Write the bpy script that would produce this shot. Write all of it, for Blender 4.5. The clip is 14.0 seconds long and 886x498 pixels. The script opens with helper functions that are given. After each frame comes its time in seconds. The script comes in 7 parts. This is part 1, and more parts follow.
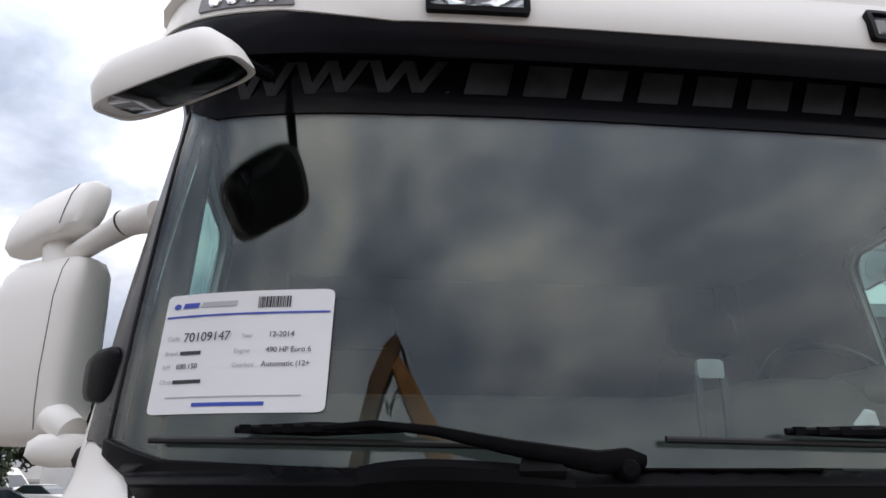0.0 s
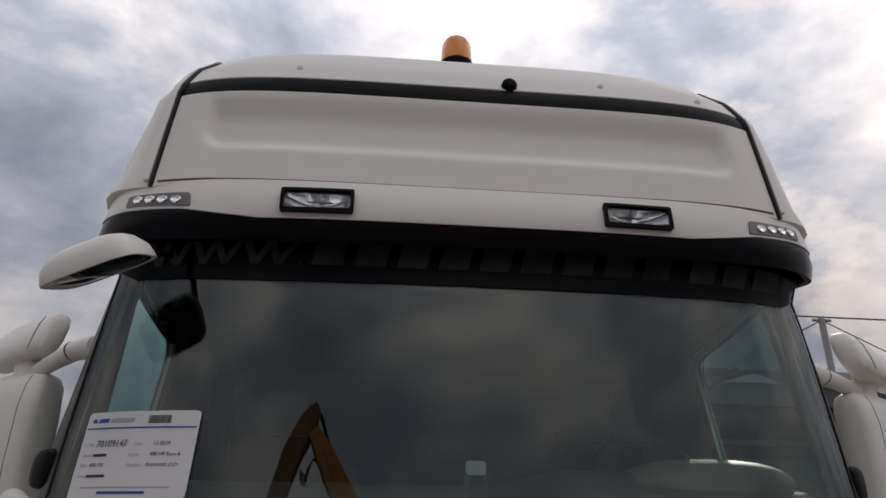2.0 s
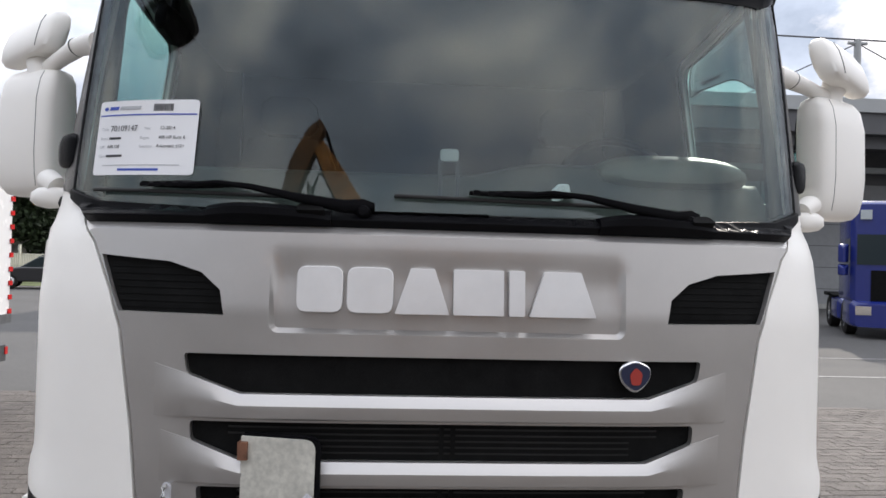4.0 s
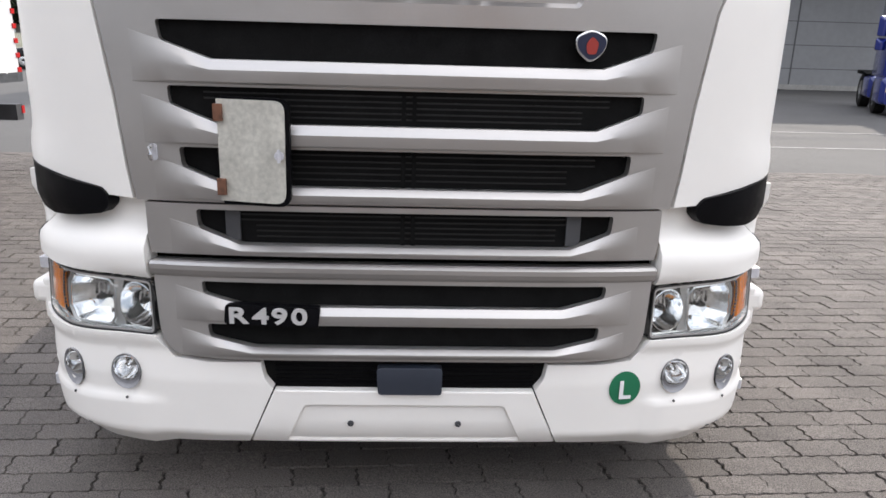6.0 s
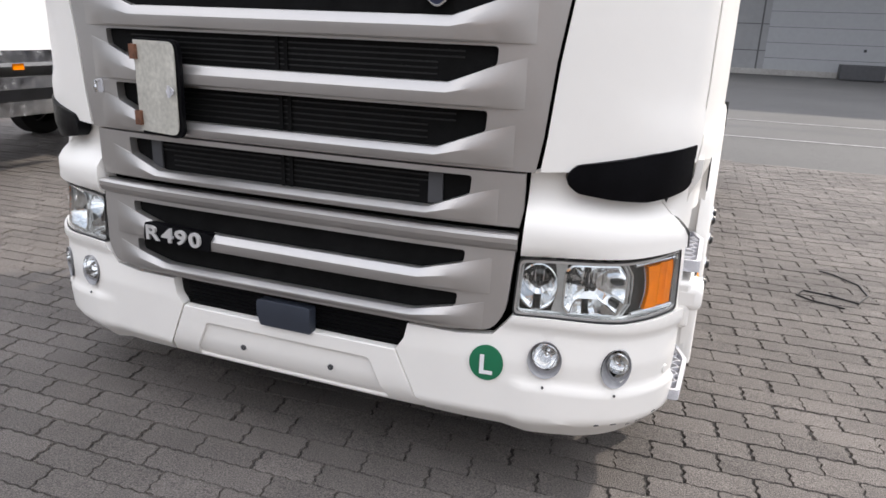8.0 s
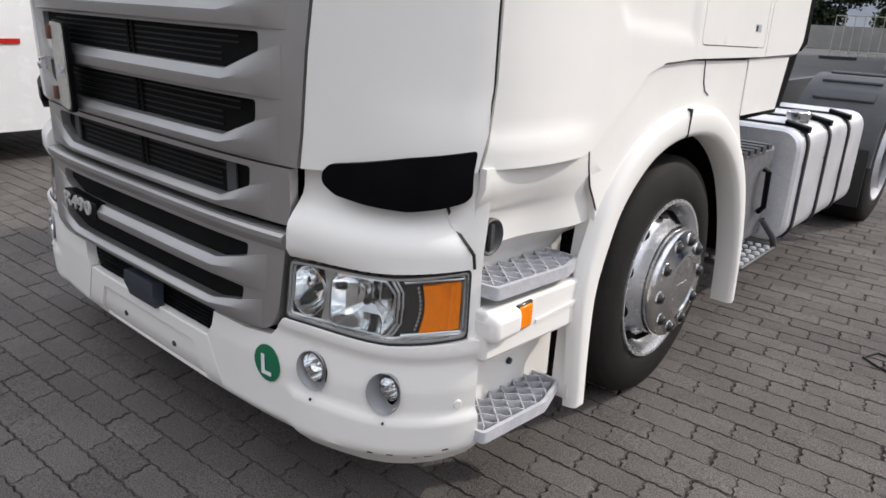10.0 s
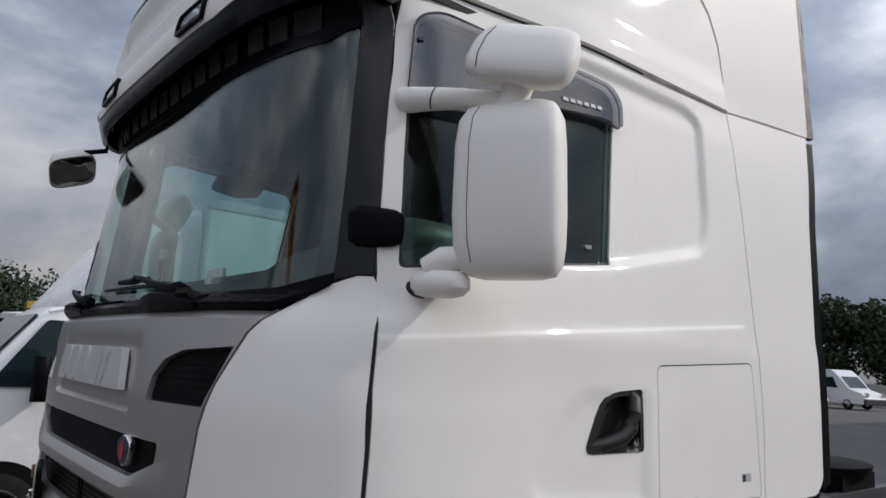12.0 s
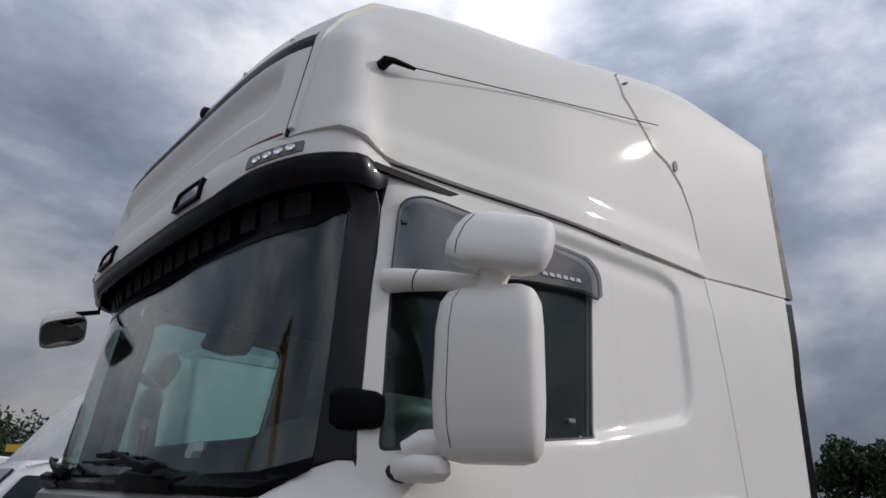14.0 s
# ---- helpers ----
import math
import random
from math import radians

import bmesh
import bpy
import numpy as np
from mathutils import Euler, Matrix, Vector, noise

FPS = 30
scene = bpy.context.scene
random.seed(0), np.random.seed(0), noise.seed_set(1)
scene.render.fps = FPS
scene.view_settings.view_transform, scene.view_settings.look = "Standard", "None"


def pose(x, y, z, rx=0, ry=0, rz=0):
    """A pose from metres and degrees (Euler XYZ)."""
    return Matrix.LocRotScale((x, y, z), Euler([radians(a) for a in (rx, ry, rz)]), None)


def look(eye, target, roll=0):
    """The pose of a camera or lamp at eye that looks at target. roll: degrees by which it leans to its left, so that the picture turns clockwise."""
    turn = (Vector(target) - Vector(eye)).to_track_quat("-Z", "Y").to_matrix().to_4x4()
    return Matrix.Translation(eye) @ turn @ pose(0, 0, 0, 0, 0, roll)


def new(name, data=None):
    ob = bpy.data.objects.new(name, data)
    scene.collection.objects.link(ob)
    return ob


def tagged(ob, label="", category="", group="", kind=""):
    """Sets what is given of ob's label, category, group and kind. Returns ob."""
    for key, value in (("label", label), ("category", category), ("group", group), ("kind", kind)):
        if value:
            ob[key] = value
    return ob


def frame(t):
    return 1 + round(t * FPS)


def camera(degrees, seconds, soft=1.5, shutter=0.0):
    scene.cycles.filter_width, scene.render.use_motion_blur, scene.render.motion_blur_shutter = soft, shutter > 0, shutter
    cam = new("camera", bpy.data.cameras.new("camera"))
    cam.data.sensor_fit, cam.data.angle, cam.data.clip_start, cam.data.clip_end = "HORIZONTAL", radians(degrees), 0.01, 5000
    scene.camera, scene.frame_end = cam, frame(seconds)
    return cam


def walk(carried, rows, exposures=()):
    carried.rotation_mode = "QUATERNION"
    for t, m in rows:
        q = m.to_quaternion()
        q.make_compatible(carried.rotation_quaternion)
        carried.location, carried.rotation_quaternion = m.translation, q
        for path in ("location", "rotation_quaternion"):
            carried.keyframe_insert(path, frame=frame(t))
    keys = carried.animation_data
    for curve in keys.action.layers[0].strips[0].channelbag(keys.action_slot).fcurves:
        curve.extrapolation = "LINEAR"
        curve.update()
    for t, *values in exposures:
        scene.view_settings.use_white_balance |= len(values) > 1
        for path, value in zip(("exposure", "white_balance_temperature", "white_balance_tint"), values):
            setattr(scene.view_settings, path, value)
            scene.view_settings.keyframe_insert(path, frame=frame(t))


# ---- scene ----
from mathutils import geometry

cam = camera(64.0, 14.0, soft=1.6)
PATH = [
    (0, (-0.639, -0.92, 1.87), (-0.428, 0.972, 2.484), 0.05),
    (0.5, (-0.552, -1.126, 1.871), (-0.345, 0.768, 2.477), 0.3),
    (1, (-0.392, -1.315, 1.815), (-0.197, 0.559, 2.483), 0.3),
    (1.5, (-0.263, -1.425, 1.844), (-0.085, 0.439, 2.546), 0.4),
    (2, (-0.258, -1.546, 1.868), (-0.096, 0.288, 2.649), 0.7),
    (2.5, (-0.258, -1.653, 1.868), (-0.1, 0.182, 2.648), 0.8),
    (3, (-0.181, -1.7, 1.847), (-0.031, 0.201, 2.451), 0.9),
    (3.5, (-0.145, -1.703, 1.806), (-0.006, 0.268, 2.12), 1.2),
    (4, (-0.149, -1.696, 1.76), (-0.014, 0.299, 1.791), 1.6),
    (4.2, (-0.15, -1.696, 1.742), (-0.02, 0.298, 1.662), 1.6),
    (6.3, (0.115, -1.853, 1.429), (0.176, 0.061, 0.852), 1.5),
    (6.5, (0.21, -1.845, 1.421), (0.228, 0.066, 0.831), 1.7),
    (7, (0.507, -1.791, 1.418), (0.265, 0.101, 0.816), 1.7),
    (7.5, (0.864, -1.742, 1.376), (0.357, 0.098, 0.775), 1.8),
    (8, (1.218, -1.665, 1.378), (0.543, 0.119, 0.778), 2.2),
    (8.2, (1.327, -1.617, 1.375), (0.596, 0.144, 0.773), 2.3),
    (10.3, (2.277, -0.768, 1.423), (0.984, 0.62, 0.79), 3.0),
    (10.5, (2.317, -0.69, 1.437), (0.988, 0.669, 0.817), 3.1),
    (11, (2.436, -0.526, 1.499), (0.984, 0.775, 1.057), 3.0),
    (11.5, (2.494, -0.449, 1.634), (0.959, 0.829, 1.539), 2.8),
    (12, (2.53, -0.446, 1.741), (0.992, 0.793, 2.053), 2.8),
    (12.5, (2.554, -0.47, 1.826), (1.058, 0.736, 2.38), 2.8),
    (13, (2.563, -0.478, 1.869), (1.107, 0.694, 2.581), 2.8),
    (13.5, (2.578, -0.48, 1.876), (1.129, 0.684, 2.615), 2.8),
    (14, (2.601, -0.465, 1.838), (1.134, 0.711, 2.522), 2.8),
]
walk(cam, [(t, look(eye, target, roll)) for t, eye, target, roll in PATH], exposures=[(0.0, 0.74, 6800, 13), (1.0, 0.45, 7050, 14), (1.5, 0.13, 7200, 14), (2.0, -0.49, 7150, 15), (2.5, -0.74, 7050, 15), (3.0, -0.60, 6900, 13), (3.5, 0.08, 6700, 11), (4.0, 0.87, 6700, 11), (6.5, 1.16, 6750, 12), (8.0, 1.12, 6750, 12), (10.5, 0.34, 6600, 11), (11.0, 0.20, 6600, 11), (11.5, -0.08, 6450, 12), (12.0, -0.25, 6350, 12), (12.5, -0.36, 6300, 12), (13.5, -0.58, 6300, 12), (14.0, -0.61, 6350, 12)])

# ---------------------------------------------------------------- light
SUN_AZ, SUN_EL = radians(31), radians(33)
world = bpy.data.worlds.new("sky")
scene.world = world
world.use_nodes = True
wn, wl = world.node_tree.nodes, world.node_tree.links
wn.clear()


def wnode(kind, **vals):
    n = wn.new(kind)
    for k, v in vals.items():
        if k in n.inputs:
            n.inputs[k].default_value = v
    return n


w_out = wn.new("ShaderNodeOutputWorld")
w_bg = wnode("ShaderNodeBackground", Strength=0.1)
w_sky = wn.new("ShaderNodeTexSky")
w_sky.sky_type, w_sky.sun_disc = "NISHITA", False
w_sky.sun_elevation, w_sky.sun_rotation = SUN_EL, SUN_AZ
w_sky.dust_density = 2.0
w_tc = wn.new("ShaderNodeTexCoord")
w_map = wn.new("ShaderNodeMapping")
w_map.inputs["Scale"].default_value = (1.0, 1.0, 1.9)
w_map.inputs["Location"].default_value = (4.6, 2.9, 1.3)
w_big = wnode("ShaderNodeTexNoise", Scale=2.5, Detail=9.0, Roughness=0.56, Distortion=0.15)
w_fine = wnode("ShaderNodeTexNoise", Scale=3.6, Detail=9.0, Roughness=0.6, Distortion=0.2)
wl.new(w_tc.outputs["Generated"], w_map.inputs["Vector"])
wl.new(w_map.outputs["Vector"], w_big.inputs["Vector"])
wl.new(w_map.outputs["Vector"], w_fine.inputs["Vector"])
# cloud shade from dark blue-grey bases to white tops
w_shade = wn.new("ShaderNodeValToRGB")
cr = w_shade.color_ramp
cr.elements[0].position, cr.elements[0].color = 0.30, (2.0, 2.35, 3.0, 1)
cr.elements[1].position, cr.elements[1].color = 0.68, (9.0, 8.9, 8.8, 1)
e = cr.elements.new(0.43)
e.color = (3.3, 3.75, 4.6, 1)
e = cr.elements.new(0.56)
e.color = (6.2, 6.4, 6.9, 1)
wl.new(w_big.outputs["Fac"], w_shade.inputs["Fac"])
# brighter round the veiled sun
w_dot = wn.new("ShaderNodeVectorMath")
w_dot.operation = "DOT_PRODUCT"
w_dot.inputs[1].default_value = (math.sin(SUN_AZ) * math.cos(SUN_EL), math.cos(SUN_AZ) * math.cos(SUN_EL), math.sin(SUN_EL))
wl.new(w_tc.outputs["Generated"], w_dot.inputs[0])
# an overcast dome is darker towards the horizon
w_sep = wn.new("ShaderNodeSeparateXYZ")
wl.new(w_tc.outputs["Generated"], w_sep.inputs[0])
w_dome = wn.new("ShaderNodeMapRange")
w_dome.inputs["From Min"].default_value, w_dome.inputs["From Max"].default_value = 0.0, 0.7
w_dome.inputs["To Min"].default_value, w_dome.inputs["To Max"].default_value = 0.34, 1.50
wl.new(w_sep.outputs["Z"], w_dome.inputs["Value"])
w_glow = wn.new("ShaderNodeMapRange")
w_glow.inputs["From Min"].default_value, w_glow.inputs["From Max"].default_value = -0.70, 1.0
w_glow.inputs["To Min"].default_value, w_glow.inputs["To Max"].default_value = 1.02, 1.72
wl.new(w_dot.outputs["Value"], w_glow.inputs["Value"])
w_mul = wn.new("ShaderNodeVectorMath")
w_mul.operation = "SCALE"
wl.new(w_shade.outputs["Color"], w_mul.inputs[0])
w_both = wn.new("ShaderNodeMath")
w_both.operation = "MULTIPLY"
wl.new(w_glow.outputs["Result"], w_both.inputs[0])
wl.new(w_dome.outputs["Result"], w_both.inputs[1])
wl.new(w_both.outputs["Value"], w_mul.inputs["Scale"])
w_cov = wn.new("ShaderNodeMapRange")
w_cov.inputs["From Min"].default_value, w_cov.inputs["From Max"].default_value = 0.36, 0.50
w_cov.inputs["To Min"].default_value, w_cov.inputs["To Max"].default_value = 0.72, 1.0
wl.new(w_fine.outputs["Fac"], w_cov.inputs["Value"])
w_mix = wn.new("ShaderNodeMix")
w_mix.data_type = "RGBA"
wl.new(w_cov.outputs["Result"], w_mix.inputs[0])
wl.new(w_sky.outputs["Color"], w_mix.inputs[6])
wl.new(w_mul.outputs["Vector"], w_mix.inputs[7])
wl.new(w_mix.outputs[2], w_bg.inputs["Color"])
wl.new(w_bg.outputs["Background"], w_out.inputs["Surface"])

sun = new("sun", bpy.data.lights.new("sun", "SUN"))
sun.data.energy, sun.data.angle, sun.data.color = 1.95, radians(1.0), (1.0, 0.94, 0.86)
sun.matrix_world = look((math.sin(SUN_AZ) * 30, math.cos(SUN_AZ) * 30, math.tan(SUN_EL) * 30), (0, 0, 0))

# ---------------------------------------------------------------- materials


def shader(name, color, rough=0.5, metal=0.0, grain=None, bump=0.0, bump_scale=200.0, var=0.0, var_scale=6.0, spec=0.5, coat=0.0,
           coat_rough=0.05, per_piece=0.0, rough_var=0.0, world_space=False, emit=None, emit_strength=0.0):
    """A principled material with colour variation at two scales, gloss variation and fine relief."""
    m = bpy.data.materials.new(name)
    m.use_nodes = True
    nt = m.node_tree
    b = nt.nodes["Principled BSDF"]
    b.inputs["Base Color"].default_value = (*color, 1)
    b.inputs["Roughness"].default_value, b.inputs["Metallic"].default_value = rough, metal
    b.inputs["Specular IOR Level"].default_value = spec
    b.inputs["Coat Weight"].default_value, b.inputs["Coat Roughness"].default_value = coat, coat_rough
    tc = nt.nodes.new("ShaderNodeNewGeometry" if world_space else "ShaderNodeTexCoord")
    place = tc.outputs["Position" if world_space else "Object"]
    if emit:
        b.inputs["Emission Color"].default_value, b.inputs["Emission Strength"].default_value = (*emit, 1), emit_strength
    if var or grain or rough_var:
        n1 = nt.nodes.new("ShaderNodeTexNoise")
        n1.inputs["Scale"].default_value, n1.inputs["Detail"].default_value, n1.inputs["Roughness"].default_value = var_scale, 6, 0.62
        nt.links.new(place, n1.inputs["Vector"])
    if var or grain:
        mr = nt.nodes.new("ShaderNodeMapRange")
        mr.inputs["From Min"].default_value, mr.inputs["From Max"].default_value = 0.3, 0.7
        mr.inputs["To Min"].default_value, mr.inputs["To Max"].default_value = 1 - var, 1 + var
        nt.links.new(n1.outputs["Fac"], mr.inputs["Value"])
        last = mr.outputs["Result"]
        if grain:
            n2 = nt.nodes.new("ShaderNodeTexNoise")
            n2.inputs["Scale"].default_value, n2.inputs["Detail"].default_value = grain[0], 3
            nt.links.new(place, n2.inputs["Vector"])
            m2 = nt.nodes.new("ShaderNodeMapRange")
            m2.inputs["From Min"].default_value, m2.inputs["From Max"].default_value = 0.3, 0.7
            m2.inputs["To Min"].default_value, m2.inputs["To Max"].default_value = 1 - grain[1], 1 + grain[1]
            nt.links.new(n2.outputs["Fac"], m2.inputs["Value"])
            mu = nt.nodes.new("ShaderNodeMath")
            mu.operation = "MULTIPLY"
            nt.links.new(last, mu.inputs[0])
            nt.links.new(m2.outputs["Result"], mu.inputs[1])
            last = mu.outputs["Value"]
        if per_piece:
            oi = nt.nodes.new("ShaderNodeObjectInfo")
            gi = nt.nodes.new("ShaderNodeNewGeometry")
            ad = nt.nodes.new("ShaderNodeMath")
            ad.operation = "ADD"
            nt.links.new(oi.outputs["Random"], ad.inputs[0])
            nt.links.new(gi.outputs["Random Per Island"], ad.inputs[1])
            fr = nt.nodes.new("ShaderNodeMath")
            fr.operation = "FRACT"
            nt.links.new(ad.outputs["Value"], fr.inputs[0])
            m3 = nt.nodes.new("ShaderNodeMapRange")
            m3.inputs["To Min"].default_value, m3.inputs["To Max"].default_value = 1 - per_piece, 1 + per_piece
            nt.links.new(fr.outputs["Value"], m3.inputs["Value"])
            mu = nt.nodes.new("ShaderNodeMath")
            mu.operation = "MULTIPLY"
            nt.links.new(last, mu.inputs[0])
            nt.links.new(m3.outputs["Result"], mu.inputs[1])
            last = mu.outputs["Value"]
        sc = nt.nodes.new("ShaderNodeVectorMath")
        sc.operation = "SCALE"
        sc.inputs[0].default_value = color
        nt.links.new(last, sc.inputs["Scale"])
        nt.links.new(sc.outputs["Vector"], b.inputs["Base Color"])
    if rough_var:
        m4 = nt.nodes.new("ShaderNodeMapRange")
        m4.inputs["From Min"].default_value, m4.inputs["From Max"].default_value = 0.3, 0.7
        m4.inputs["To Min"].default_value, m4.inputs["To Max"].default_value = max(0.02, rough - rough_var), rough + rough_var
        nt.links.new(n1.outputs["Fac"], m4.inputs["Value"])
        nt.links.new(m4.outputs["Result"], b.inputs["Roughness"])
    if bump:
        n3 = nt.nodes.new("ShaderNodeTexNoise")
        n3.inputs["Scale"].default_value, n3.inputs["Detail"].default_value = bump_scale, 4
        nt.links.new(place, n3.inputs["Vector"])
        bp = nt.nodes.new("ShaderNodeBump")
        bp.inputs["Strength"].default_value, bp.inputs["Distance"].default_value = bump, 0.01
        nt.links.new(n3.outputs["Fac"], bp.inputs["Height"])
        nt.links.new(bp.outputs["Normal"], b.inputs["Normal"])
    return m


def pane(name, tint, rough=0.0, normal=0.08):
    """A thin pane: clear tinted glass with a mirror-like gloss that grows towards grazing views."""
    m = bpy.data.materials.new(name)
    m.use_nodes = True
    nt = m.node_tree
    nt.nodes.remove(nt.nodes["Principled BSDF"])
    tr, gl, mx, lw, pw, mr = (nt.nodes.new("ShaderNode" + k) for k in ("BsdfTransparent", "BsdfGlossy", "MixShader", "LayerWeight", "Math", "MapRange"))
    tr.inputs["Color"].default_value = (*tint, 1)
    gl.inputs["Roughness"].default_value = rough
    lw.inputs["Blend"].default_value = 0.5
    pw.operation = "POWER"
    pw.inputs[1].default_value = 5.0
    mr.inputs["To Min"].default_value, mr.inputs["To Max"].default_value = normal, 1.0
    nt.links.new(lw.outputs["Facing"], pw.inputs[0])
    nt.links.new(pw.outputs["Value"], mr.inputs["Value"])
    nt.links.new(mr.outputs["Result"], mx.inputs["Fac"])
    nt.links.new(tr.outputs["BSDF"], mx.inputs[1])
    nt.links.new(gl.outputs["BSDF"], mx.inputs[2])
    nt.links.new(mx.outputs["Shader"], nt.nodes["Material Output"].inputs["Surface"])
    return m


WHITE = shader("white_paint", (0.87, 0.845, 0.80), 0.50, var=0.025, var_scale=2.5, spec=0.14, coat=0.18, coat_rough=0.035, rough_var=0.05, bump=0.015, bump_scale=260)
SILVER = shader("silver_paint", (0.48, 0.462, 0.445), 0.39, metal=0.80, var=0.06, var_scale=3, grain=(900, 0.05), rough_var=0.06)
BRIGHT = shader("bright_silver_letters", (0.66, 0.65, 0.64), 0.36, metal=0.35, var=0.05, var_scale=9)
BLACK = shader("black_plastic", (0.004, 0.004, 0.005), 0.42, spec=0.07, var=0.25, var_scale=9, grain=(160, 0.2), bump=0.12, bump_scale=900, rough_var=0.12)
VISOR = shader("dark_smoked_plastic", (0.004, 0.004, 0.007), 0.30, spec=0.10, var=0.2, var_scale=4, coat=0.16, coat_rough=0.08, rough_var=0.05)
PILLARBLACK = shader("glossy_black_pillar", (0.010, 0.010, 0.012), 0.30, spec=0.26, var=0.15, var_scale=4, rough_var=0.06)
MESH = shader("dark_mesh", (0.006, 0.006, 0.006), 0.65, spec=0.08, var=0.4, var_scale=14, grain=(300, 0.3), bump=0.2, bump_scale=500)
GRAINED = shader("grained_black_plastic", (0.014, 0.013, 0.013), 0.48, spec=0.40, var=0.2, var_scale=9, grain=(160, 0.2), bump=0.12, bump_scale=900)
RADI = shader("radiator_fins", (0.008, 0.008, 0.008), 0.5, metal=0.2, var=0.4, var_scale=8)
RUBBER = shader("tyre_rubber", (0.012, 0.0105, 0.0095), 0.75, spec=0.25, var=0.3, var_scale=7, grain=(120, 0.2), bump=0.15, bump_scale=350)
SEAL = shader("seal_rubber", (0.012, 0.012, 0.012), 0.6)
ALLOY = shader("polished_alloy", (0.72, 0.72, 0.72), 0.20, metal=1.0, var=0.12, var_scale=12, grain=(150, 0.08), rough_var=0.1)
STEEL = shader("cast_step_alloy", (0.60, 0.60, 0.63), 0.42, metal=0.2, var=0.12, var_scale=20, grain=(300, 0.12), bump=0.3, bump_scale=400)
RIM = shader("forged_alloy_rim", (0.66, 0.66, 0.67), 0.26, metal=0.65, var=0.06, var_scale=14, grain=(150, 0.03), rough_var=0.06)
CHROME = shader("chrome", (0.78, 0.78, 0.78), 0.06, metal=1.0)
TANK = shader("brushed_aluminium", (0.80, 0.80, 0.82), 0.34, metal=0.45, var=0.10, var_scale=5, grain=(90, 0.06), rough_var=0.08)
AMBER = shader("amber_lens", (1.0, 0.25, 0.0), 0.22, var=0.08, var_scale=40, spec=0.3, coat=0.12)
DARKGREY = shader("dark_grey_plastic", (0.055, 0.056, 0.06), 0.55, var=0.15, var_scale=8, bump=0.1, bump_scale=600)
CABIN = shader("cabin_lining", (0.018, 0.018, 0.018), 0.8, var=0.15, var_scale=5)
DASH = shader("dashboard_plastic", (0.060, 0.060, 0.056), 0.65, var=0.1, var_scale=8, bump=0.1, bump_scale=500)
GREEN = shader("green_sticker", (0.010, 0.16, 0.075), 0.35, var=0.05)
PAPER = shader("white_card", (0.82, 0.82, 0.83), 0.45, var=0.02)
INK = shader("black_ink", (0.03, 0.03, 0.035), 0.5)
GREYINK = shader("grey_ink", (0.45, 0.46, 0.48), 0.5)
BLUEINK = shader("blue_ink", (0.03, 0.07, 0.42), 0.5)
TXTGREY = shader("faded_silver_film", (0.036, 0.036, 0.040), 0.4, spec=0.15, var=0.5, var_scale=9)
GLASS = pane("windscreen_glass", (0.86, 0.93, 0.91), 0.0, 0.060)
SIDEGLASS = pane("side_glass", (0.60, 0.76, 0.75), 0.0, 0.030)
LENS = pane("lamp_lens", (0.97, 0.98, 0.98), 0.0, 0.04)
SMOKE = pane("smoked_deflector", (0.50, 0.50, 0.52), 0.05, 0.11)
FOGCUP = shader("grey_lamp_tube", (0.30, 0.30, 0.31), 0.4, var=0.08)
REFLECT = shader("lamp_reflector", (0.82, 0.82, 0.82), 0.06, metal=1.0, var=0.05)
LAMPGREY = shader("lamp_housing", (0.62, 0.62, 0.61), 0.20, metal=0.7, var=0.1, var_scale=20)
LAMPDARK = shader("dark_lamp_housing", (0.055, 0.053, 0.050), 0.18, metal=0.3, var=0.2, var_scale=30)
CREAM = shader("worn_cream_plate", (0.50, 0.485, 0.43), 0.5, var=0.17, var_scale=11, grain=(70, 0.14), rough_var=0.1)
TRAY = shader("grey_step_tray", (0.17, 0.17, 0.18), 0.55, metal=0.3, var=0.2, var_scale=25)
# rust of the hinges; also colours the painted shadow line under the roof front
RUST_SHADE = shader("rusty_steel", (0.16, 0.07, 0.04), 0.8, var=0.4, var_scale=40)

# ---------------------------------------------------------------- builders


def part(name, bm, mat, parent=None, label="", smooth=40, bevel=0.0, segs=2):
    me = bpy.data.meshes.new(name)
    bm.normal_update()
    bm.to_mesh(me)
    bm.free()
    for p in me.polygons:
        p.use_smooth = True
    me.set_sharp_from_angle(angle=radians(smooth))
    me.materials.append(mat)
    ob = new(name, me)
    ob.parent = parent
    if label:
        ob["label"] = label
    if bevel:
        md = ob.modifiers.new("edge", "BEVEL")
        md.width, md.segments, md.limit_method, md.angle_limit = bevel, segs, "ANGLE", radians(45)
        md.use_clamp_overlap = True
    return ob


def empty(name, label, category, group="", at=(0, 0, 0), rz=0.0, kind=""):
    ob = new(name)
    ob.matrix_basis = pose(*at, 0, 0, rz)
    return tagged(ob, label, category, group, kind)


def box(x0, x1, y0, y1, z0, z1, bm=None, m=None):
    bm = bm or bmesh.new()
    r = bmesh.ops.create_cube(bm, size=1.0)
    for v in r["verts"]:
        v.co = Vector((x0 + (v.co.x + 0.5) * (x1 - x0), y0 + (v.co.y + 0.5) * (y1 - y0), z0 + (v.co.z + 0.5) * (z1 - z0)))
        if m:
            v.co = m @ v.co
    return bm


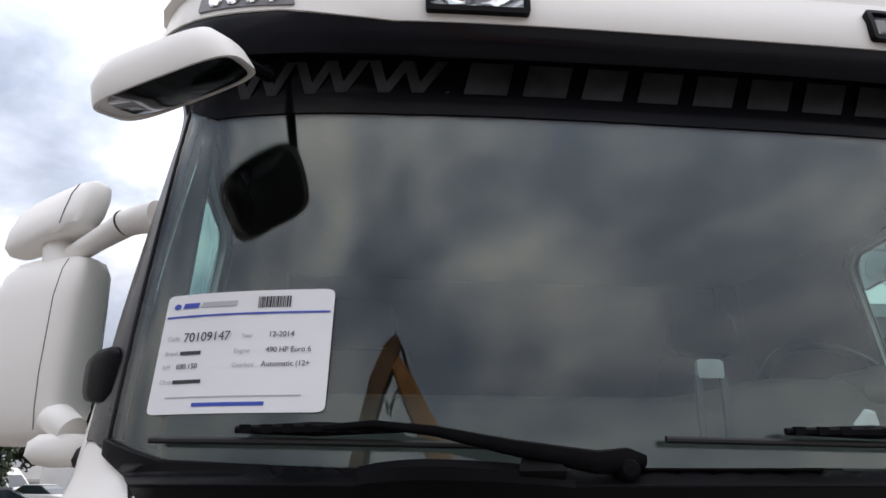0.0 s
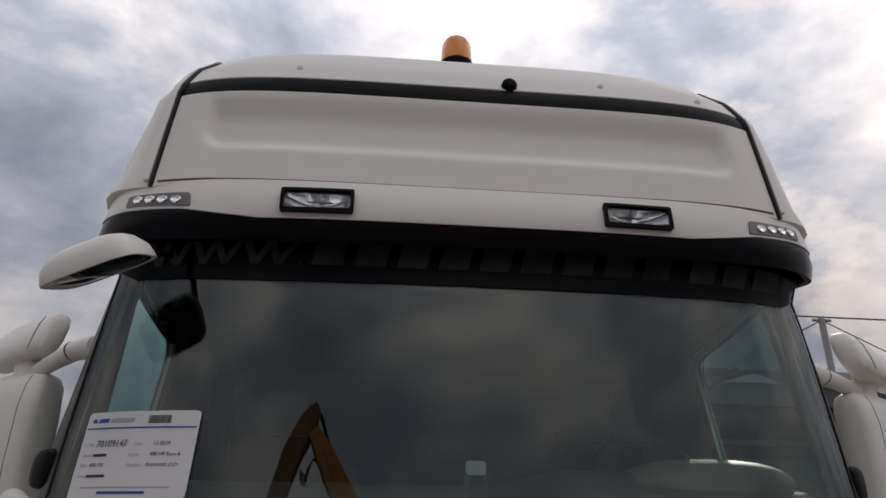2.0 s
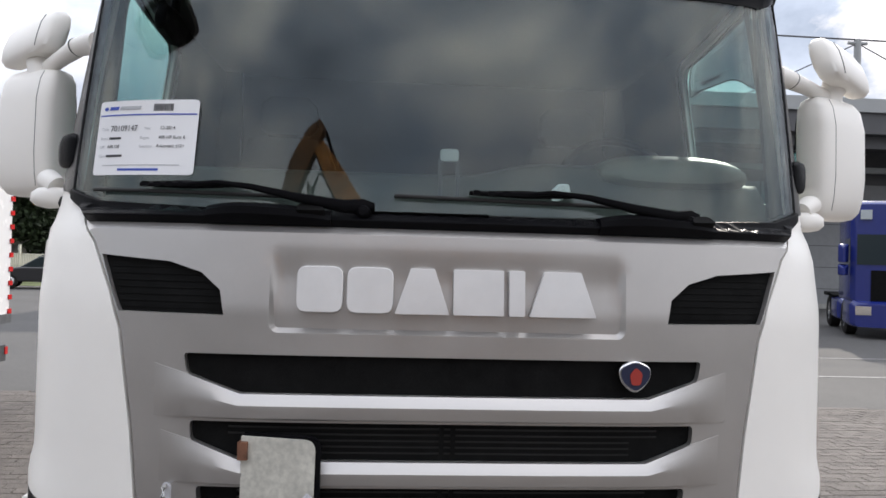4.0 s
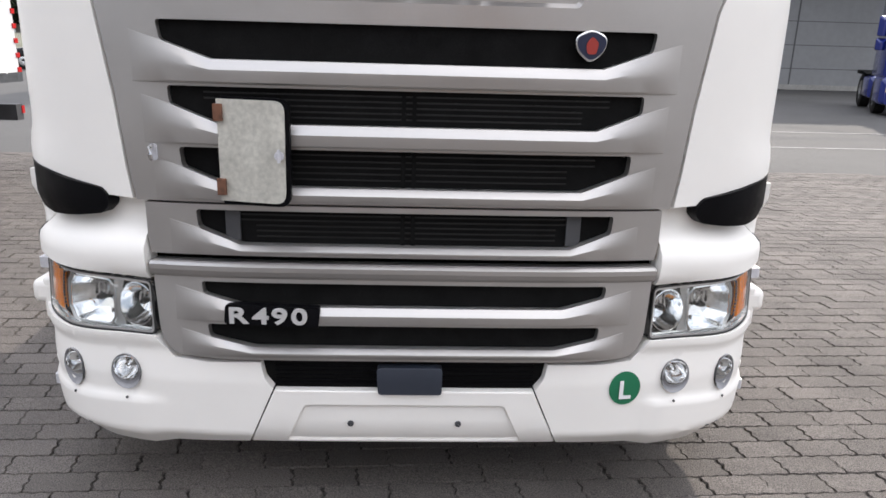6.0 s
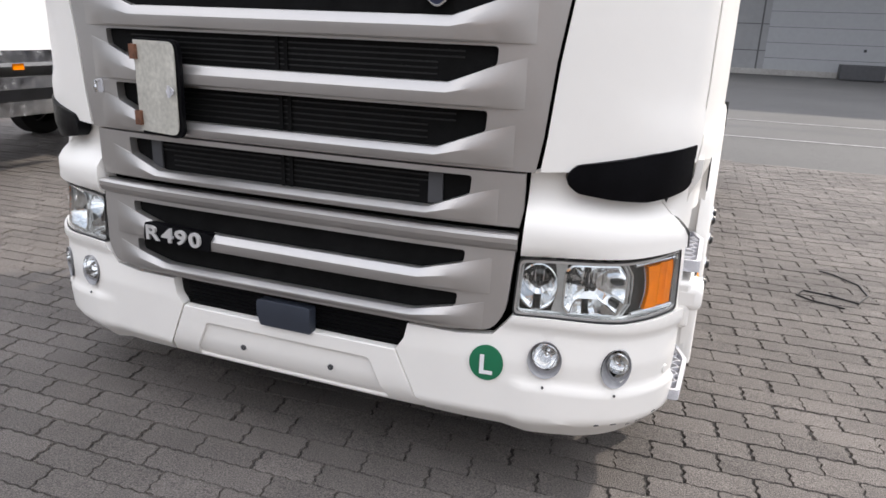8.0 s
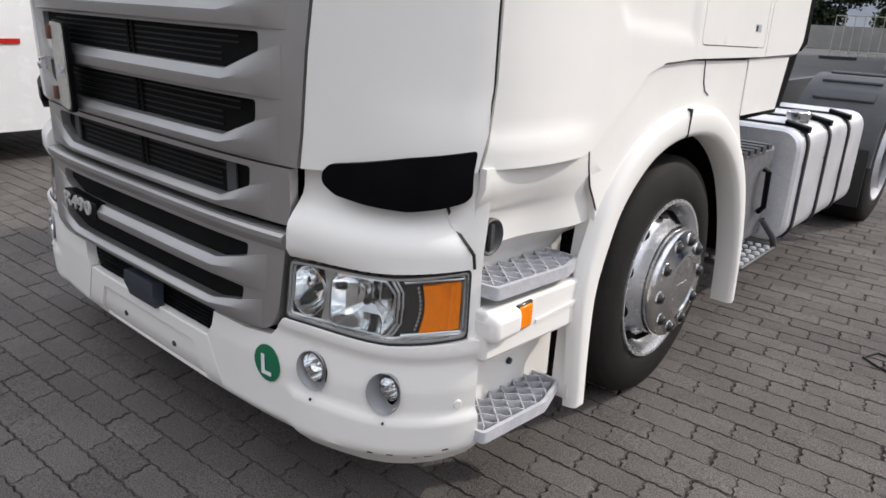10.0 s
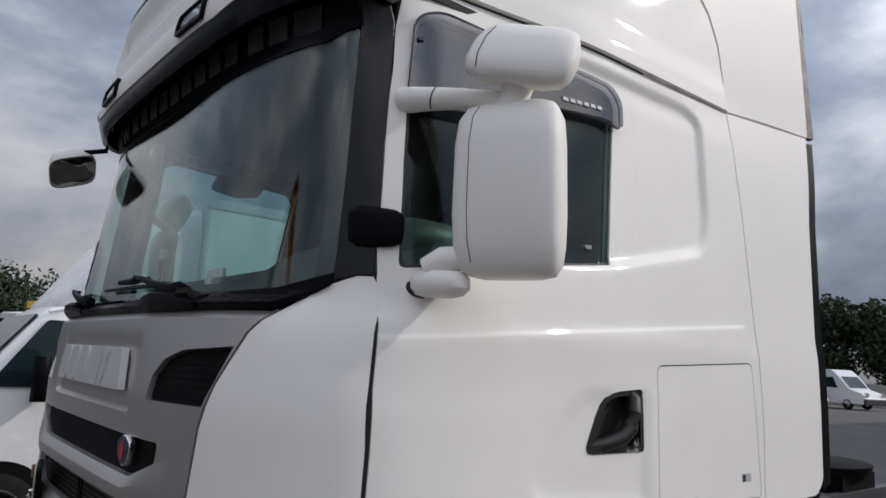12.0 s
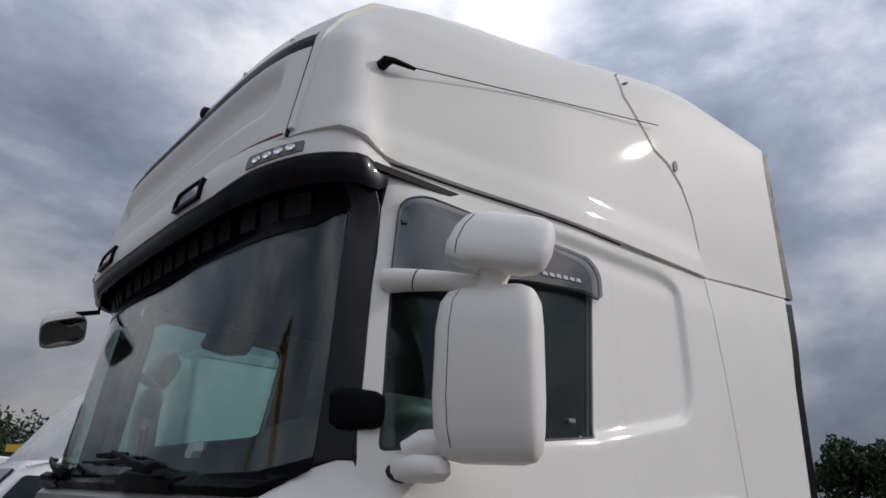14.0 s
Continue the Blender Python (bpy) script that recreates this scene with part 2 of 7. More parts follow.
def loft(loops, closed=True, caps=True, bm=None):
    """A skin over a row of point loops of equal length."""
    bm = bm or bmesh.new()
    rows = [[bm.verts.new(p) for p in loop] for loop in loops]
    n = len(rows[0])
    for a, b in zip(rows, rows[1:]):
        for i in range(n if closed else n - 1):
            j = (i + 1) % n
            try:
                bm.faces.new((a[i], a[j], b[j], b[i]))
            except ValueError:
                pass
    if caps and closed:
        bm.faces.new(rows[0][::-1])
        bm.faces.new(rows[-1])
    bmesh.ops.recalc_face_normals(bm, faces=bm.faces)
    return bm


def ring(c, a, b, n=16, power=2.0):
    """A super-ellipse loop round c with half axes a and b (vectors)."""
    c, a, b = Vector(c), Vector(a), Vector(b)
    out = []
    for i in range(n):
        t = 2 * math.pi * i / n
        u, v = math.cos(t), math.sin(t)
        out.append(c + a * math.copysign(abs(u) ** (2 / power), u) + b * math.copysign(abs(v) ** (2 / power), v))
    return out


def tube(points, r, n=10, bm=None):
    """A round bar through points; r: one radius or one per point."""
    pts = [Vector(p) for p in points]
    loops = []
    up = Vector((0.13, 0.31, 0.94))
    for i, p in enumerate(pts):
        d = (pts[min(i + 1, len(pts) - 1)] - pts[max(i - 1, 0)]).normalized()
        a = d.cross(up)
        if a.length < 0.05:
            a = d.cross(Vector((1, 0, 0)))
        a.normalize()
        b = d.cross(a)
        rr = r[i] if isinstance(r, (list, tuple)) else r
        loops.append(ring(p, a * rr, b * rr, n))
    return loft(loops, bm=bm)


def lathe(profile, axis="x", c=(0, 0, 0), n=40, bm=None, closed=False):
    """Turns (along, radius) pairs round an axis."""
    loops = []
    for s, r in profile:
        if axis == "x":
            loops.append(ring((c[0] + s, c[1], c[2]), (0, r, 0), (0, 0, r), n))
        elif axis == "y":
            loops.append(ring((c[0], c[1] + s, c[2]), (r, 0, 0), (0, 0, r), n))
        else:
            loops.append(ring((c[0], c[1], c[2] + s), (r, 0, 0), (0, r, 0), n))
    return loft(loops, caps=False, bm=bm)


def rounded(poly, r, n=4):
    """A polygon with its corners rounded; r: one radius or one per corner."""
    out = []
    k = len(poly)
    for i in range(k):
        p, a, b = Vector(poly[i]), Vector(poly[i - 1]), Vector(poly[(i + 1) % k])
        rr = r[i] if isinstance(r, (list, tuple)) else r
        da, db = a - p, b - p
        rr = min(rr, da.length * 0.48, db.length * 0.48)
        if rr < 1e-4:
            out.append(tuple(p))
            continue
        s, e2 = p + da.normalized() * rr, p + db.normalized() * rr
        for j in range(n + 1):
            t = j / n
            out.append(tuple(s * (1 - t) ** 2 + p * 2 * t * (1 - t) + e2 * t * t))
    return out


def in_poly(x, y, poly):
    hit = False
    j = len(poly) - 1
    for i in range(len(poly)):
        (xi, yi), (xj, yj) = poly[i], poly[j]
        if (yi > y) != (yj > y) and x < (xj - xi) * (y - yi) / (yj - yi) + xi:
            hit = not hit
        j = i
    return hit


def edge_gap(x, y, poly):
    best = 9.0
    for (x0, y0), (x1, y1) in zip(poly, poly[1:] + poly[:1]):
        dx, dy = x1 - x0, y1 - y0
        k = max(0, min(1, ((x - x0) * dx + (y - y0) * dy) / (dx * dx + dy * dy + 1e-12)))
        best = min(best, math.hypot(x - x0 - k * dx, y - y0 - k * dy))
    return best


def area(poly):
    return sum(a[0] * b[1] - b[0] * a[1] for a, b in zip(poly, poly[1:] + poly[:1])) / 2


def inset(poly, d, step=0.02):
    """The contour of poly drawn in by d, in even steps."""
    n = len(poly)
    sgn = 1 if area(poly) > 0 else -1
    out = []
    for i, p in enumerate(poly):
        t = (Vector(poly[(i + 1) % n]) - Vector(poly[i - 1])).normalized()
        out.append(Vector(p) + Vector((-t.y, t.x)) * sgn * d)
    fine = []
    for a, b in zip(out, out[1:] + out[:1]):
        m = max(1, math.ceil((b - a).length / step))
        fine += [tuple(a + (b - a) * k / m) for k in range(m)]
    return fine


def sheet(outer, at, holes=(), thick=0.02, step=0.06, step_z=None, relief=None, off=0.0, flip=False, lines=()):
    """A shell of real thickness over a polygon with holes; lines: closed contours that its mesh follows. at(u, v, out): the place of (u, v), out metres proud of the surface."""
    step_z = step_z or step
    loops = []
    for poly in (outer, *holes):
        poly = [tuple(p) for p in poly]
        if area(poly) < 0:
            poly = poly[::-1]
        fine = []
        for a, b in zip(poly, poly[1:] + poly[:1]):
            n = max(1, math.ceil(max(abs(b[0] - a[0]) / step, abs(b[1] - a[1]) / step_z)))
            fine += [(a[0] + (b[0] - a[0]) * i / n, a[1] + (b[1] - a[1]) * i / n) for i in range(n)]
        loops.append(fine)
    verts, edges = [], []
    for lp in loops:
        k = len(verts)
        verts += [Vector(p) for p in lp]
        edges += [(k + i, k + (i + 1) % len(lp)) for i in range(len(lp))]
    for lp in lines:
        k = len(verts)
        verts += [Vector(p) for p in lp]
        edges += [(k + i, k + (i + 1) % len(lp)) for i in range(len(lp))]
    us, vs = [p[0] for p in loops[0]], [p[1] for p in loops[0]]
    u = min(us) + step / 2
    while u < max(us):
        v = min(vs) + step_z / 2
        while v < max(vs):
            if in_poly(u, v, loops[0]) and not any(in_poly(u, v, h) for h in loops[1:]) and all(edge_gap(u, v, lp) > 0.3 * min(step, step_z) for lp in (*loops, *lines)):
                verts.append(Vector((u, v)))
            v += step_z
        u += step
    vo, _, fo, *_ = geometry.delaunay_2d_cdt(verts, edges, [], 0, 1e-5)
    bm = bmesh.new()
    h = relief or (lambda a, b: 0.0)
    front = [bm.verts.new(at(p.x, p.y, off + h(p.x, p.y))) for p in vo]
    back = [bm.verts.new(at(p.x, p.y, off - thick)) for p in vo]
    used = {}
    for f in fo:
        c = sum((vo[i] for i in f), Vector((0, 0))) / len(f)
        if not in_poly(c.x, c.y, loops[0]) or any(in_poly(c.x, c.y, q) for q in loops[1:]):
            continue
        idx = list(f)
        if area([tuple(vo[i]) for i in idx]) < 0:
            idx = idx[::-1]
        bm.faces.new([front[i] for i in idx])
        bm.faces.new([back[i] for i in reversed(idx)])
        for a, b in zip(idx, idx[1:] + idx[:1]):
            used[(a, b)] = True
    for a, b in used:
        if (b, a) not in used:
            bm.faces.new((front[b], front[a], back[a], back[b]))
    if flip:
        bmesh.ops.reverse_faces(bm, faces=bm.faces)
    loose = [v for v in bm.verts if not v.link_faces]
    bmesh.ops.delete(bm, geom=loose, context="VERTS")
    return bm


# ---------------------------------------------------------------- the shape of the cab
def smooth01(t):
    t = max(0.0, min(1.0, t))
    return t * t * (3 - 2 * t)


# height, half width, front, corner depth, squareness
CAB = [
    (0.20, 1.145, 0.195, 0.68, 4.0), (0.28, 1.20, 0.125, 0.72, 4.0), (0.46, 1.220, 0.120, 0.73, 4.0), (0.80, 1.226, 0.148, 0.79, 4.0),
    (1.00, 1.226, 0.148, 0.79, 4.0), (1.62, 1.224, 0.142, 0.79, 4.0), (1.82, 1.218, 0.165, 0.78, 3.8), (1.87, 1.210, 0.214, 0.69, 3.5),
    (2.62, 1.145, 0.312, 0.53, 3.5), (2.72, 1.130, 0.270, 0.56, 4.2), (2.80, 1.120, 0.238, 0.60, 5.0),
    (3.18, 1.060, 0.288, 0.60, 5.0), (3.30, 1.035, 0.345, 0.62, 4.6), (3.42, 1.000, 0.440, 0.62, 4.2), (3.52, 0.930, 0.600, 0.66, 3.8), (3.58, 0.820, 0.850, 0.70, 3.2),
]
TAPER = [(1.90, 0.0), (2.15, 0.014), (2.45, 0.038), (2.62, 0.052), (2.80, 0.062), (3.18, 0.034), (3.45, 0.0)]
VIS = [(2.60, 1.125, 0.260, 0.60, 3.8), (2.64, 1.143, 0.218, 0.62, 3.8), (2.70, 1.148, 0.204, 0.62, 3.9), (2.75, 1.138, 0.208, 0.62, 4.0), (2.82, 1.108, 0.236, 0.60, 4.6)]


def sec(z, keys=CAB):
    if z <= keys[0][0]:
        return keys[0][1:]
    for a, b in zip(keys, keys[1:]):
        if z <= b[0]:
            k = (z - a[0]) / (b[0] - a[0])
            return tuple(p + (r - p) * k for p, r in zip(a[1:], b[1:]))
    return keys[-1][1:]


def taper(y, z):
    """How far the upper cab draws in towards its front corners."""
    k = 0.0
    for (z0, a), (z1, b) in zip(TAPER, TAPER[1:]):
        if z0 <= z <= z1:
            k = a + (b - a) * (z - z0) / (z1 - z0)
    return k * smooth01((y - 0.42) / 0.12) * smooth01((1.35 - y) / 0.75)


def plan(q, z, keys=CAB):
    """The place on the cab's outline at height z: q is |x| + depth behind the front's middle, signed by the side."""
    w, f, d, n = sec(z, keys)
    s, q = (-1 if q < 0 else 1), abs(q)
    if q >= w + d:
        return Vector((s * (w - taper(f + q - w, z)), f + q - w, z))
    lo, hi = 0.0, math.pi / 2
    for _ in range(40):
        t = (lo + hi) / 2
        x, y = w * math.sin(t) ** (2 / n), d - d * math.cos(t) ** (2 / n)
        if x + y < q:
            lo = t
        else:
            hi = t
    return Vector((s * (x - taper(f + y, z)), f + y, z))


def settle(u, z):
    """The low corner panels sit a little deeper towards the sides."""
    return z - 0.016 * max(0.0, min(1.0, (1.4 - z) / 0.7)) * smooth01(u)


def lift(p):
    """The high roof climbs towards the rear."""
    if p.z > 2.85:
        k = p.z
        rise = 0.38 * max(0.0, (k - 2.85) / 0.45) if k < 3.30 else 0.38 - 0.5 * (k - 3.30)
        p.z += rise * smooth01((p.y - 0.75) / 1.6)
    return p


def on_front(keys=CAB):
    def at(q, z, out):
        e = 0.012
        z = settle((abs(q) - 0.85) / 0.35, z)
        p = plan(q, z, keys)
        du = plan(q + e, z, keys) - plan(q - e, z, keys)
        dv = plan(q, z + e, keys) - plan(q, z - e, keys)
        n = du.cross(dv).normalized()
        return lift(p + n * out)
    return at


def side_x(y, z, keys=CAB):
    w, f, d, n = sec(z, keys)
    k = max(0.0, min(1.0, (f + d - y) / d))
    return w * max(0.0, 1 - k ** n) ** (1 / n) - taper(y, z)


def on_side(s, keys=CAB):
    def at(y, z, out):
        e = 0.012
        z = settle((1.0 - y) / 0.35, z)
        p = Vector((side_x(y, z, keys), y, z))
        du = Vector((side_x(y + e, z, keys) - side_x(y - e, z, keys), 2 * e, 0))
        dv = Vector((side_x(y, z + e, keys) - side_x(y, z - e, keys), 0, 2 * e))
        p += du.cross(dv).normalized() * out
        return Vector((s * p.x, p.y, p.z))
    return at


def mirror(poly):
    return [(-u, v) for u, v in poly][::-1]


FRONT = on_front()
VISF = on_front(VIS)
SIDE = {1: on_side(1), -1: on_side(-1)}

# ---------------------------------------------------------------- the tractor unit
truck = empty("truck", "white high-roof tractor unit with silver grille and black trim", "truck")


def both(poly):
    """A polygon that is alike on both sides, from its right half (bottom to top)."""
    return poly + mirror(poly)


# ---- grille
SLOTS = [
    (0.700, 1.505, 0.690, 1.452, 0.540, 1.404), (0.678, 1.333, 0.675, 1.284, 0.534, 1.234), (0.655, 1.166, 0.650, 1.110, 0.505, 1.058),
    (0.617, 0.988, 0.612, 0.934, 0.484, 0.887), (0.611, 0.774, 0.606, 0.737, 0.470, 0.703), (0.596, 0.646, 0.590, 0.606, 0.454, 0.578),
]


def slot_poly(s):
    a, za, b, zb, c, zc = s
    return rounded(both([(c, zc), (b, zb), (a, za)]), 0.012, 3)


def sweep(rows, name, mat, parent, label=""):
    """A moulding along the front: each row is (q, [(z, out), ...])."""
    return part(name, loft([[FRONT(q, z, o) for z, o in prof] for q, prof in rows], caps=True), mat, parent, label, 18)


def grille_bar(slot, low, top_off=0.0):
    """The bar under a slot: its top follows the slot's slanted ends, its lower edge runs on level into the panel."""
    a, za, b, zb, c, zc = slot
    end = a + 0.085
    stations = [c * k / 6 for k in range(7)] + [c + (b - c) * k / 4 for k in range(1, 5)] + [b + (end - b) * k / 5 for k in range(1, 6)]
    rows = []
    for q in [-v for v in stations[:0:-1]] + stations:
        u = abs(q)
        k = max(0.0, (u - c) / (end - c))
        edge = zc + (zb - zc) * max(0.0, min(1.0, (u - c) / (b - c))) + 0.25 * max(0.0, u - b)
        h = (1.0 - k) ** 0.8 * 0.024
        deep, t = edge - low, top_off + 0.0006
        rows.append((q, [(edge + 0.002, -0.012), (edge + 0.001, t + h * 0.25), (edge - deep * 0.16, t + h * 0.62), (edge - deep * 0.40, t + h), (edge - deep * 0.55, t + h), (low + 0.007, t + h * 0.86), (low + 0.002, t + h * 0.70), (low, t - 0.004)]))
    return rows


INTAKE = [(0.592, 1.604), (0.912, 1.606), (1.000, 1.752), (0.76, 1.738), (0.662, 1.712), (0.606, 1.668)]
UPPER = both([(0.81, 1.010), (0.828, 1.10), (0.852, 1.30), (0.90, 1.56), (0.945, 1.66), (1.035, 1.785), (1.115, 1.842)])


LETTERS = rounded([(-0.475, 1.80), (-0.470, 1.575), (-0.455, 1.562), (0.455, 1.562), (0.470, 1.575), (0.475, 1.80)], [0, 0.02, 0.02, 0.02, 0.02, 0])


def letter_recess(q, z):
    """A crisp-edged field behind the raised blocks, running out towards the top."""
    k = smooth01((edge_gap(q, z, LETTERS) - 0.001) / 0.011) if in_poly(q, z, LETTERS) else 0.0
    return -0.015 * k * smooth01((1.795 - z) / 0.10)


panel = part("grille_panel", sheet(UPPER, FRONT, [slot_poly(s) for s in SLOTS[:3]] + [INTAKE, mirror(INTAKE)], 0.03, 0.025, 0.02, letter_recess, lines=[inset(LETTERS, 0.0), inset(LETTERS, 0.012)]), SILVER, truck, "silver painted grille panel with dark slots", 30)
strip = part("grille_strip", sheet(both([(0.772, 0.853), (0.782, 0.90), (0.782, 1.004)]), FRONT, [slot_poly(SLOTS[3])], 0.03, 0.05), SILVER, truck, "silver strip with a dark slot", 30)
LOWER = rounded(both([(0.56, 0.537), (0.71, 0.549), (0.752, 0.606), (0.772, 0.835)]), [0, 0.05, 0.04, 0.008, 0.008, 0.04, 0.05, 0])
low_grille = part("lower_grille", sheet(LOWER, FRONT, [slot_poly(s) for s in SLOTS[4:]], 0.035, 0.05, off=0.008), SILVER, truck, "silver lower grille panel with a raised top rail", 30)
for i, s in enumerate(SLOTS):
    sweep(grille_bar(s, (1.340, 1.173, 1.016, 0.857, 0.653, 0.548)[i], 0.008 if i > 3 else 0.0), "grille_bar", SILVER, panel if i < 3 else strip if i == 3 else low_grille)
rail = [(0.772 * k / 10, [(0.834, -0.004), (0.833, 0.016), (0.826, 0.026), (0.812, 0.026), (0.796, 0.020), (0.786, 0.008), (0.785, 0.0)]) for k in range(-10, 11)]
sweep(rail, "top_rail", SILVER, low_grille)
for i, s in enumerate(SLOTS):
    a, za, b, zb, c, zc = s
    insert = part("slot_insert", sheet(both([(c + 0.01, zc - 0.012), (b + 0.012, zb - 0.01), (a + 0.012, za + 0.012)]), FRONT, thick=0.01, step=0.12, off=-0.032 if i in (2, 3) else -0.018),
                  MESH, truck, "black mesh behind the grille")
    if i in (1, 2, 3):
        n = 5
        for j in range(n):
            z = zc + 0.012 + (za - zc - 0.02) * (j + 0.3) / n
            w = c - 0.04 if j < 3 else b - 0.10
            bm = sheet([(-w, z), (w, z), (w, z + 0.0045), (-w, z + 0.0045)], FRONT, thick=0.006, step=0.2, off=-0.0155 if i == 1 else -0.028)
            part("radiator_fin", bm, RADI, insert)
        for q in (-0.02, 0.01):
            part("mesh_post", sheet([(q, zc), (q + 0.012, zc), (q + 0.012, za), (q, za)], FRONT, thick=0.004, step=0.1, off=-0.012 if i == 1 else -0.023), MESH, insert)
    if i == 3:
        for q in (-0.535, 0.475):
            part("slot_support", sheet([(q, zc + 0.006), (q + 0.045, zc + 0.006), (q + 0.045, za), (q, za)], FRONT, thick=0.006, step=0.1, off=-0.022), DARKGREY, insert, "grey support behind the slot")
for poly in (INTAKE, mirror(INTAKE)):
    cq, cz = sum(p[0] for p in poly) / 6, sum(p[1] for p in poly) / 6
    part("side_intake", sheet([(cq + (q - cq) * 1.05, cz + (z - cz) * 1.08) for q, z in poly], FRONT, thick=0.01, step=0.06, off=-0.016), MESH, truck, "black mesh of the side intake")
    for j in range(7):
        z = 1.618 + j * 0.0175
        lim = [q for q in (0.60 + max(0, (z - 1.66)) * 0.9, 0.91 + (z - 1.606) * 0.6)]
        s = 1 if cq > 0 else -1
        part("intake_rib", sheet([(s * lim[0], z), (s * lim[1], z), (s * lim[1], z + 0.004), (s * lim[0], z + 0.004)], FRONT, thick=0.004, step=0.08, off=-0.0135, flip=False), MESH, truck)

# raised maker's letters, as plain blocks
for k, (q0, q1) in enumerate(((-0.400, -0.280), (-0.270, -0.150), (-0.146, -0.004), (0.006, 0.138), (0.152, 0.194), (0.206, 0.385))):
    lean = 0.040 if k in (2, 5) else 0.0
    poly = rounded([(q0, 1.617), (q1, 1.617), (q1 - lean, 1.735), (q0 + lean, 1.735)], 0.026 if k < 2 else 0.004, 3)
    part("raised_block", sheet(poly, FRONT, thick=0.020, step=0.04, off=0.010), BRIGHT, truck, "raised bright block on the grille", bevel=0.002)
# round maker's emblem as a plain shield
em = part("emblem", sheet(rounded([(0.455, 1.452), (0.497, 1.418), (0.538, 1.452), (0.545, 1.49), (0.497, 1.512), (0.448, 1.49)], 0.022), FRONT, thick=0.02, step=0.03, off=0.012),
          CHROME, truck, "chrome shield emblem", bevel=0.003)
part("emblem_field", sheet(rounded([(0.459, 1.455), (0.497, 1.425), (0.535, 1.455), (0.540, 1.488), (0.497, 1.506), (0.454, 1.488)], 0.018), FRONT, thick=0.004, step=0.03, off=0.015),
     shader("emblem_blue", (0.015, 0.02, 0.05), 0.3), em)
part("emblem_mark", sheet(rounded([(0.485, 1.445), (0.510, 1.445), (0.516, 1.475), (0.497, 1.492), (0.480, 1.472)], 0.008), FRONT, thick=0.003, step=0.03, off=0.018),
     shader("emblem_red", (0.34, 0.035, 0.025), 0.4), em)

# model badge, washer hook
badge = part("badge_plate", sheet(rounded([(-0.535, 0.655), (-0.255, 0.650), (-0.25, 0.708), (-0.53, 0.715)], 0.012), FRONT, thick=0.035, step=0.06, off=0.036), BLACK, truck, "black model badge", bevel=0.003)


def lettering(name, text, size, m, mat, parent, depth=0.001, bold=0.0, squeeze=1.0, shear=0.0):
    cu = bpy.data.curves.new(name, "FONT")
    cu.body, cu.size, cu.extrude, cu.offset, cu.shear = text, size, depth, bold, shear
    cu.materials.append(mat)
    tmp = new(name, cu)
    bpy.context.view_layer.update()
    me = bpy.data.meshes.new_from_object(tmp.evaluated_get(bpy.context.evaluated_depsgraph_get()))
    bpy.data.objects.remove(tmp)
    if not me.materials:
        me.materials.append(mat)
    for v in me.vertices:
        v.co.x *= squeeze
    ob = new(name, me)
    ob.parent = parent
    ob.matrix_local = m
    return ob


p0 = FRONT(-0.518, 0.664, 0.037)
p1 = FRONT(-0.27, 0.664, 0.037)
yaw = math.degrees(math.atan2(p1.y - p0.y, p1.x - p0.x))
for ch, dx in (("R", 0.0), ("4", 0.074), ("9", 0.130), ("0", 0.188)):
    pc = FRONT(-0.522 + dx, 0.662, 0.038)
    lettering("badge_letter", ch, 0.067, pose(pc.x, pc.y, pc.z - 0.002, 90, 0, yaw), BRIGHT, badge, 0.004, 0.0015, 1.42)
hook = tube([FRONT(-0.737, 1.165, 0.004), FRONT(-0.737, 1.163, 0.02), FRONT(-0.737, 1.145, 0.024), FRONT(-0.737, 1.128, 0.018)], 0.006)
part("hook", hook, CHROME, truck, "small steel eye on the grille")
part("hook_plate", sheet(rounded([(-0.75, 1.125), (-0.724, 1.125), (-0.724, 1.172), (-0.75, 1.172)], 0.01), FRONT, thick=0.006, step=0.03, off=0.004), STEEL, truck)

# folded warning plate, hinged at its outer edge
def leaning(q, z, o):
    return FRONT(q, z, o - 0.034 * max(0.0, min(1.0, (-0.335 - q) / 0.19)))


plate = part("hinged_plate", sheet(rounded([(-0.527, 1.022), (-0.335, 1.022), (-0.332, 1.303), (-0.527, 1.303)], [0.003, 0.03, 0.03, 0.003]), leaning, thick=0.005, step=0.05, off=0.058), CREAM, truck,
             "worn cream plate folded shut over the grille", bevel=0.001)
part("plate_backing", sheet(rounded([(-0.522, 1.012), (-0.322, 1.012), (-0.319, 1.309), (-0.522, 1.309)], [0.003, 0.035, 0.035, 0.003]), leaning, thick=0.016, step=0.05, off=0.052), BLACK, plate)
for z in (1.04, 1.245):
    part("hinge", sheet([(-0.533, z), (-0.508, z), (-0.508, z + 0.045), (-0.533, z + 0.045)], FRONT, thick=0.030, step=0.05, off=0.038), RUST_SHADE, plate, "rusty hinge")
part("latch", lathe([(0, 0.0), (0, 0.013), (0.006, 0.013), (0.008, 0.008), (0.008, 0.0)], "y", FRONT(-0.348, 1.158, 0.070), 14), STEEL, plate)
part("latch_key", sheet([(-0.352, 1.140), (-0.344, 1.140), (-0.344, 1.176), (-0.352, 1.176)], FRONT, thick=0.004, step=0.05, off=0.075), STEEL, plate)

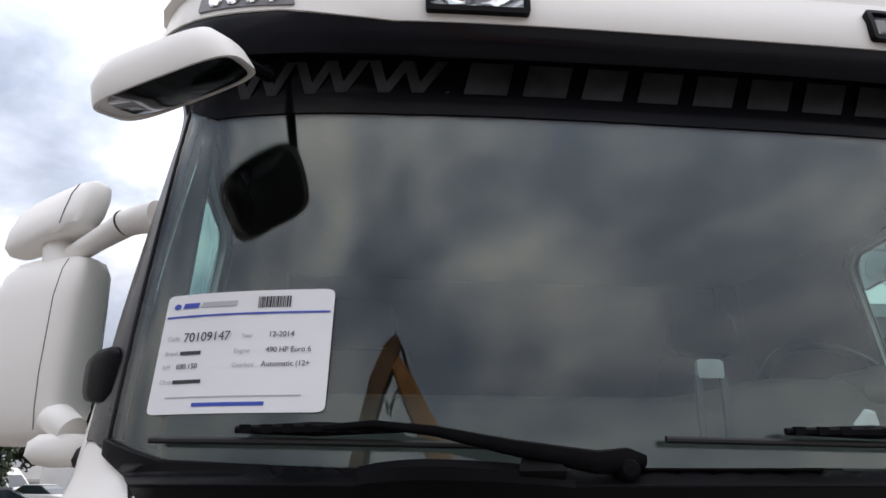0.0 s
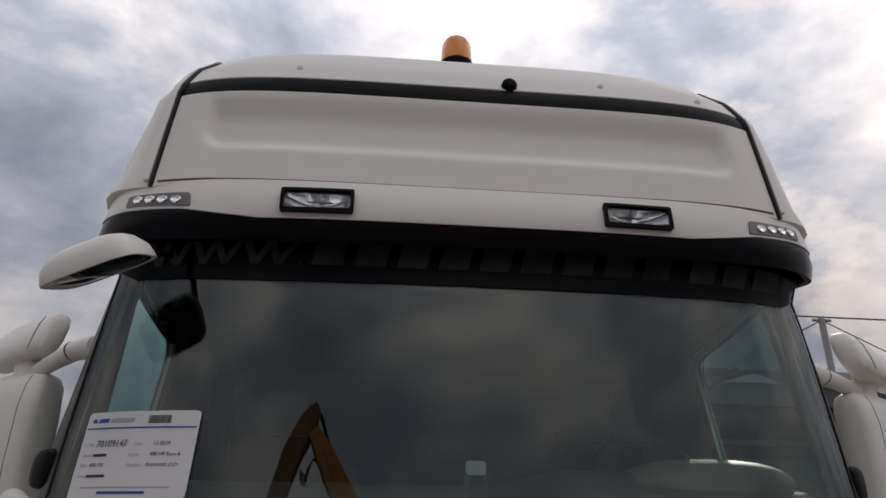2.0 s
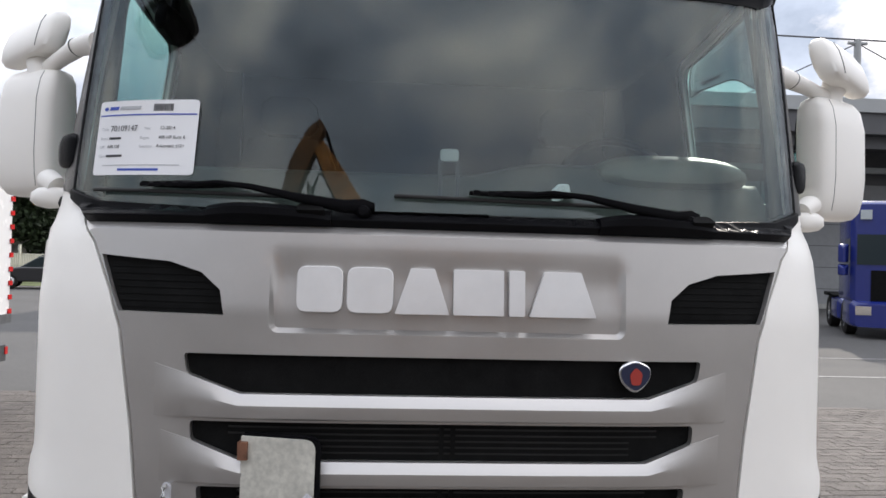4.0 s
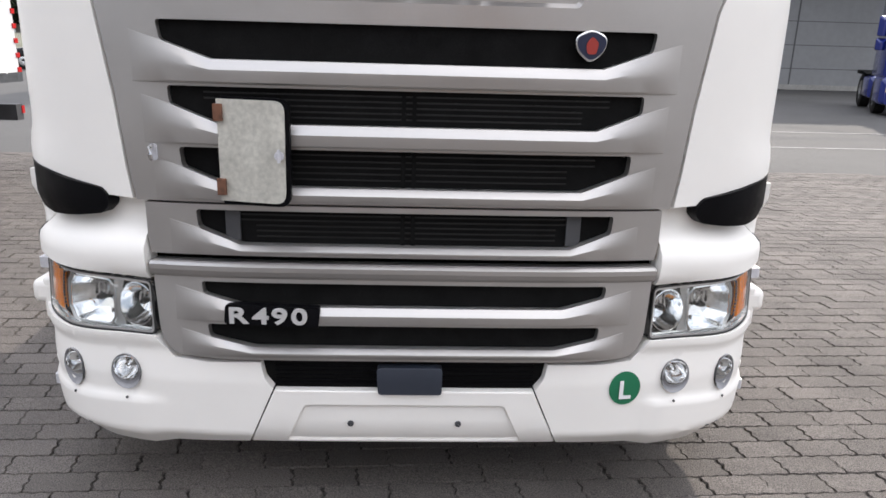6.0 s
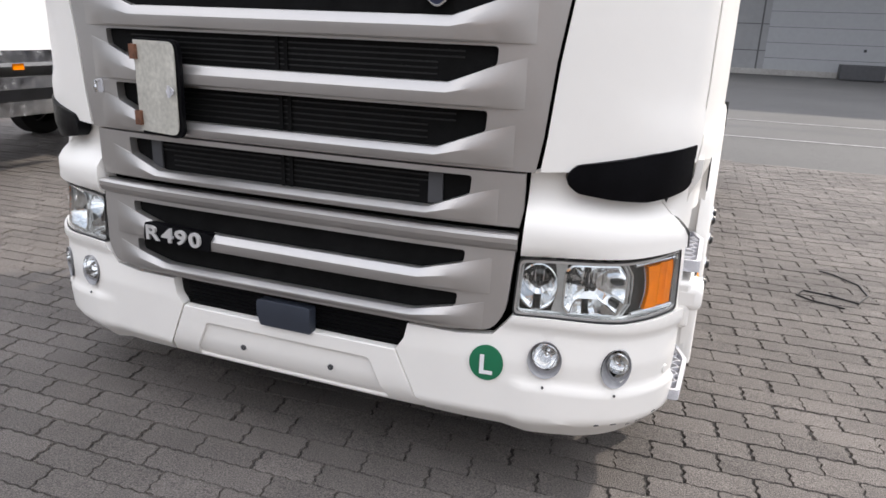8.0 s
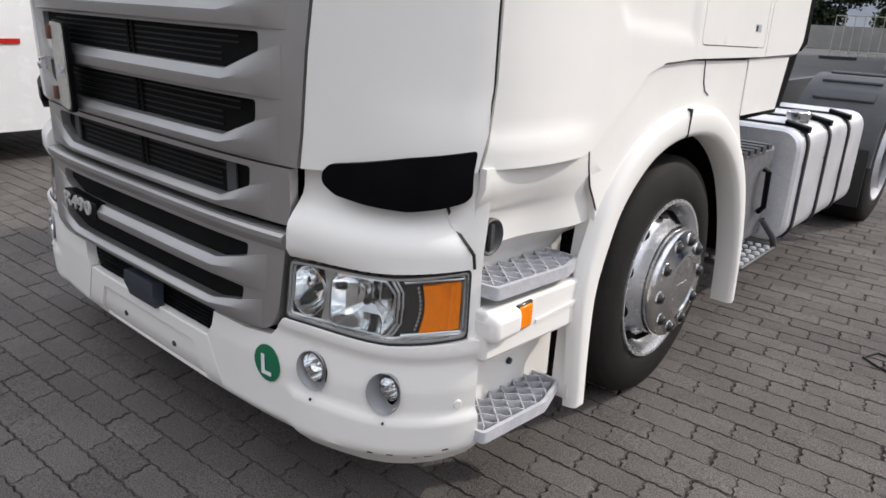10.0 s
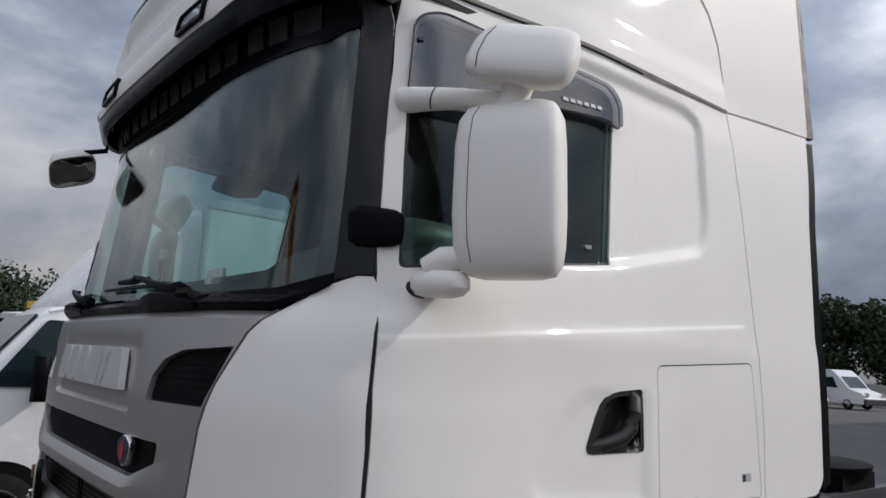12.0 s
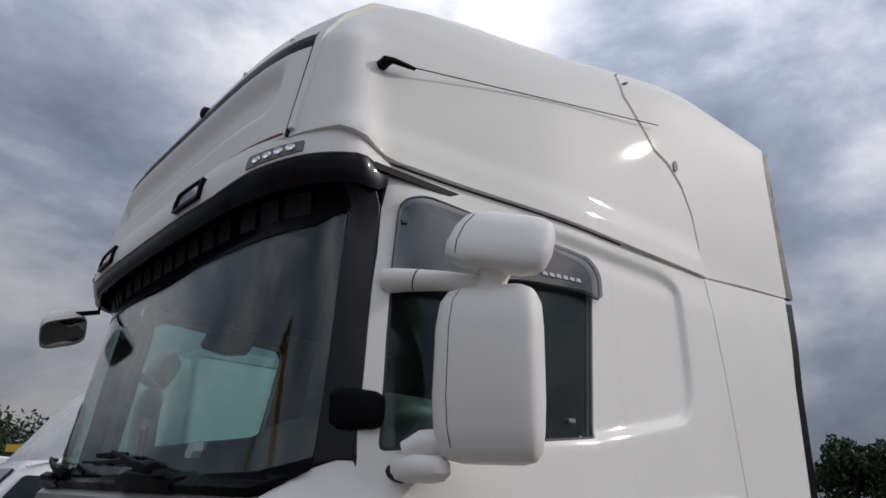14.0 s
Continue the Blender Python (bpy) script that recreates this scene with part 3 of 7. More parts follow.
# ---- white front corners, lamps, bumper
CORNER = [(0.825, 1.012), (1.432, 1.050), (1.460, 1.135), (1.477, 1.24), (1.479, 1.40), (1.485, 1.54), (1.477, 1.68), (1.466, 1.80), (1.432, 1.88), (1.384, 1.930), (1.33, 1.930), (1.24, 1.905), (1.15, 1.862), (1.128, 1.842),
          (1.048, 1.785), (0.957, 1.66), (0.912, 1.56), (0.864, 1.30), (0.840, 1.10)]
FENDER = [(0.784, 0.774), (0.95, 0.782), (1.17, 0.796), (1.430, 0.812), (1.424, 0.848), (1.368, 0.912), (1.345, 0.955), (1.33, 1.03), (0.83, 1.015), (0.795, 1.004), (0.79, 0.87)]
DEFLECT = rounded([(0.912, 0.988), (0.950, 0.962), (1.055, 0.954), (1.21, 0.950), (1.313, 0.960), (1.395, 0.974), (1.420, 0.992), (1.418, 1.04), (1.430, 1.10), (1.198, 1.080), (0.940, 1.040), (0.912, 1.016)], 0.014, 3)
HEAD = rounded([(0.772, 0.600), (1.17, 0.606), (1.450, 0.622), (1.438, 0.806), (1.17, 0.786), (0.780, 0.768)], [0.018, 0, 0.018, 0.018, 0, 0.018], 3)
HEAD_IN = rounded([(0.783, 0.612), (1.17, 0.618), (1.441, 0.634), (1.430, 0.794), (1.17, 0.774), (0.790, 0.756)], [0.015, 0, 0.015, 0.015, 0, 0.015], 3)


def circle(q, z, r, n=28, sq=1.0):
    return [(q + r * sq * math.cos(2 * math.pi * i / n), z + r * math.sin(2 * math.pi * i / n)) for i in range(n)]


FOG = [(0.895, 0.478, 0.054), (1.165, 0.470, 0.058)]
BUMP = [(0.492, 0.238), (0.75, 0.222), (1.02, 0.204), (1.25, 0.215), (1.44, 0.248), (1.515, 0.295), (1.508, 0.612), (1.45, 0.618), (1.17, 0.604), (0.775, 0.600),
        (0.748, 0.568), (0.715, 0.535), (0.60, 0.524), (0.438, 0.526), (0.428, 0.479), (0.402, 0.440)]


def brow_relief(q, z):
    return -0.045 + 0.068 * smooth01((0.955 - z) / 0.10) - 0.02 * smooth01((0.80 - z) / 0.03)


def bump_relief(q, z):
    q = abs(q)
    r = 0.0
    r += 0.014 * smooth01((z - 0.555) / 0.03) * smooth01((q - 0.5) / 0.3)
    r += 0.014 * smooth01((0.405 - z) / 0.016) * smooth01((q - 0.76) / 0.07)
    return r


for s in (1, -1):
    f = (lambda p: p) if s > 0 else mirror
    part("corner_panel", sheet(f(CORNER), FRONT, thick=0.03, step=0.05, relief=lambda q, z: 0.012 * smooth01((1.20 - z) / 0.05) * smooth01((abs(q) - 1.0) / 0.3)), WHITE, truck, "white painted front corner panel", 35, 0.004)
    part("lamp_brow", sheet(f(FENDER), FRONT, thick=0.05, step=0.04, step_z=0.025,
                            relief=brow_relief), WHITE, truck, "white panel flaring over the headlamp", 35, 0.004)
    part("brow_seam", sheet(f([(1.331, 1.035), (1.346, 0.953), (1.369, 0.910), (1.425, 0.846), (1.431, 0.812), (1.440, 0.812), (1.434, 0.851), (1.378, 0.915), (1.355, 0.958), (1.340, 1.035)]), FRONT, thick=0.03, step=0.02, off=0.0012, relief=brow_relief), SEAL, truck)
    part("air_deflector", sheet(f(DEFLECT), FRONT, thick=0.05, step=0.05, step_z=0.03, off=0.010,
                                relief=lambda q, z: 0.008 * smooth01((abs(q) - 0.92) / 0.20) - 0.006 * smooth01((abs(q) - 1.27) / 0.16) - 0.012 * smooth01((1.0 - z) / 0.05)), BLACK, truck, "black plastic corner air deflector", 40, 0.006)
    # headlamp
    lamp = part("headlamp", sheet(f(HEAD), FRONT, [f(HEAD_IN)], 0.09, 0.05, 0.05, off=0.002), LAMPGREY, truck, "clear headlamp unit with amber corner lamp", bevel=0.003)
    MAINLAMP = rounded([(0.945, 0.642), (0.966, 0.624), (1.136, 0.630), (1.172, 0.668), (1.170, 0.735), (1.136, 0.764), (0.966, 0.755), (0.945, 0.735)], 0.008)
    LAMPS = ((circle(0.850, 0.688, 0.063, 28, 1.0), 0.050), (MAINLAMP, 0.050))
    part("lamp_back", sheet(f(HEAD), FRONT, [f(LAMPS[0][0]), f(LAMPS[1][0])], 0.01, 0.05, off=-0.026), LAMPDARK, lamp, "dark lamp housing")
    part("lamp_rim", sheet(f(HEAD), FRONT, [f([(1.11 + (q - 1.11) * 0.985, 0.70 + (z - 0.70) * 0.945) for q, z in HEAD])], 0.02, 0.04, off=0.005), SEAL, lamp, "dark rubber rim")
    part("lens", sheet(f(HEAD_IN), FRONT, thick=0.003, step=0.05, off=-0.003), LENS, lamp, "clear lens")
    inner_rim = [(1.11 + (q - 1.11) * 0.955, 0.70 + (z - 0.70) * 0.85) for q, z in HEAD]
    part("inner_frame", tube([FRONT(q, z, -0.010) for q, z in f(inner_rim + inner_rim[:1])], 0.0045, 8), LAMPGREY, lamp, "silver inner frame line")
    part("lamp_bezel", sheet(f(rounded([(0.900, 0.618), (0.952, 0.618), (0.938, 0.650), (0.938, 0.735), (0.952, 0.768), (0.900, 0.768), (0.920, 0.69)], 0.006)), FRONT, thick=0.01, step=0.03, off=-0.016), LAMPGREY, lamp, "silver web between the lamps")
    for poly, depth in LAMPS:
        pts = f(poly)
        cq, cz = sum(p[0] for p in pts) / len(pts), sum(p[1] for p in pts) / len(pts)
        loops = [[FRONT(cq + (q - cq) * k, cz + (z - cz) * k, o) for q, z in pts] for k, o in ((1.10, -0.020), (1.08, -0.008), (1.02, -0.007), (0.97, -0.016), (0.86, -0.020 - depth * 0.5), (0.60, -0.020 - depth * 0.95), (0.14, -0.020 - depth * 1.15))]
        part("reflector", loft(loops, caps=False), REFLECT, lamp, "bright reflector bowl", 32)
        c = FRONT(cq, cz, -0.020 - depth * 1.1)
        n = (FRONT(cq, cz, 0.0) - c).normalized()
        part("bulb", tube([c, c + n * 0.03, c + n * 0.042], [0.010, 0.011, 0.006], 12), LAMPDARK, lamp)
        for k in range(4):
            qq = cq + (k - 1.5) * 0.030
            part("reflector_step", sheet([(qq, cz + 0.006), (qq + 0.003, cz + 0.006), (qq + 0.003, cz + 0.040), (qq, cz + 0.040)], FRONT, thick=0.010, step=0.1, off=-0.020 - depth * 0.62), REFLECT, lamp)
    for q0, r in ((0.0, 0.0045), (0.016, 0.0035)):
        arc = [(1.128 + q0, 0.612), (1.158 + q0, 0.628), (1.186 + q0, 0.660), (1.190 + q0, 0.700), (1.186 + q0, 0.742), (1.158 + q0, 0.772), (1.128 + q0, 0.780)]
        part("curved_frame", tube([FRONT(q, z, -0.012) for q, z in f(arc)], r, 8), LAMPGREY, lamp, "curved silver frame between lamp and indicator")
    bow = [(0.014 * math.sin(math.pi * k / 8), 0.640 + 0.122 * k / 8) for k in range(9)]
    part("indicator", sheet(f([(1.420, 0.648), (1.412, 0.772)] + [(1.272 + b, z) for b, z in bow[::-1]]), FRONT, thick=0.02, step=0.006, step_z=0.02, off=-0.008,
                            relief=lambda q, z: 0.0016 * math.sin(q * 330) * smooth01((abs(q) - 1.35) / 0.02) - 0.010 * smooth01((abs(q) - 1.33) / 0.03) * smooth01((1.38 - abs(q)) / 0.03) + 0.0008 * math.sin(z * 420)), AMBER, lamp, "amber indicator")
    part("indicator_frame", tube([FRONT(q, z, -0.006) for q, z in f([(1.205, 0.632), (1.425, 0.642), (1.417, 0.780), (1.205, 0.770)])], 0.005, 8), LAMPGREY, lamp, "silver frame round the indicator")
    for j in range(11):
        b = 0.014 * math.sin(math.pi * j / 10)
        part("marker_diode", sheet(f(circle(1.256 + b, 0.648 + j * 0.0108, 0.0050, 8)), FRONT, thick=0.006, step=0.05, off=-0.012), CHROME, lamp)
    # bumper corner with fog lamps
    holes = [f(circle(q, z, r, 28, 1.05)) for q, z, r in FOG]
    part("bumper_corner", sheet(f(BUMP), FRONT, holes, 0.035, 0.05, 0.0125, bump_relief), WHITE, truck, "white bumper corner with two round lamps", 35, 0.005)
    for q, z, r in FOG:
        q, z = f([(q, z)])[0]
        # a straight tube in the bumper with the round lamp at its end
        rim = [FRONT(qq, zz, 0.010) for qq, zz in circle(q, z, r, 28, 1.05)]
        c = sum(rim, Vector((0, 0, 0))) / len(rim)
        yb = max(p.y for p in rim) + 0.004
        wide = max(abs(p.x - c.x) for p in rim)

        def squeeze(k, d):
            return [Vector((c.x + (p.x - c.x) * k, p.y + (yb - p.y) * d, c.z + (p.z - c.z) * k + 0.004 * d)) for p in rim]

        cup = part("fog_lamp", loft([squeeze(1.04, 0.0), squeeze(1.0, 0.05), squeeze(0.97, 0.5), squeeze(0.93, 1.0), squeeze(0.74, 1.02)], caps=False), FOGCUP, truck, "round fog lamp in a grey tube", 50)
        rr = min(wide, r) * 0.80
        c = Vector((c.x, yb, c.z + 0.010))
        across, up = Vector((1, 0, 0)), Vector((0, 0, 1))
        part("fog_ring", loft([ring(c + Vector((0, d, 0)), across * a, up * a, 28) for d, a in ((-0.002, rr * 1.08), (-0.009, rr * 1.08), (-0.010, rr * 1.02), (-0.006, rr))], caps=False), CHROME, cup)
        part("fog_reflector", loft([ring(c + Vector((0, d, 0)), across * a, up * a, 28) for d, a in ((-0.006, rr), (0.006, rr * 0.92), (0.020, rr * 0.70), (0.030, rr * 0.40), (0.034, rr * 0.05))], caps=False), REFLECT, cup, "", 50)
        part("fog_bulb", tube([c + Vector((0, 0.032, 0)), c + Vector((0, 0.010, 0)), c + Vector((0, 0.004, 0))], [0.010, 0.010, 0.004], 10), CHROME, cup)
        part("fog_lens", loft([ring(c + Vector((0, d, 0)), across * a, up * a, 24) for d, a in ((-0.009, rr), (-0.014, rr * 0.6), (-0.016, 0.004))], caps=False), LENS, cup)
        part("drain_hole", sheet(circle(q, z - 0.082, 0.0045, 8), FRONT, thick=0.004, step=0.05, off=0.0175), INK, truck)
    part("bumper_plug", sheet(f(circle(1.440, 0.431, 0.015, 16)), FRONT, thick=0.012, step=0.02, off=0.004, relief=bump_relief), WHITE, truck, "", bevel=0.002)
    for k, (q, z) in enumerate(((1.10, 0.287), (1.17, 0.289), (1.30, 0.276), (1.25, 0.270), (1.38, 0.30))):
        part("scuff", sheet(f([(q, z), (q + 0.022 + 0.006 * (k % 3), z + 0.001), (q + 0.020, z + 0.0035), (q + 0.004, z + 0.003)]), FRONT, thick=0.004, step=0.02, off=0.0012, relief=bump_relief), DARKGREY, truck)

PLATE = rounded([(0.368, 0.250), (0.306, 0.386), (-0.306, 0.386), (-0.368, 0.250)][::-1], 0.012)
part("plate_field", sheet([(-0.38, 0.243), (0.38, 0.243), (0.32, 0.395), (-0.32, 0.395)], FRONT, thick=0.01, step=0.06, off=-0.010), WHITE, truck, "recessed field for a number plate")
part("bumper_centre", sheet(both([(0.488, 0.238), (0.398, 0.437)]), FRONT, [PLATE], thick=0.03, step=0.05), WHITE, truck, "white centre bumper panel with a recessed plate field", 35, 0.004)
part("lower_intake", sheet(both([(0.40, 0.425), (0.43, 0.475), (0.442, 0.54)]), FRONT, thick=0.01, step=0.1, off=-0.035), MESH, truck, "black lower intake")
for j in range(6):
    z = 0.447 + j * 0.0145
    part("intake_rib", sheet([(-0.40, z), (0.40, z), (0.40, z + 0.004), (-0.40, z + 0.004)], FRONT, thick=0.006, step=0.2, off=-0.028), BLACK, truck)
part("sensor_cover", sheet(rounded([(-0.082, 0.430), (0.112, 0.430), (0.112, 0.520), (-0.085, 0.520)], 0.012), FRONT, thick=0.04, step=0.04, off=0.022,
                           relief=lambda q, z: -0.012 * smooth01((0.46 - z) / 0.012)), shader("slate_plastic", (0.035, 0.042, 0.058), 0.45, var=0.1), truck, "slate blue sensor cover", 40, 0.005)
for q in (-0.167, 0.167):
    part("bolt", lathe([(0, 0.010), (-0.005, 0.010), (-0.007, 0.006), (-0.007, 0.001)], "y", FRONT(q, 0.320, -0.012), 12), DARKGREY, truck)
part("round_label", sheet(circle(0.703, 0.446, 0.056, 32), FRONT, thick=0.002, step=0.03, off=0.004), GREEN, truck, "round green sticker on the bumper")
pl = FRONT(0.678, 0.414, 0.006)
pr = FRONT(0.735, 0.418, 0.006)
lettering("sticker_letter", "L", 0.084, pose(pl.x, pl.y - 0.002, pl.z, 90, 0, math.degrees(math.atan2(pr.y - pl.y, pr.x - pl.x))), PAPER, truck, 0.0006, 0.0022)
part("bumper_underside", box(-0.94, 0.94, 0.36, 0.60, 0.228, 0.242), MESH, truck)
part("bumper_beam", box(-0.84, 0.84, 0.32, 0.50, 0.26, 0.60), MESH, truck)
part("grille_back", box(-0.86, 0.86, 0.30, 0.34, 0.55, 1.80), MESH, truck)

# ---- windscreen, cowl, wipers
WS = rounded(both([(1.10, 1.885), (1.255, 1.93), (1.242, 2.14), (1.212, 2.375), (1.19, 2.61), (1.18, 2.71)]), 0.02)
part("windscreen", sheet(WS, FRONT, thick=0.005, step=0.06), GLASS, truck, "large curved windscreen reflecting dark clouds").visible_shadow = False
band = part("shade_band", sheet(both([(0.6, 2.543), (1.05, 2.556), (1.182, 2.600), (1.178, 2.705)]), FRONT, thick=0.002, step=0.06, off=0.0035), shader("shade_film", (0.005, 0.005, 0.007), 0.12, spec=0.06), truck, "black shade strip across the top of the glass")
# web address on the strip, as plain slanted blocks
q = -1.005
for w3 in range(3):
    for j in range(4):
        a0, a1 = (q + 0.036 * j, q + 0.036 * (j + 1)) if j % 2 == 0 else (q + 0.036 * (j + 1), q + 0.036 * j)
        part("faded_bar", sheet([(a1 - 0.012, 2.592), (a1 + 0.012, 2.592), (a0 + 0.030, 2.658), (a0 + 0.006, 2.658)], FRONT, thick=0.001, step=0.08, off=0.0065 + 0.0004 * j), TXTGREY, band)
    q += 0.1665
for wdt in (0.022, 0.105, 0.105, 0.100, 0.100, 0.100, 0.105, 0.105, 0.105, 0.100, 0.022, 0.105, 0.110, 0.140):
    hgt = 0.020 if wdt < 0.05 else 0.066
    part("faded_block", sheet([(q, 2.592), (q + wdt - 0.016, 2.592), (q + wdt, 2.592 + hgt), (q + 0.016, 2.592 + hgt)], FRONT, thick=0.001, step=0.08, off=0.0065), TXTGREY, band)
    q += wdt + 0.0165
part("cowl", sheet(both([(1.10, 1.838), (1.18, 1.878), (1.25, 1.905), (1.255, 1.935), (1.16, 1.915), (1.06, 1.897), (0.6, 1.880)]), FRONT, thick=0.06, step=0.06, step_z=0.02, off=0.012,
                   relief=lambda q, z: 0.016 * smooth01((1.872 - z) / 0.02)), BLACK, truck, "black plastic cowl under the windscreen", 40, 0.005)
for q0, q1 in ((-0.66, -0.32), (0.40, 0.76)):
    rows = []
    for k in range(13):
        t = k / 12
        h = math.sin(math.pi * min(1.0, 0.08 + t * 1.25 if t < 0.4 else 0.58 + (t - 0.4) * 0.68)) ** 0.6
        rows.append((q0 + (q1 - q0) * t, [(1.834, 0.010), (1.835, 0.026 + 0.018 * h), (1.844, 0.030 + 0.028 * h), (1.858, 0.026 + 0.028 * h), (1.870 + 0.004 * h, 0.018 + 0.018 * h), (1.884, 0.012), (1.878, 0.004), (1.848, 0.004)]))
    hump = sweep(rows, "cowl_hump", BLACK, truck, "raised black hump on the cowl")
    part("hump_mouth", sheet(rounded([(q1 - 0.090, 1.840), (q1 - 0.012, 1.841), (q1 - 0.028, 1.858), (q1 - 0.080, 1.862)], 0.006), FRONT, thick=0.03, step=0.03, off=0.055), MESH, hump)
part("cowl_slot", sheet([(-0.25, 1.872), (0.10, 1.872), (0.10, 1.882), (-0.25, 1.882)], FRONT, thick=0.02, step=0.05, off=0.022), MESH, truck)
for tip, pivot in ((-1.085, -0.235), (-0.155, 0.67)):
    wz = 1.93
    blade = [FRONT(tip + 0.70 * k, wz - 0.004 - 0.012 * k, 0.018) for k in [i / 10 for i in range(11)]]
    arm = []
    for dq, z, o, hi, thk in ((0.030, 1.866, 0.046, 0.008, 0.010), (0.0, 1.868, 0.050, 0.016, 0.014), (-0.05, 1.878, 0.054, 0.016, 0.013), (-0.18, 1.906, 0.055, 0.012, 0.010), (-0.30, 1.930, 0.054, 0.008, 0.008), (-0.40, 1.942, 0.046, 0.006, 0.006), (tip + 0.36 - pivot, 1.938, 0.034, 0.005, 0.005)):
        c, n = FRONT(pivot + dq, z, o), FRONT(pivot + dq, z, o + 0.01) - FRONT(pivot + dq, z, o)
        arm.append(ring(c, n.normalized() * thk, Vector((0, 0, hi)), 12, 3.5))
    wiper = part("wiper", loft(arm), BLACK, truck, "black wiper arm parked along the glass", 35)
    part("wiper_blade", tube(blade, 0.006, 8), SEAL, wiper)
    part("blade_carrier", tube([FRONT(tip + 0.20 + 0.30 * k, wz + 0.008, 0.028) for k in (0, 0.5, 1)], [0.006, 0.012, 0.006], 8), BLACK, wiper)
    for j in range(7):
        c = FRONT(tip + 0.22 + 0.04 * j, wz + 0.012, 0.030)
        part("carrier_link", box(c.x - 0.009, c.x + 0.009, c.y - 0.008, c.y + 0.002, c.z - 0.010, c.z + 0.003), BLACK, wiper)
    part("wiper_pivot", lathe([(0, 0.022), (-0.02, 0.020), (-0.03, 0.012), (-0.031, 0.001)], "y", FRONT(pivot, 1.868, 0.03), 16), BLACK, wiper)

# ---- front pillars
PILLAR = [(1.248, 1.915), (1.33, 1.930), (1.384, 1.932), (1.374, 2.08), (1.354, 2.30), (1.343, 2.486), (1.335, 2.70), (1.172, 2.70), (1.180, 2.61), (1.200, 2.375), (1.231, 2.14), (1.248, 1.965)]
for s in (1, -1):
    f = (lambda p: p) if s > 0 else mirror
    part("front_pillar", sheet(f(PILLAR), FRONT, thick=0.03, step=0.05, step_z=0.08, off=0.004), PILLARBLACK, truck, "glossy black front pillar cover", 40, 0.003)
    part("pillar_trim", sheet(f([(1.15, 1.92), (1.34, 1.94), (1.32, 2.30), (1.30, 2.70), (1.11, 2.70), (1.12, 2.40)]), FRONT, thick=0.01, step=0.08, off=-0.045), CABIN, truck)
    # black fairing where the mirror arms meet the pillar
    loops = []
    for y, zc, b, t in ((0.425, 2.050, 0.036, 0.006), (0.440, 2.050, 0.050, 0.016), (0.465, 2.050, 0.050, 0.028), (0.51, 2.050, 0.046, 0.030), (0.530, 2.050, 0.038, 0.022)):
        loops.append(ring((s * (side_x(y, zc) + 0.006), y, zc), (s * t, 0, 0), (0, 0, b), 18, 3.5))
    part("pillar_fairing", loft(loops), BLACK, truck, "black plastic fairing on the pillar", 40, 0.004)

# ---- sun visor with lamps
VB = [(0.0, 2.630), (0.5, 2.627), (0.9, 2.637), (1.15, 2.648), (1.34, 2.656), (1.43, 2.662), (1.470, 2.682)]
VT = [(1.480, 2.728), (1.36, 2.740), (1.12, 2.732), (0.86, 2.716), (0.74, 2.699), (0.62, 2.687), (0.0, 2.691)]
visor = part("sun_visor", sheet(mirror(VB[1:]) + VB + VT + mirror(VT[:-1]), VISF, thick=0.02, step=0.05, step_z=0.03), VISOR, truck, "dark smoked sun visor over the windscreen", 40, 0.006)
VW = [(0.0, 2.691), (0.62, 2.687), (0.74, 2.699), (0.86, 2.716), (1.12, 2.732), (1.36, 2.740), (1.480, 2.728), (1.474, 2.750), (1.40, 2.785), (1.20, 2.818), (1.02, 2.812)]
part("visor_panel", sheet(VW[1:] + mirror(VW[1:]),
                          VISF, [[(q0 + 0.004, 2.706), (q0 + 0.201, 2.706), (q0 + 0.201, 2.768), (q0 + 0.004, 2.768)] for q0 in (-0.555, 0.350)], thick=0.05, step=0.05, step_z=0.03, off=0.004), WHITE, truck, "white lamp panel above the visor", 40, 0.006)
for q0 in (-0.555, 0.350):
    lb = part("spot_lamp", sheet(rounded([(q0, 2.702), (q0 + 0.205, 2.702), (q0 + 0.205, 2.772), (q0, 2.772)], 0.008), VISF, [rounded([(q0 + 0.01, 2.712), (q0 + 0.195, 2.712), (q0 + 0.195, 2.763), (q0 + 0.01, 2.763)], 0.006)], 0.07, 0.05, 0.05, off=0.018), BLACK, truck, "rectangular spot lamp in the visor panel", bevel=0.002)
    c = VISF(q0 + 0.10, 2.737, -0.045)
    part("spot_reflector", loft([ring(c + Vector((0, -d, 0)), Vector((a, 0, 0)), Vector((0, 0, b)), 24, 4) for d, a, b in ((0.0, 0.02, 0.012), (0.01, 0.055, 0.02), (0.04, 0.085, 0.025), (0.05, 0.094, 0.0262))], caps=False), REFLECT, lb)
    part("spot_back", box(c.x - 0.095, c.x + 0.095, c.y - 0.003, c.y + 0.004, c.z - 0.027, c.z + 0.027), LAMPGREY, lb)
    part("spot_bulb", tube([c, c + Vector((0, -0.03, 0))], 0.008, 8), CHROME, lb)
    part("spot_lens", sheet([(q0 + 0.009, 2.711), (q0 + 0.196, 2.711), (q0 + 0.196, 2.764), (q0 + 0.009, 2.764)], VISF, thick=0.003, step=0.05, off=0.012), LENS, lb)
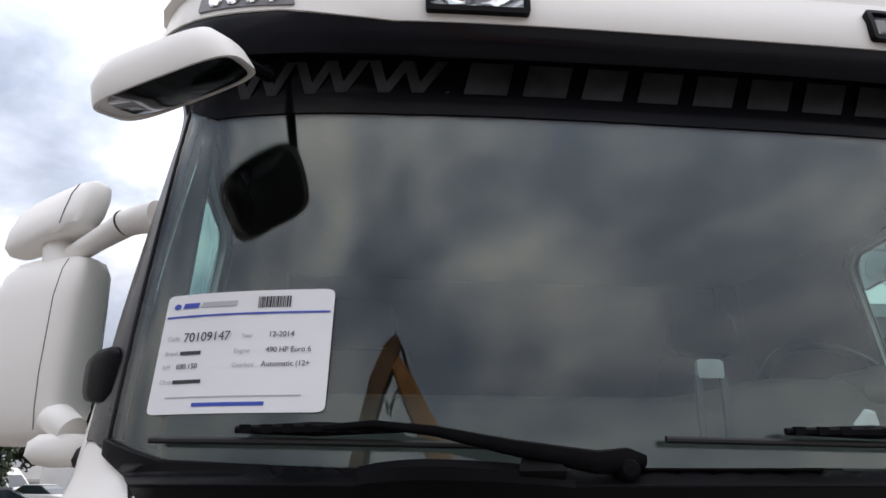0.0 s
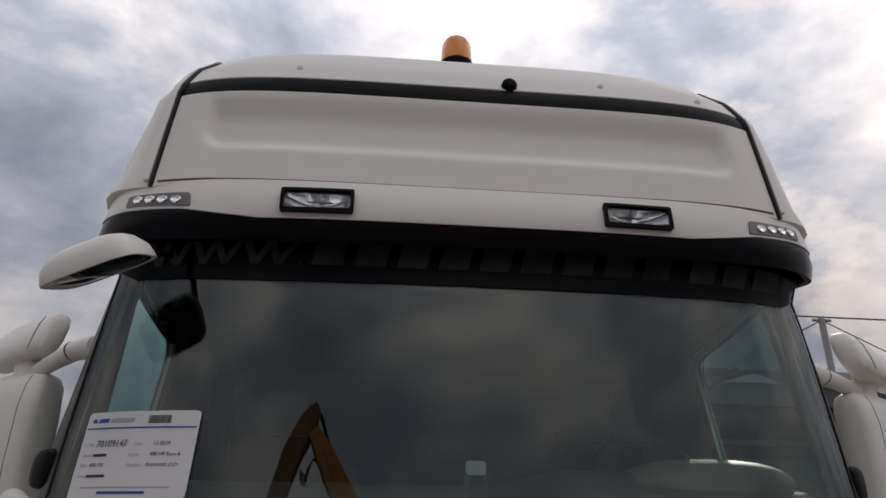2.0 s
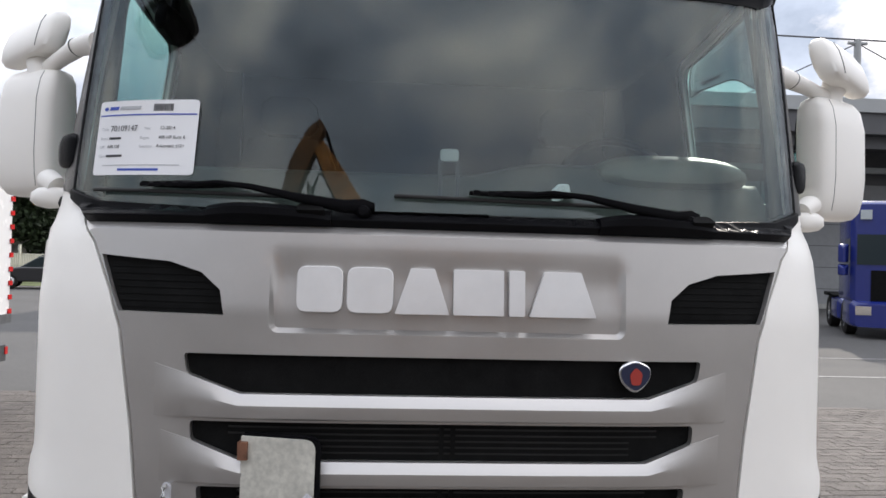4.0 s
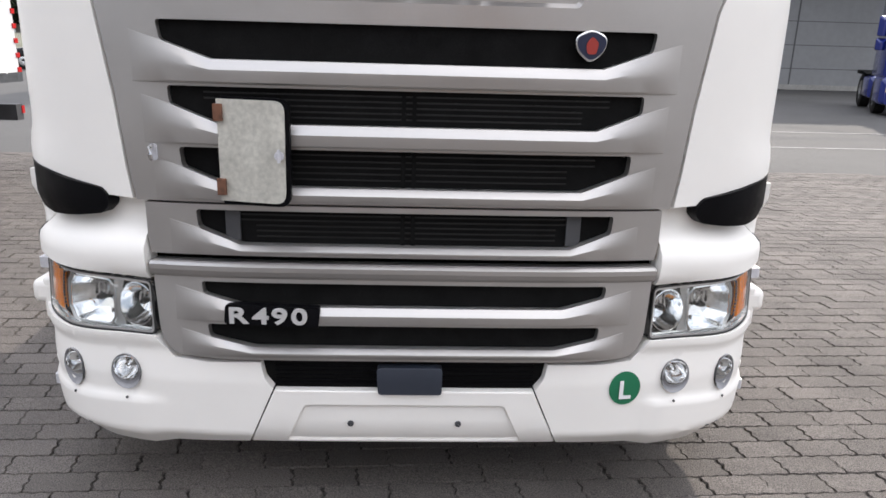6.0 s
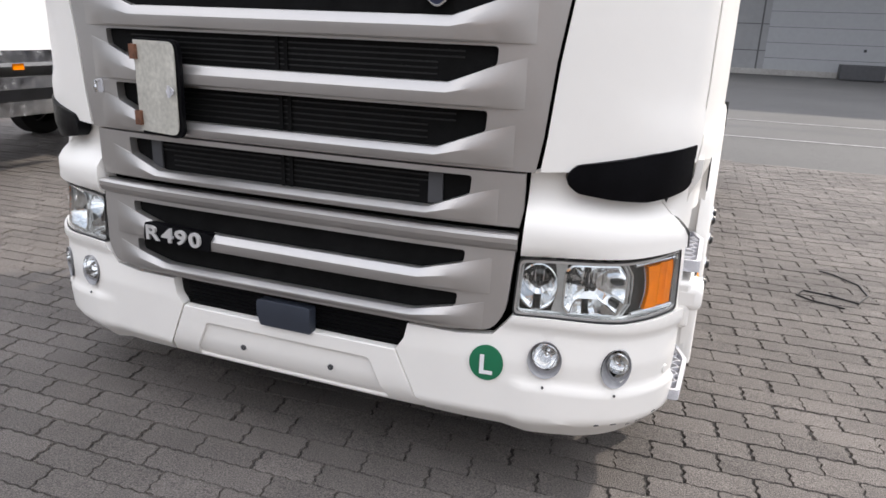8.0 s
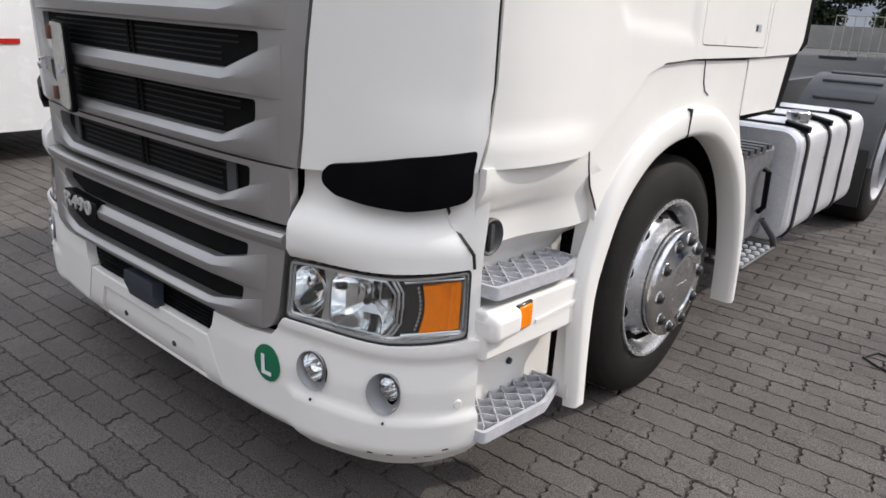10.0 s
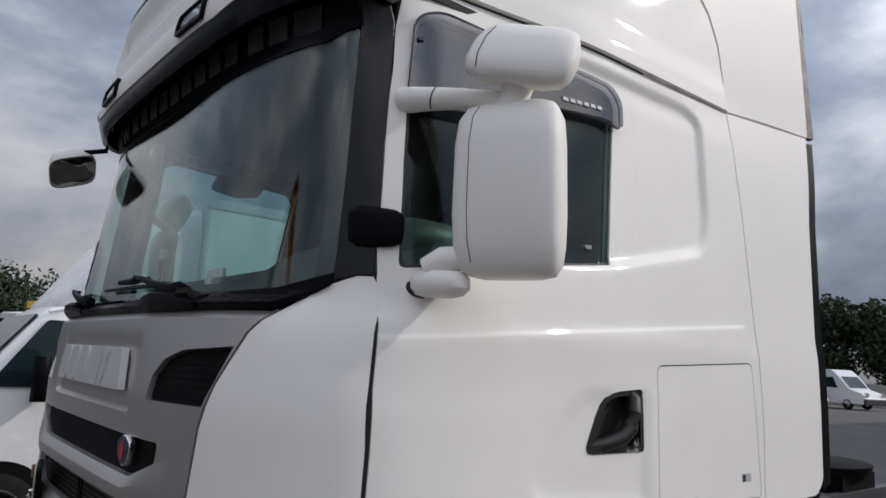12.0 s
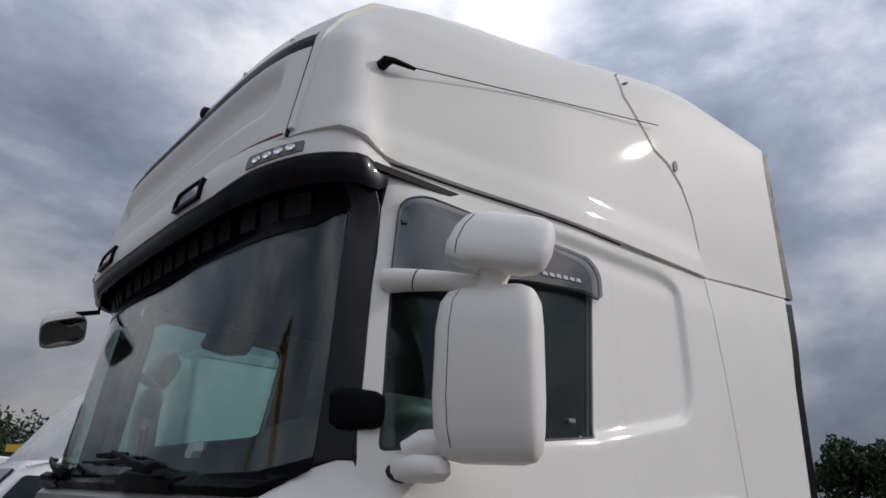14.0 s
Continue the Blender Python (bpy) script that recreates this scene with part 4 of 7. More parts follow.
for s in (1, -1):
    f = (lambda p: p) if s > 0 else mirror
    led = part("marker_lamp", sheet(f(rounded([(0.832, 2.722), (1.10, 2.742), (1.09, 2.775), (0.838, 2.764)], 0.006)), VISF, thick=0.02, step=0.03, off=0.008), shader("led_base", (0.16, 0.16, 0.17), 0.3, var=0.2, var_scale=60), truck, "row of marker lights in the visor panel", bevel=0.002)
    for j in range(4):
        q = 0.885 + j * 0.052
        c = VISF(s * q, 2.744 + j * 0.004, 0.009)
        n = (VISF(s * q, 2.744 + j * 0.004, 0.03) - c).normalized()
        right = Vector((0, 0, 1)).cross(n).normalized()
        part("marker_light", loft([ring(c + n * d, right * a, n.cross(right) * a * 0.8, 12) for d, a in ((0, 0.016), (0.003, 0.014), (0.001, 0.006))]), CHROME, led)

# ---- roof
part("roof_underlay", sheet(both([(1.20, 2.60), (1.05, 2.83)]), FRONT, thick=0.01, step=0.08, off=-0.012), BLACK, truck)
ROOF_L = both([(0.972, 2.800), (0.970, 3.146)])


def roof_relief(q, z):
    u, v, r = 0.850 - abs(q), z - 2.922, 0.085
    g = r - math.hypot(r - u, r - v) if u < r and v < r else min(u, v)
    return -0.030 * smooth01(g / 0.050) * smooth01((3.142 - z) / 0.10)


def roof_swell(q, z):
    """The roof sides are softly domed."""
    return 0.020 * smooth01((abs(q) - 1.2) / 0.5) * max(0.0, 1 - ((z - 3.16) / 0.36) ** 2) * (1 - 0.25 * ((abs(q) - 2.2) / 0.9) ** 2)


part("roof_front", sheet(ROOF_L, FRONT, thick=0.07, step=0.018, step_z=0.012, relief=roof_relief), WHITE, truck, "white roof front with a shallow recess", 35, 0.003)
# thin brown sheet: shadow line of the gap painted in, together with its dirt
part("roof_gap", sheet(both([(0.955, 2.8135), (0.955, 2.8185)]), FRONT, thick=0.01, step=0.06, off=0.003), RUST_SHADE, truck, "dirty gap under the roof front")
part("roof_strip", sheet(both([(0.972, 3.148), (0.972, 3.212)]), FRONT, thick=0.02, step=0.06, off=-0.002), BLACK, truck, "black strip across the roof")
part("roof_upper", sheet(both([(0.972, 3.214), (0.965, 3.36), (0.94, 3.57)]), FRONT, thick=0.03, step=0.06, step_z=0.03), WHITE, truck, "white upper roof", 35, 0.003)
for s in (1, -1):
    f = (lambda p: p) if s > 0 else mirror
    part("roof_seal", sheet(f([(0.977, 2.80), (0.985, 2.80), (0.984, 3.22), (0.979, 3.42), (0.966, 3.50), (0.958, 3.50), (0.971, 3.42), (0.976, 3.22)]), FRONT, thick=0.03, step=0.03, off=0.009), SEAL, truck)
    part("roof_rim", sheet(f([(0.987, 2.82), (1.012, 2.82), (1.018, 3.22), (1.016, 3.42), (0.998, 3.53), (0.964, 3.53), (0.982, 3.42), (0.986, 3.22)]), FRONT, thick=0.03, step=0.03, off=0.012), WHITE, truck, "raised white rim beside the roof front", 40, 0.006)
    part("roof_side", sheet(f([(0.988, 2.80), (1.20, 2.818), (1.36, 2.790), (1.45, 2.770), (2.20, 2.770), (2.965, 2.770), (2.944, 2.877), (2.901, 2.956), (2.829, 3.022), (2.736, 3.072), (2.640, 3.102), (2.564, 3.158), (2.402, 3.258), (2.29, 3.38), (2.22, 3.55), (1.4, 3.575), (0.95, 3.575), (0.975, 3.42), (0.986, 3.22)]), FRONT, thick=0.03, step=0.06, step_z=0.03,
                                relief=lambda q, z: 0.012 * smooth01((abs(q) - 1.05) / 0.25) * smooth01((2.890 - z) / 0.06) + roof_swell(q, z)), WHITE, truck, "white high roof side", 35, 0.004)
    part("roof_lining", sheet(f([(2.2, 2.80), (3.3, 2.84), (3.2, 3.2), (3.0, 3.55), (2.2, 3.55)]), FRONT, thick=0.01, step=0.10, step_z=0.05, off=-0.014), WHITE, truck)
    part("roof_gutter", sheet(f([(1.37, 2.740), (2.10, 2.740), (2.96, 2.752), (2.96, 2.774), (2.10, 2.774), (1.40, 2.776)]), FRONT, thick=0.02, step=0.06, off=-0.006), WHITE, truck)
    part("gutter_seal", sheet(f([(1.42, 2.7635), (2.42, 2.7635), (2.42, 2.7685), (1.42, 2.7685)]), FRONT, thick=0.01, step=0.06, off=-0.003), SEAL, truck)
    part("rear_fairing", sheet(f([(2.972, 2.774), (3.30, 2.81), (3.70, 2.845), (3.66, 3.10), (3.60, 3.34), (3.50, 3.455), (3.36, 3.52), (2.90, 3.552), (2.235, 3.555), (2.303, 3.387), (2.411, 3.267), (2.571, 3.168), (2.645, 3.112), (2.741, 3.083), (2.837, 3.032), (2.911, 2.963), (2.954, 2.882)]), FRONT, thick=0.03, step=0.06, step_z=0.03, relief=roof_swell), WHITE, truck, "white rear roof fairing", 35, 0.004)
    part("fairing_edge", sheet(f([(3.704, 2.85), (3.78, 2.855), (3.73, 3.12), (3.665, 3.35), (3.56, 3.47), (3.504, 3.457), (3.604, 3.342), (3.664, 3.10)]), FRONT, thick=0.02, step=0.06, off=-0.004), shader("weathered_rubber", (0.15, 0.115, 0.085), 0.6, var=0.7, var_scale=14, grain=(60, 0.3)), truck, "weathered grey rubber edge")
part("roof_top", sheet([(-0.80, 0.92), (-0.6, 0.88), (0.0, 0.86), (0.6, 0.88), (0.80, 0.92), (0.85, 1.2), (0.85, 2.3), (0.83, 2.75), (-0.83, 2.75), (-0.85, 2.3), (-0.85, 1.2)],
                       lambda x, y, o: Vector((x, y, 3.575 + 0.24 * smooth01((y - 0.75) / 1.6) + 0.055 * (1 - (x / 0.86) ** 2) * smooth01((y - 0.86) / 0.5) + o)), thick=0.02, step=0.12), WHITE, truck, "white roof top", 35)
part("roof_back", box(-0.80, 0.80, 2.68, 2.70, 2.7, 3.77), WHITE, truck)
nz = FRONT(0.112, 3.235, 0.0)
part("washer_nozzle", lathe([(0.01, 0.026), (-0.012, 0.024), (-0.018, 0.014), (-0.018, 0.001)], "y", nz, 18), BLACK, truck, "black nozzle on the roof")
for q, z in ((-0.56, 3.27), (0.42, 3.27), (0.78, 3.245)):
    part("roof_pip", lathe([(0.004, 0.012), (-0.005, 0.009), (-0.006, 0.001)], "y", FRONT(q, z, 0), 10), WHITE, truck)
beacon = part("beacon", lathe([(0, 0.062), (0.03, 0.064), (0.10, 0.060), (0.125, 0.048), (0.135, 0.02), (0.136, 0.001)], "z", (0.0, 0.85, 3.71), 24), shader("orange_beacon", (0.85, 0.27, 0.03), 0.2, coat=0.4), truck, "orange beacon on the roof")
part("beacon_foot", lathe([(-0.14, 0.045), (0.0, 0.07), (0.006, 0.07)], "z", (0.0, 0.85, 3.71), 20), BLACK, beacon)
for s in (1, -1):
    f = (lambda p: p) if s > 0 else mirror
    q, z = f([(1.305, 3.098)])[0]
    c = FRONT(q, z, 0.0)
    ant = part("aerial", tube([c, FRONT(q, z, 0.030), FRONT(q, z, 0.040) + Vector((0, 0.02, 0.004)), FRONT(q, z, 0.040) + Vector((0, 0.10, 0.012))], [0.019, 0.018, 0.010, 0.006], 12), BLACK, truck, "black whip aerial lying along the roof")
    part("whip", tube([FRONT(q, z, 0.045) + Vector((0, 0.10, 0.012)), Vector((s * 1.10, 1.875, 3.402))], 0.002, 6), SEAL, ant)
    for qq, zz in ((2.792, 3.078), (2.40, 3.32), (2.90, 3.47)):
        qq, zz = f([(qq, zz)])[0]
        part("fairing_bolt", sheet(circle(qq, zz, 0.016, 12), FRONT, thick=0.010, step=0.05, off=0.005, relief=roof_swell), DARKGREY, truck)
# ---- cab sides
DOOR = [(0.424, 1.053), (0.80, 1.050), (0.87, 1.066), (1.00, 1.150), (1.137, 1.250), (1.25, 1.280), (1.460, 1.288), (1.475, 2.745), (0.562, 2.745), (0.552, 2.66),
        (0.536, 2.486), (0.518, 2.373), (0.494, 2.222), (0.482, 2.08), (0.482, 1.94), (0.472, 1.80), (0.461, 1.67), (0.461, 1.54), (0.457, 1.40), (0.456, 1.25), (0.446, 1.14)]
WINDOW = rounded([(0.527, 1.955), (1.300, 2.055), (1.372, 2.600), (1.335, 2.640), (0.672, 2.672), (0.605, 2.640), (0.570, 2.442), (0.549, 2.228)], [0.02, 0.012, 0.05, 0.03, 0.05, 0.03, 0, 0], 4)
GRIP = [(1.152, 1.507), (1.421, 1.505), (1.415, 1.687), (1.231, 1.673)]
GRIP_CUT = rounded([(1.152, 1.507), (1.421, 1.505), (1.415, 1.687), (1.231, 1.673)], [0.035, 0.012, 0.020, 0.070], 4)
GRIPZONE = [(0.922, 1.440), (0.962, 1.374), (1.452, 1.338), (1.452, 1.690), (1.141, 1.685), (1.049, 1.629)]
HATCH = rounded([(1.497, 1.335), (2.116, 1.320), (2.072, 1.784), (1.490, 1.756)], 0.025, 3)
RECESS = rounded([(0.70, 2.725), (1.80, 2.722), (1.90, 2.68), (1.885, 2.28), (1.83, 2.150), (1.30, 2.036), (0.70, 1.955)], [0, 0.05, 0.06, 0.08, 0.08, 0, 0], 4)


def near(poly, w):
    def k(y, z):
        g = edge_gap(y, z, poly)
        return smooth01(g / w) if in_poly(y, z, poly) else 0.0
    return k


RINGS = [inset(RECESS, d) for d in (0.0, 0.010, 0.021, 0.032, 0.042)]
for a, b in ((0.0, -0.016), (-0.005, -0.011)):
    ys = [0.40 + 0.03 * k for k in range(58)]
    RINGS.append([(y, 1.757 + 0.083 * y + a) for y in ys] + [(y, 1.757 + 0.083 * y + b) for y in ys[::-1]])
grip_in, rec_in = near(GRIPZONE, 0.040), near(RECESS, 0.042)


def side_relief(y, z):
    r = -0.009 * grip_in(y, z) - 0.018 * rec_in(y, z) * smooth01((y - 0.85) / 0.45)
    zc = 1.757 + 0.083 * y
    r += 0.0045 * smooth01((zc - z) / 0.016) * smooth01((z - zc + 0.16) / 0.14) * smooth01((2.10 - y) / 0.10)
    r += 0.012 * smooth01((1.145 - z) / 0.04) * smooth01((0.9 - y) / 0.2)
    return r


for s in (1, -1):
    at, fl = SIDE[s], s < 0
    detail = s > 0
    door = part("door", sheet(DOOR, at, [WINDOW] + ([GRIP_CUT] if detail else []), 0.045, 0.022, 0.022, side_relief, flip=fl, lines=RINGS), WHITE, truck, "white cab door", 50)
    part("door_glass", sheet([(0.517, 1.945), (1.31, 2.045), (1.385, 2.61), (1.34, 2.655), (0.665, 2.685), (0.592, 2.65), (0.558, 2.442)], at, thick=0.004, step=0.05, off=-0.018, relief=side_relief, flip=fl), SIDEGLASS, door, "tinted side window").visible_shadow = False
    part("window_seal", sheet([(y + (0.95 - y) * -0.012, z + (2.3 - z) * -0.016) for y, z in WINDOW], at, [[(y + (0.97 - y) * 0.022, z + (2.32 - z) * 0.028) for y, z in WINDOW]], 0.02, 0.04, off=-0.008, relief=side_relief, flip=fl), SEAL, door)
    part("front_seam", sheet([(0.400, 1.05), (0.440, 1.05), (0.462, 1.14), (0.472, 1.25), (0.474, 1.40), (0.478, 1.54), (0.478, 1.67), (0.490, 1.80), (0.500, 1.94), (0.455, 1.95), (0.445, 1.80), (0.434, 1.67), (0.434, 1.54), (0.430, 1.40), (0.428, 1.25), (0.420, 1.14)], at, thick=0.02, step=0.06, off=-0.009, flip=fl), SEAL, truck)
    if detail:
        cup = part("handle_cup", sheet([(y + (1.3 - y) * -0.04, z + (1.59 - z) * -0.05) for y, z in rounded(GRIP, 0.02)], at, thick=0.02, step=0.03, off=-0.038, flip=fl), GRAINED, door, "black recessed door handle")
        part("cup_rim", sheet([(y + (1.31 - y) * -0.03, z + (1.59 - z) * -0.04) for y, z in GRIP_CUT], at, [[(y + (1.31 - y) * 0.13, z + (1.59 - z) * 0.17) for y, z in GRIP_CUT]], 0.05, 0.03, off=-0.006, flip=fl), GRAINED, cup, bevel=0.004)
        part("grab_bar", tube([at(1.372, 1.676, -0.030), at(1.370, 1.652, -0.006), at(1.360, 1.615, 0.003), at(1.342, 1.575, 0.003), at(1.308, 1.545, -0.003), at(1.245, 1.527, -0.016), at(1.195, 1.520, -0.030)], [0.018, 0.023, 0.025, 0.025, 0.024, 0.021, 0.015], 16), GRAINED, cup, "black curved door pull")
        part("lock", lathe([(0, 0.014), (0.006, 0.013), (0.007, 0.001)], "x", at(1.375, 1.532, -0.004), 14), CHROME, cup)
        # smoked wind deflector on the window frame
        WD = rounded([(0.562, 2.385), (0.80, 2.405), (0.95, 2.495), (1.30, 2.525), (1.380, 2.512), (1.386, 2.602), (1.340, 2.652), (0.668, 2.684), (0.596, 2.650)], [0.01, 0.08, 0.10, 0.04, 0.02, 0.03, 0.05, 0.04, 0.03])
        defl = part("wind_deflector", sheet(WD, at, thick=0.003, step=0.05, off=0.014, relief=side_relief, flip=fl), SMOKE, door, "smoked plastic wind deflector over the side window")
        part("deflector_edge", tube([at(y, z, 0.014 + side_relief(y, z)) for y, z in WD + WD[:1]], 0.0035, 8), DARKGREY, defl, "dark grey rolled edge")
        part("clip", sheet([(0.598, 2.575), (0.612, 2.575), (0.612, 2.585), (0.598, 2.585)], at, thick=0.010, step=0.05, off=0.020, flip=fl), INK, defl)
        for j in range(6):
            part("faded_bar", sheet([(1.10 + j * 0.030, 2.535 + j * 0.002), (1.122 + j * 0.030, 2.535 + j * 0.002), (1.119 + j * 0.030, 2.547 + j * 0.002), (1.10 + j * 0.030, 2.547 + j * 0.002)], at, thick=0.0008, step=0.05, off=0.0165, relief=side_relief, flip=fl), GREYINK, defl)
        part("window_mark", sheet(rounded([(1.195, 2.095), (1.222, 2.095), (1.222, 2.108), (1.190, 2.106)], 0.004), at, thick=0.0008, step=0.05, off=-0.016, relief=side_relief, flip=fl), shader("etched_mark", (0.20, 0.20, 0.21), 0.5), door)
    panel = part("cab_side", sheet([(1.4604, 1.288), (2.140, 1.284), (2.143, 1.55), (2.125, 1.90), (2.118, 2.35), (2.092, 2.762), (1.4754, 2.748)], at, [[(y + (1.79 - y) * -0.013, z + (1.54 - z) * -0.018) for y, z in HATCH]], 0.045, 0.022, 0.022, side_relief, flip=fl, lines=RINGS), WHITE, truck, "white cab side behind the door", 50)
    hatch = part("hatch", sheet(HATCH, at, thick=0.02, step=0.03, off=0.0, flip=fl), WHITE, truck, "white locker hatch", 35)
    part("hatch_back", sheet([(1.48, 1.28), (2.125, 1.27), (2.09, 1.80), (1.475, 1.77)], at, thick=0.01, step=0.1, off=-0.025, flip=fl), SEAL, truck)
    if detail:
        lab = part("hatch_label", sheet([(1.985, 1.378), (2.045, 1.376), (2.042, 1.404), (1.984, 1.406)], at, thick=0.001, step=0.05, off=0.001, flip=fl), GREYINK, hatch, "small printed label")
        part("label_mark", sheet([(1.988, 1.381), (2.006, 1.380), (2.006, 1.401), (1.988, 1.402)], at, thick=0.001, step=0.05, off=0.002, flip=fl), INK, lab)
    part("side_fairing", sheet(rounded([(2.146, 1.285), (2.56, 1.290), (2.618, 1.34), (2.625, 1.90), (2.705, 2.40), (2.815, 2.836), (2.45, 2.800), (2.098, 2.766), (2.124, 2.35), (2.131, 1.90), (2.149, 1.55)], [0, 0.03, 0.03, 0, 0, 0.005, 0, 0, 0, 0, 0]), at, thick=0.03, step=0.09, step_z=0.09, flip=fl), WHITE, truck, "white side fairing behind the cab", 35, 0.004)
    part("fairing_strip", sheet([(2.622, 1.30), (2.695, 1.33), (2.697, 1.90), (2.775, 2.40), (2.882, 2.825), (2.820, 2.815), (2.710, 2.40), (2.630, 1.90)], at, thick=0.02, step=0.1, off=-0.003, flip=fl), BLACK, truck, "black rubber strip along the fairing")
    part("side_skirt", sheet([(2.015, 1.06), (2.43, 1.058), (2.50, 1.276), (2.01, 1.276)], at, thick=0.02, step=0.1, off=-0.012, flip=fl), WHITE, truck, "white skirt panel", 35, 0.003)
    part("skirt_strip", sheet([(2.435, 1.058), (2.50, 1.062), (2.62, 1.29), (2.505, 1.276)], at, thick=0.02, step=0.1, off=-0.014, flip=fl), BLACK, truck)
    # wheel arch
    ARCH_IN = [(0.968, 0.216), (0.957, 0.40), (0.962, 0.616), (1.056, 0.826), (1.14, 0.91), (1.24, 0.975), (1.36, 1.012), (1.51, 1.027), (1.65, 1.018), (1.77, 0.990), (1.92, 0.91), (2.036, 0.806), (2.13, 0.66), (2.195, 0.513), (2.235, 0.35), (2.250, 0.19)]
    ARCH = ARCH_IN[::-1] + [(0.893, 0.235), (0.901, 0.523), (0.930, 0.74), (0.942, 0.839), (0.926, 0.893), (0.892, 0.94), (0.874, 0.998), (0.864, 1.047), (0.88, 1.058), (1.005, 1.142), (1.142, 1.243), (1.255, 1.272), (1.48, 1.280), (2.005, 1.272), (2.02, 1.05), (2.144, 0.86), (2.24, 0.66), (2.300, 0.465), (2.310, 0.19)]
    rim_line = ARCH_IN

    def arch_at(y, z, out, s=s):
        return Vector((s * (1.205 + out), y, z))

    part("wheel_arch", sheet(rounded(ARCH, 0.02, 2), arch_at, thick=0.06, step=0.05, off=0.004, flip=fl), WHITE, truck, "white wheel arch and mudguard", 35, 0.004)
    path = [Vector((y, z)) for y, z in rounded(rim_line, [0.0] + [0.08] * (len(rim_line) - 2) + [0.0], 3)]
    loops = []
    for i, p in enumerate(path):
        d = (path[min(i + 1, len(path) - 1)] - path[max(i - 1, 0)]).normalized()
        nrm2 = Vector((-d.y, d.x))
        wide = 0.62 + 0.38 * smooth01((p.y - 0.25) / 0.5)
        loops.append([Vector((s * (1.205 + o), p.x + nrm2.x * k * wide, p.y + nrm2.y * k * wide)) for k, o in ((0.0, -0.06), (-0.001, 0.012), (0.008, 0.028), (0.022, 0.035), (0.075, 0.033), (0.092, 0.028), (0.104, 0.014), (0.110, -0.01))])
    part("arch_lip", loft(loops, closed=False), WHITE, truck, "raised white lip of the wheel arch", 50)
    part("arch_gap", tube([arch_at(y, z, 0.004) for y, z in ((0.862, 1.047), (0.872, 0.998), (0.890, 0.94), (0.924, 0.890), (0.940, 0.862))], 0.003, 6), SEAL, truck)
    part("arch_joint", sheet([(1.457, 1.03), (1.461, 1.03), (1.470, 1.125), (1.467, 1.128)], arch_at, thick=0.02, step=0.05, off=0.038, flip=fl), SEAL, truck)
    part("arch_joint", sheet([(1.587, 1.29), (1.590, 1.29), (1.594, 1.245), (1.604, 1.205), (1.625, 1.176), (1.66, 1.160), (1.66, 1.157), (1.622, 1.172), (1.600, 1.203), (1.590, 1.245)], arch_at, thick=0.02, step=0.05, off=0.0065, flip=fl), SEAL, truck)
    liner = [ring((s * x, 1.60, 0.43), (0, 0.635, 0), (0, 0, 0.60), 40) for x in (1.17, 0.60)]
    part("arch_liner", loft([lp[:21] for lp in liner], closed=False), MESH, truck, "black wheel arch liner")
    part("liner_wall", box(min(s * 0.58, s * 0.60), max(s * 0.58, s * 0.60), 0.95, 2.25, 0.15, 1.05), MESH, truck)
    # lower entry: recess wall, steps, boxes
    part("entry_wall", sheet([(0.43, 0.25), (0.985, 0.25), (0.985, 0.95), (0.86, 1.05), (0.42, 1.05)], lambda y, z, o, s=s: Vector((s * (1.075 + 0.063 * smooth01((z - 0.745) / 0.085) + 0.050 * smooth01((y - 0.62) / 0.26) * smooth01((z - 0.745) / 0.085) + 0.055 * smooth01((z - 0.91) / 0.075) * (1 - 0.6 * smooth01((y - 0.62) / 0.26)) + o), y, z)), thick=0.02, step=0.05, flip=fl), WHITE, truck, "white recessed entry panel", 40)
    part("entry_edge", sheet(rounded([(0.418, 0.24), (0.446, 0.24), (0.446, 0.63), (0.448, 0.80), (0.456, 0.905), (0.462, 1.046), (0.40, 1.046), (0.345, 1.04), (0.353, 0.958), (0.372, 0.915), (0.405, 0.852), (0.412, 0.82)], 0.008), at, thick=0.05, step=0.03, off=-0.002, relief=lambda y, z: brow_relief(0, z) * smooth01((0.405 - y) / 0.05) * smooth01((z - 0.86) / 0.04), flip=fl), WHITE, truck, "white edge of the entry", 40, 0.004)
    part("entry_plug", lathe([(-0.01, 0.050), (0.006, 0.050), (0.010, 0.046), (0.008, 0.042), (0.000, 0.038), (-0.004, 0.030), (-0.004, 0.001)], "x", (1.146, 0.512, 0.853), 32) if s > 0 else box(-1.11, -1.09, 0.53, 0.56, 0.83, 0.86), DARKGREY, truck, "round dark plug")
    part("plug_bar", box(min(s * 1.145, s * 1.160), max(s * 1.145, s * 1.156), 0.505, 0.519, 0.818, 0.888), DARKGREY, truck)
    part("black_clip", box(min(s * 1.13, s * 1.15), max(s * 1.13, s * 1.15), 0.895, 0.915, 0.80, 0.865), INK, truck)
    beam = box(min(s * 1.06, s * 1.213), max(s * 1.06, s * 1.213), 0.436, 0.895, 0.525, 0.672)
    for v in beam.verts:
        v.co.z += 0.055 * (0.66 - v.co.y) * (1 if v.co.z < 0.6 else 0.9)
    part("entry_beam", beam, WHITE, truck, "white beam between the steps", 40, 0.012, 3)
    part("beam_groove", box(min(s * 1.21, s * 1.218), max(s * 1.21, s * 1.218), 0.66, 0.88, 0.585, 0.596), WHITE, truck)
    part("marker_housing", box(min(s * 1.15, s * 1.250), max(s * 1.15, s * 1.245), 0.435, 0.560, 0.592, 0.672), WHITE, truck, "white housing beside the marker", 40, 0.022, 3)
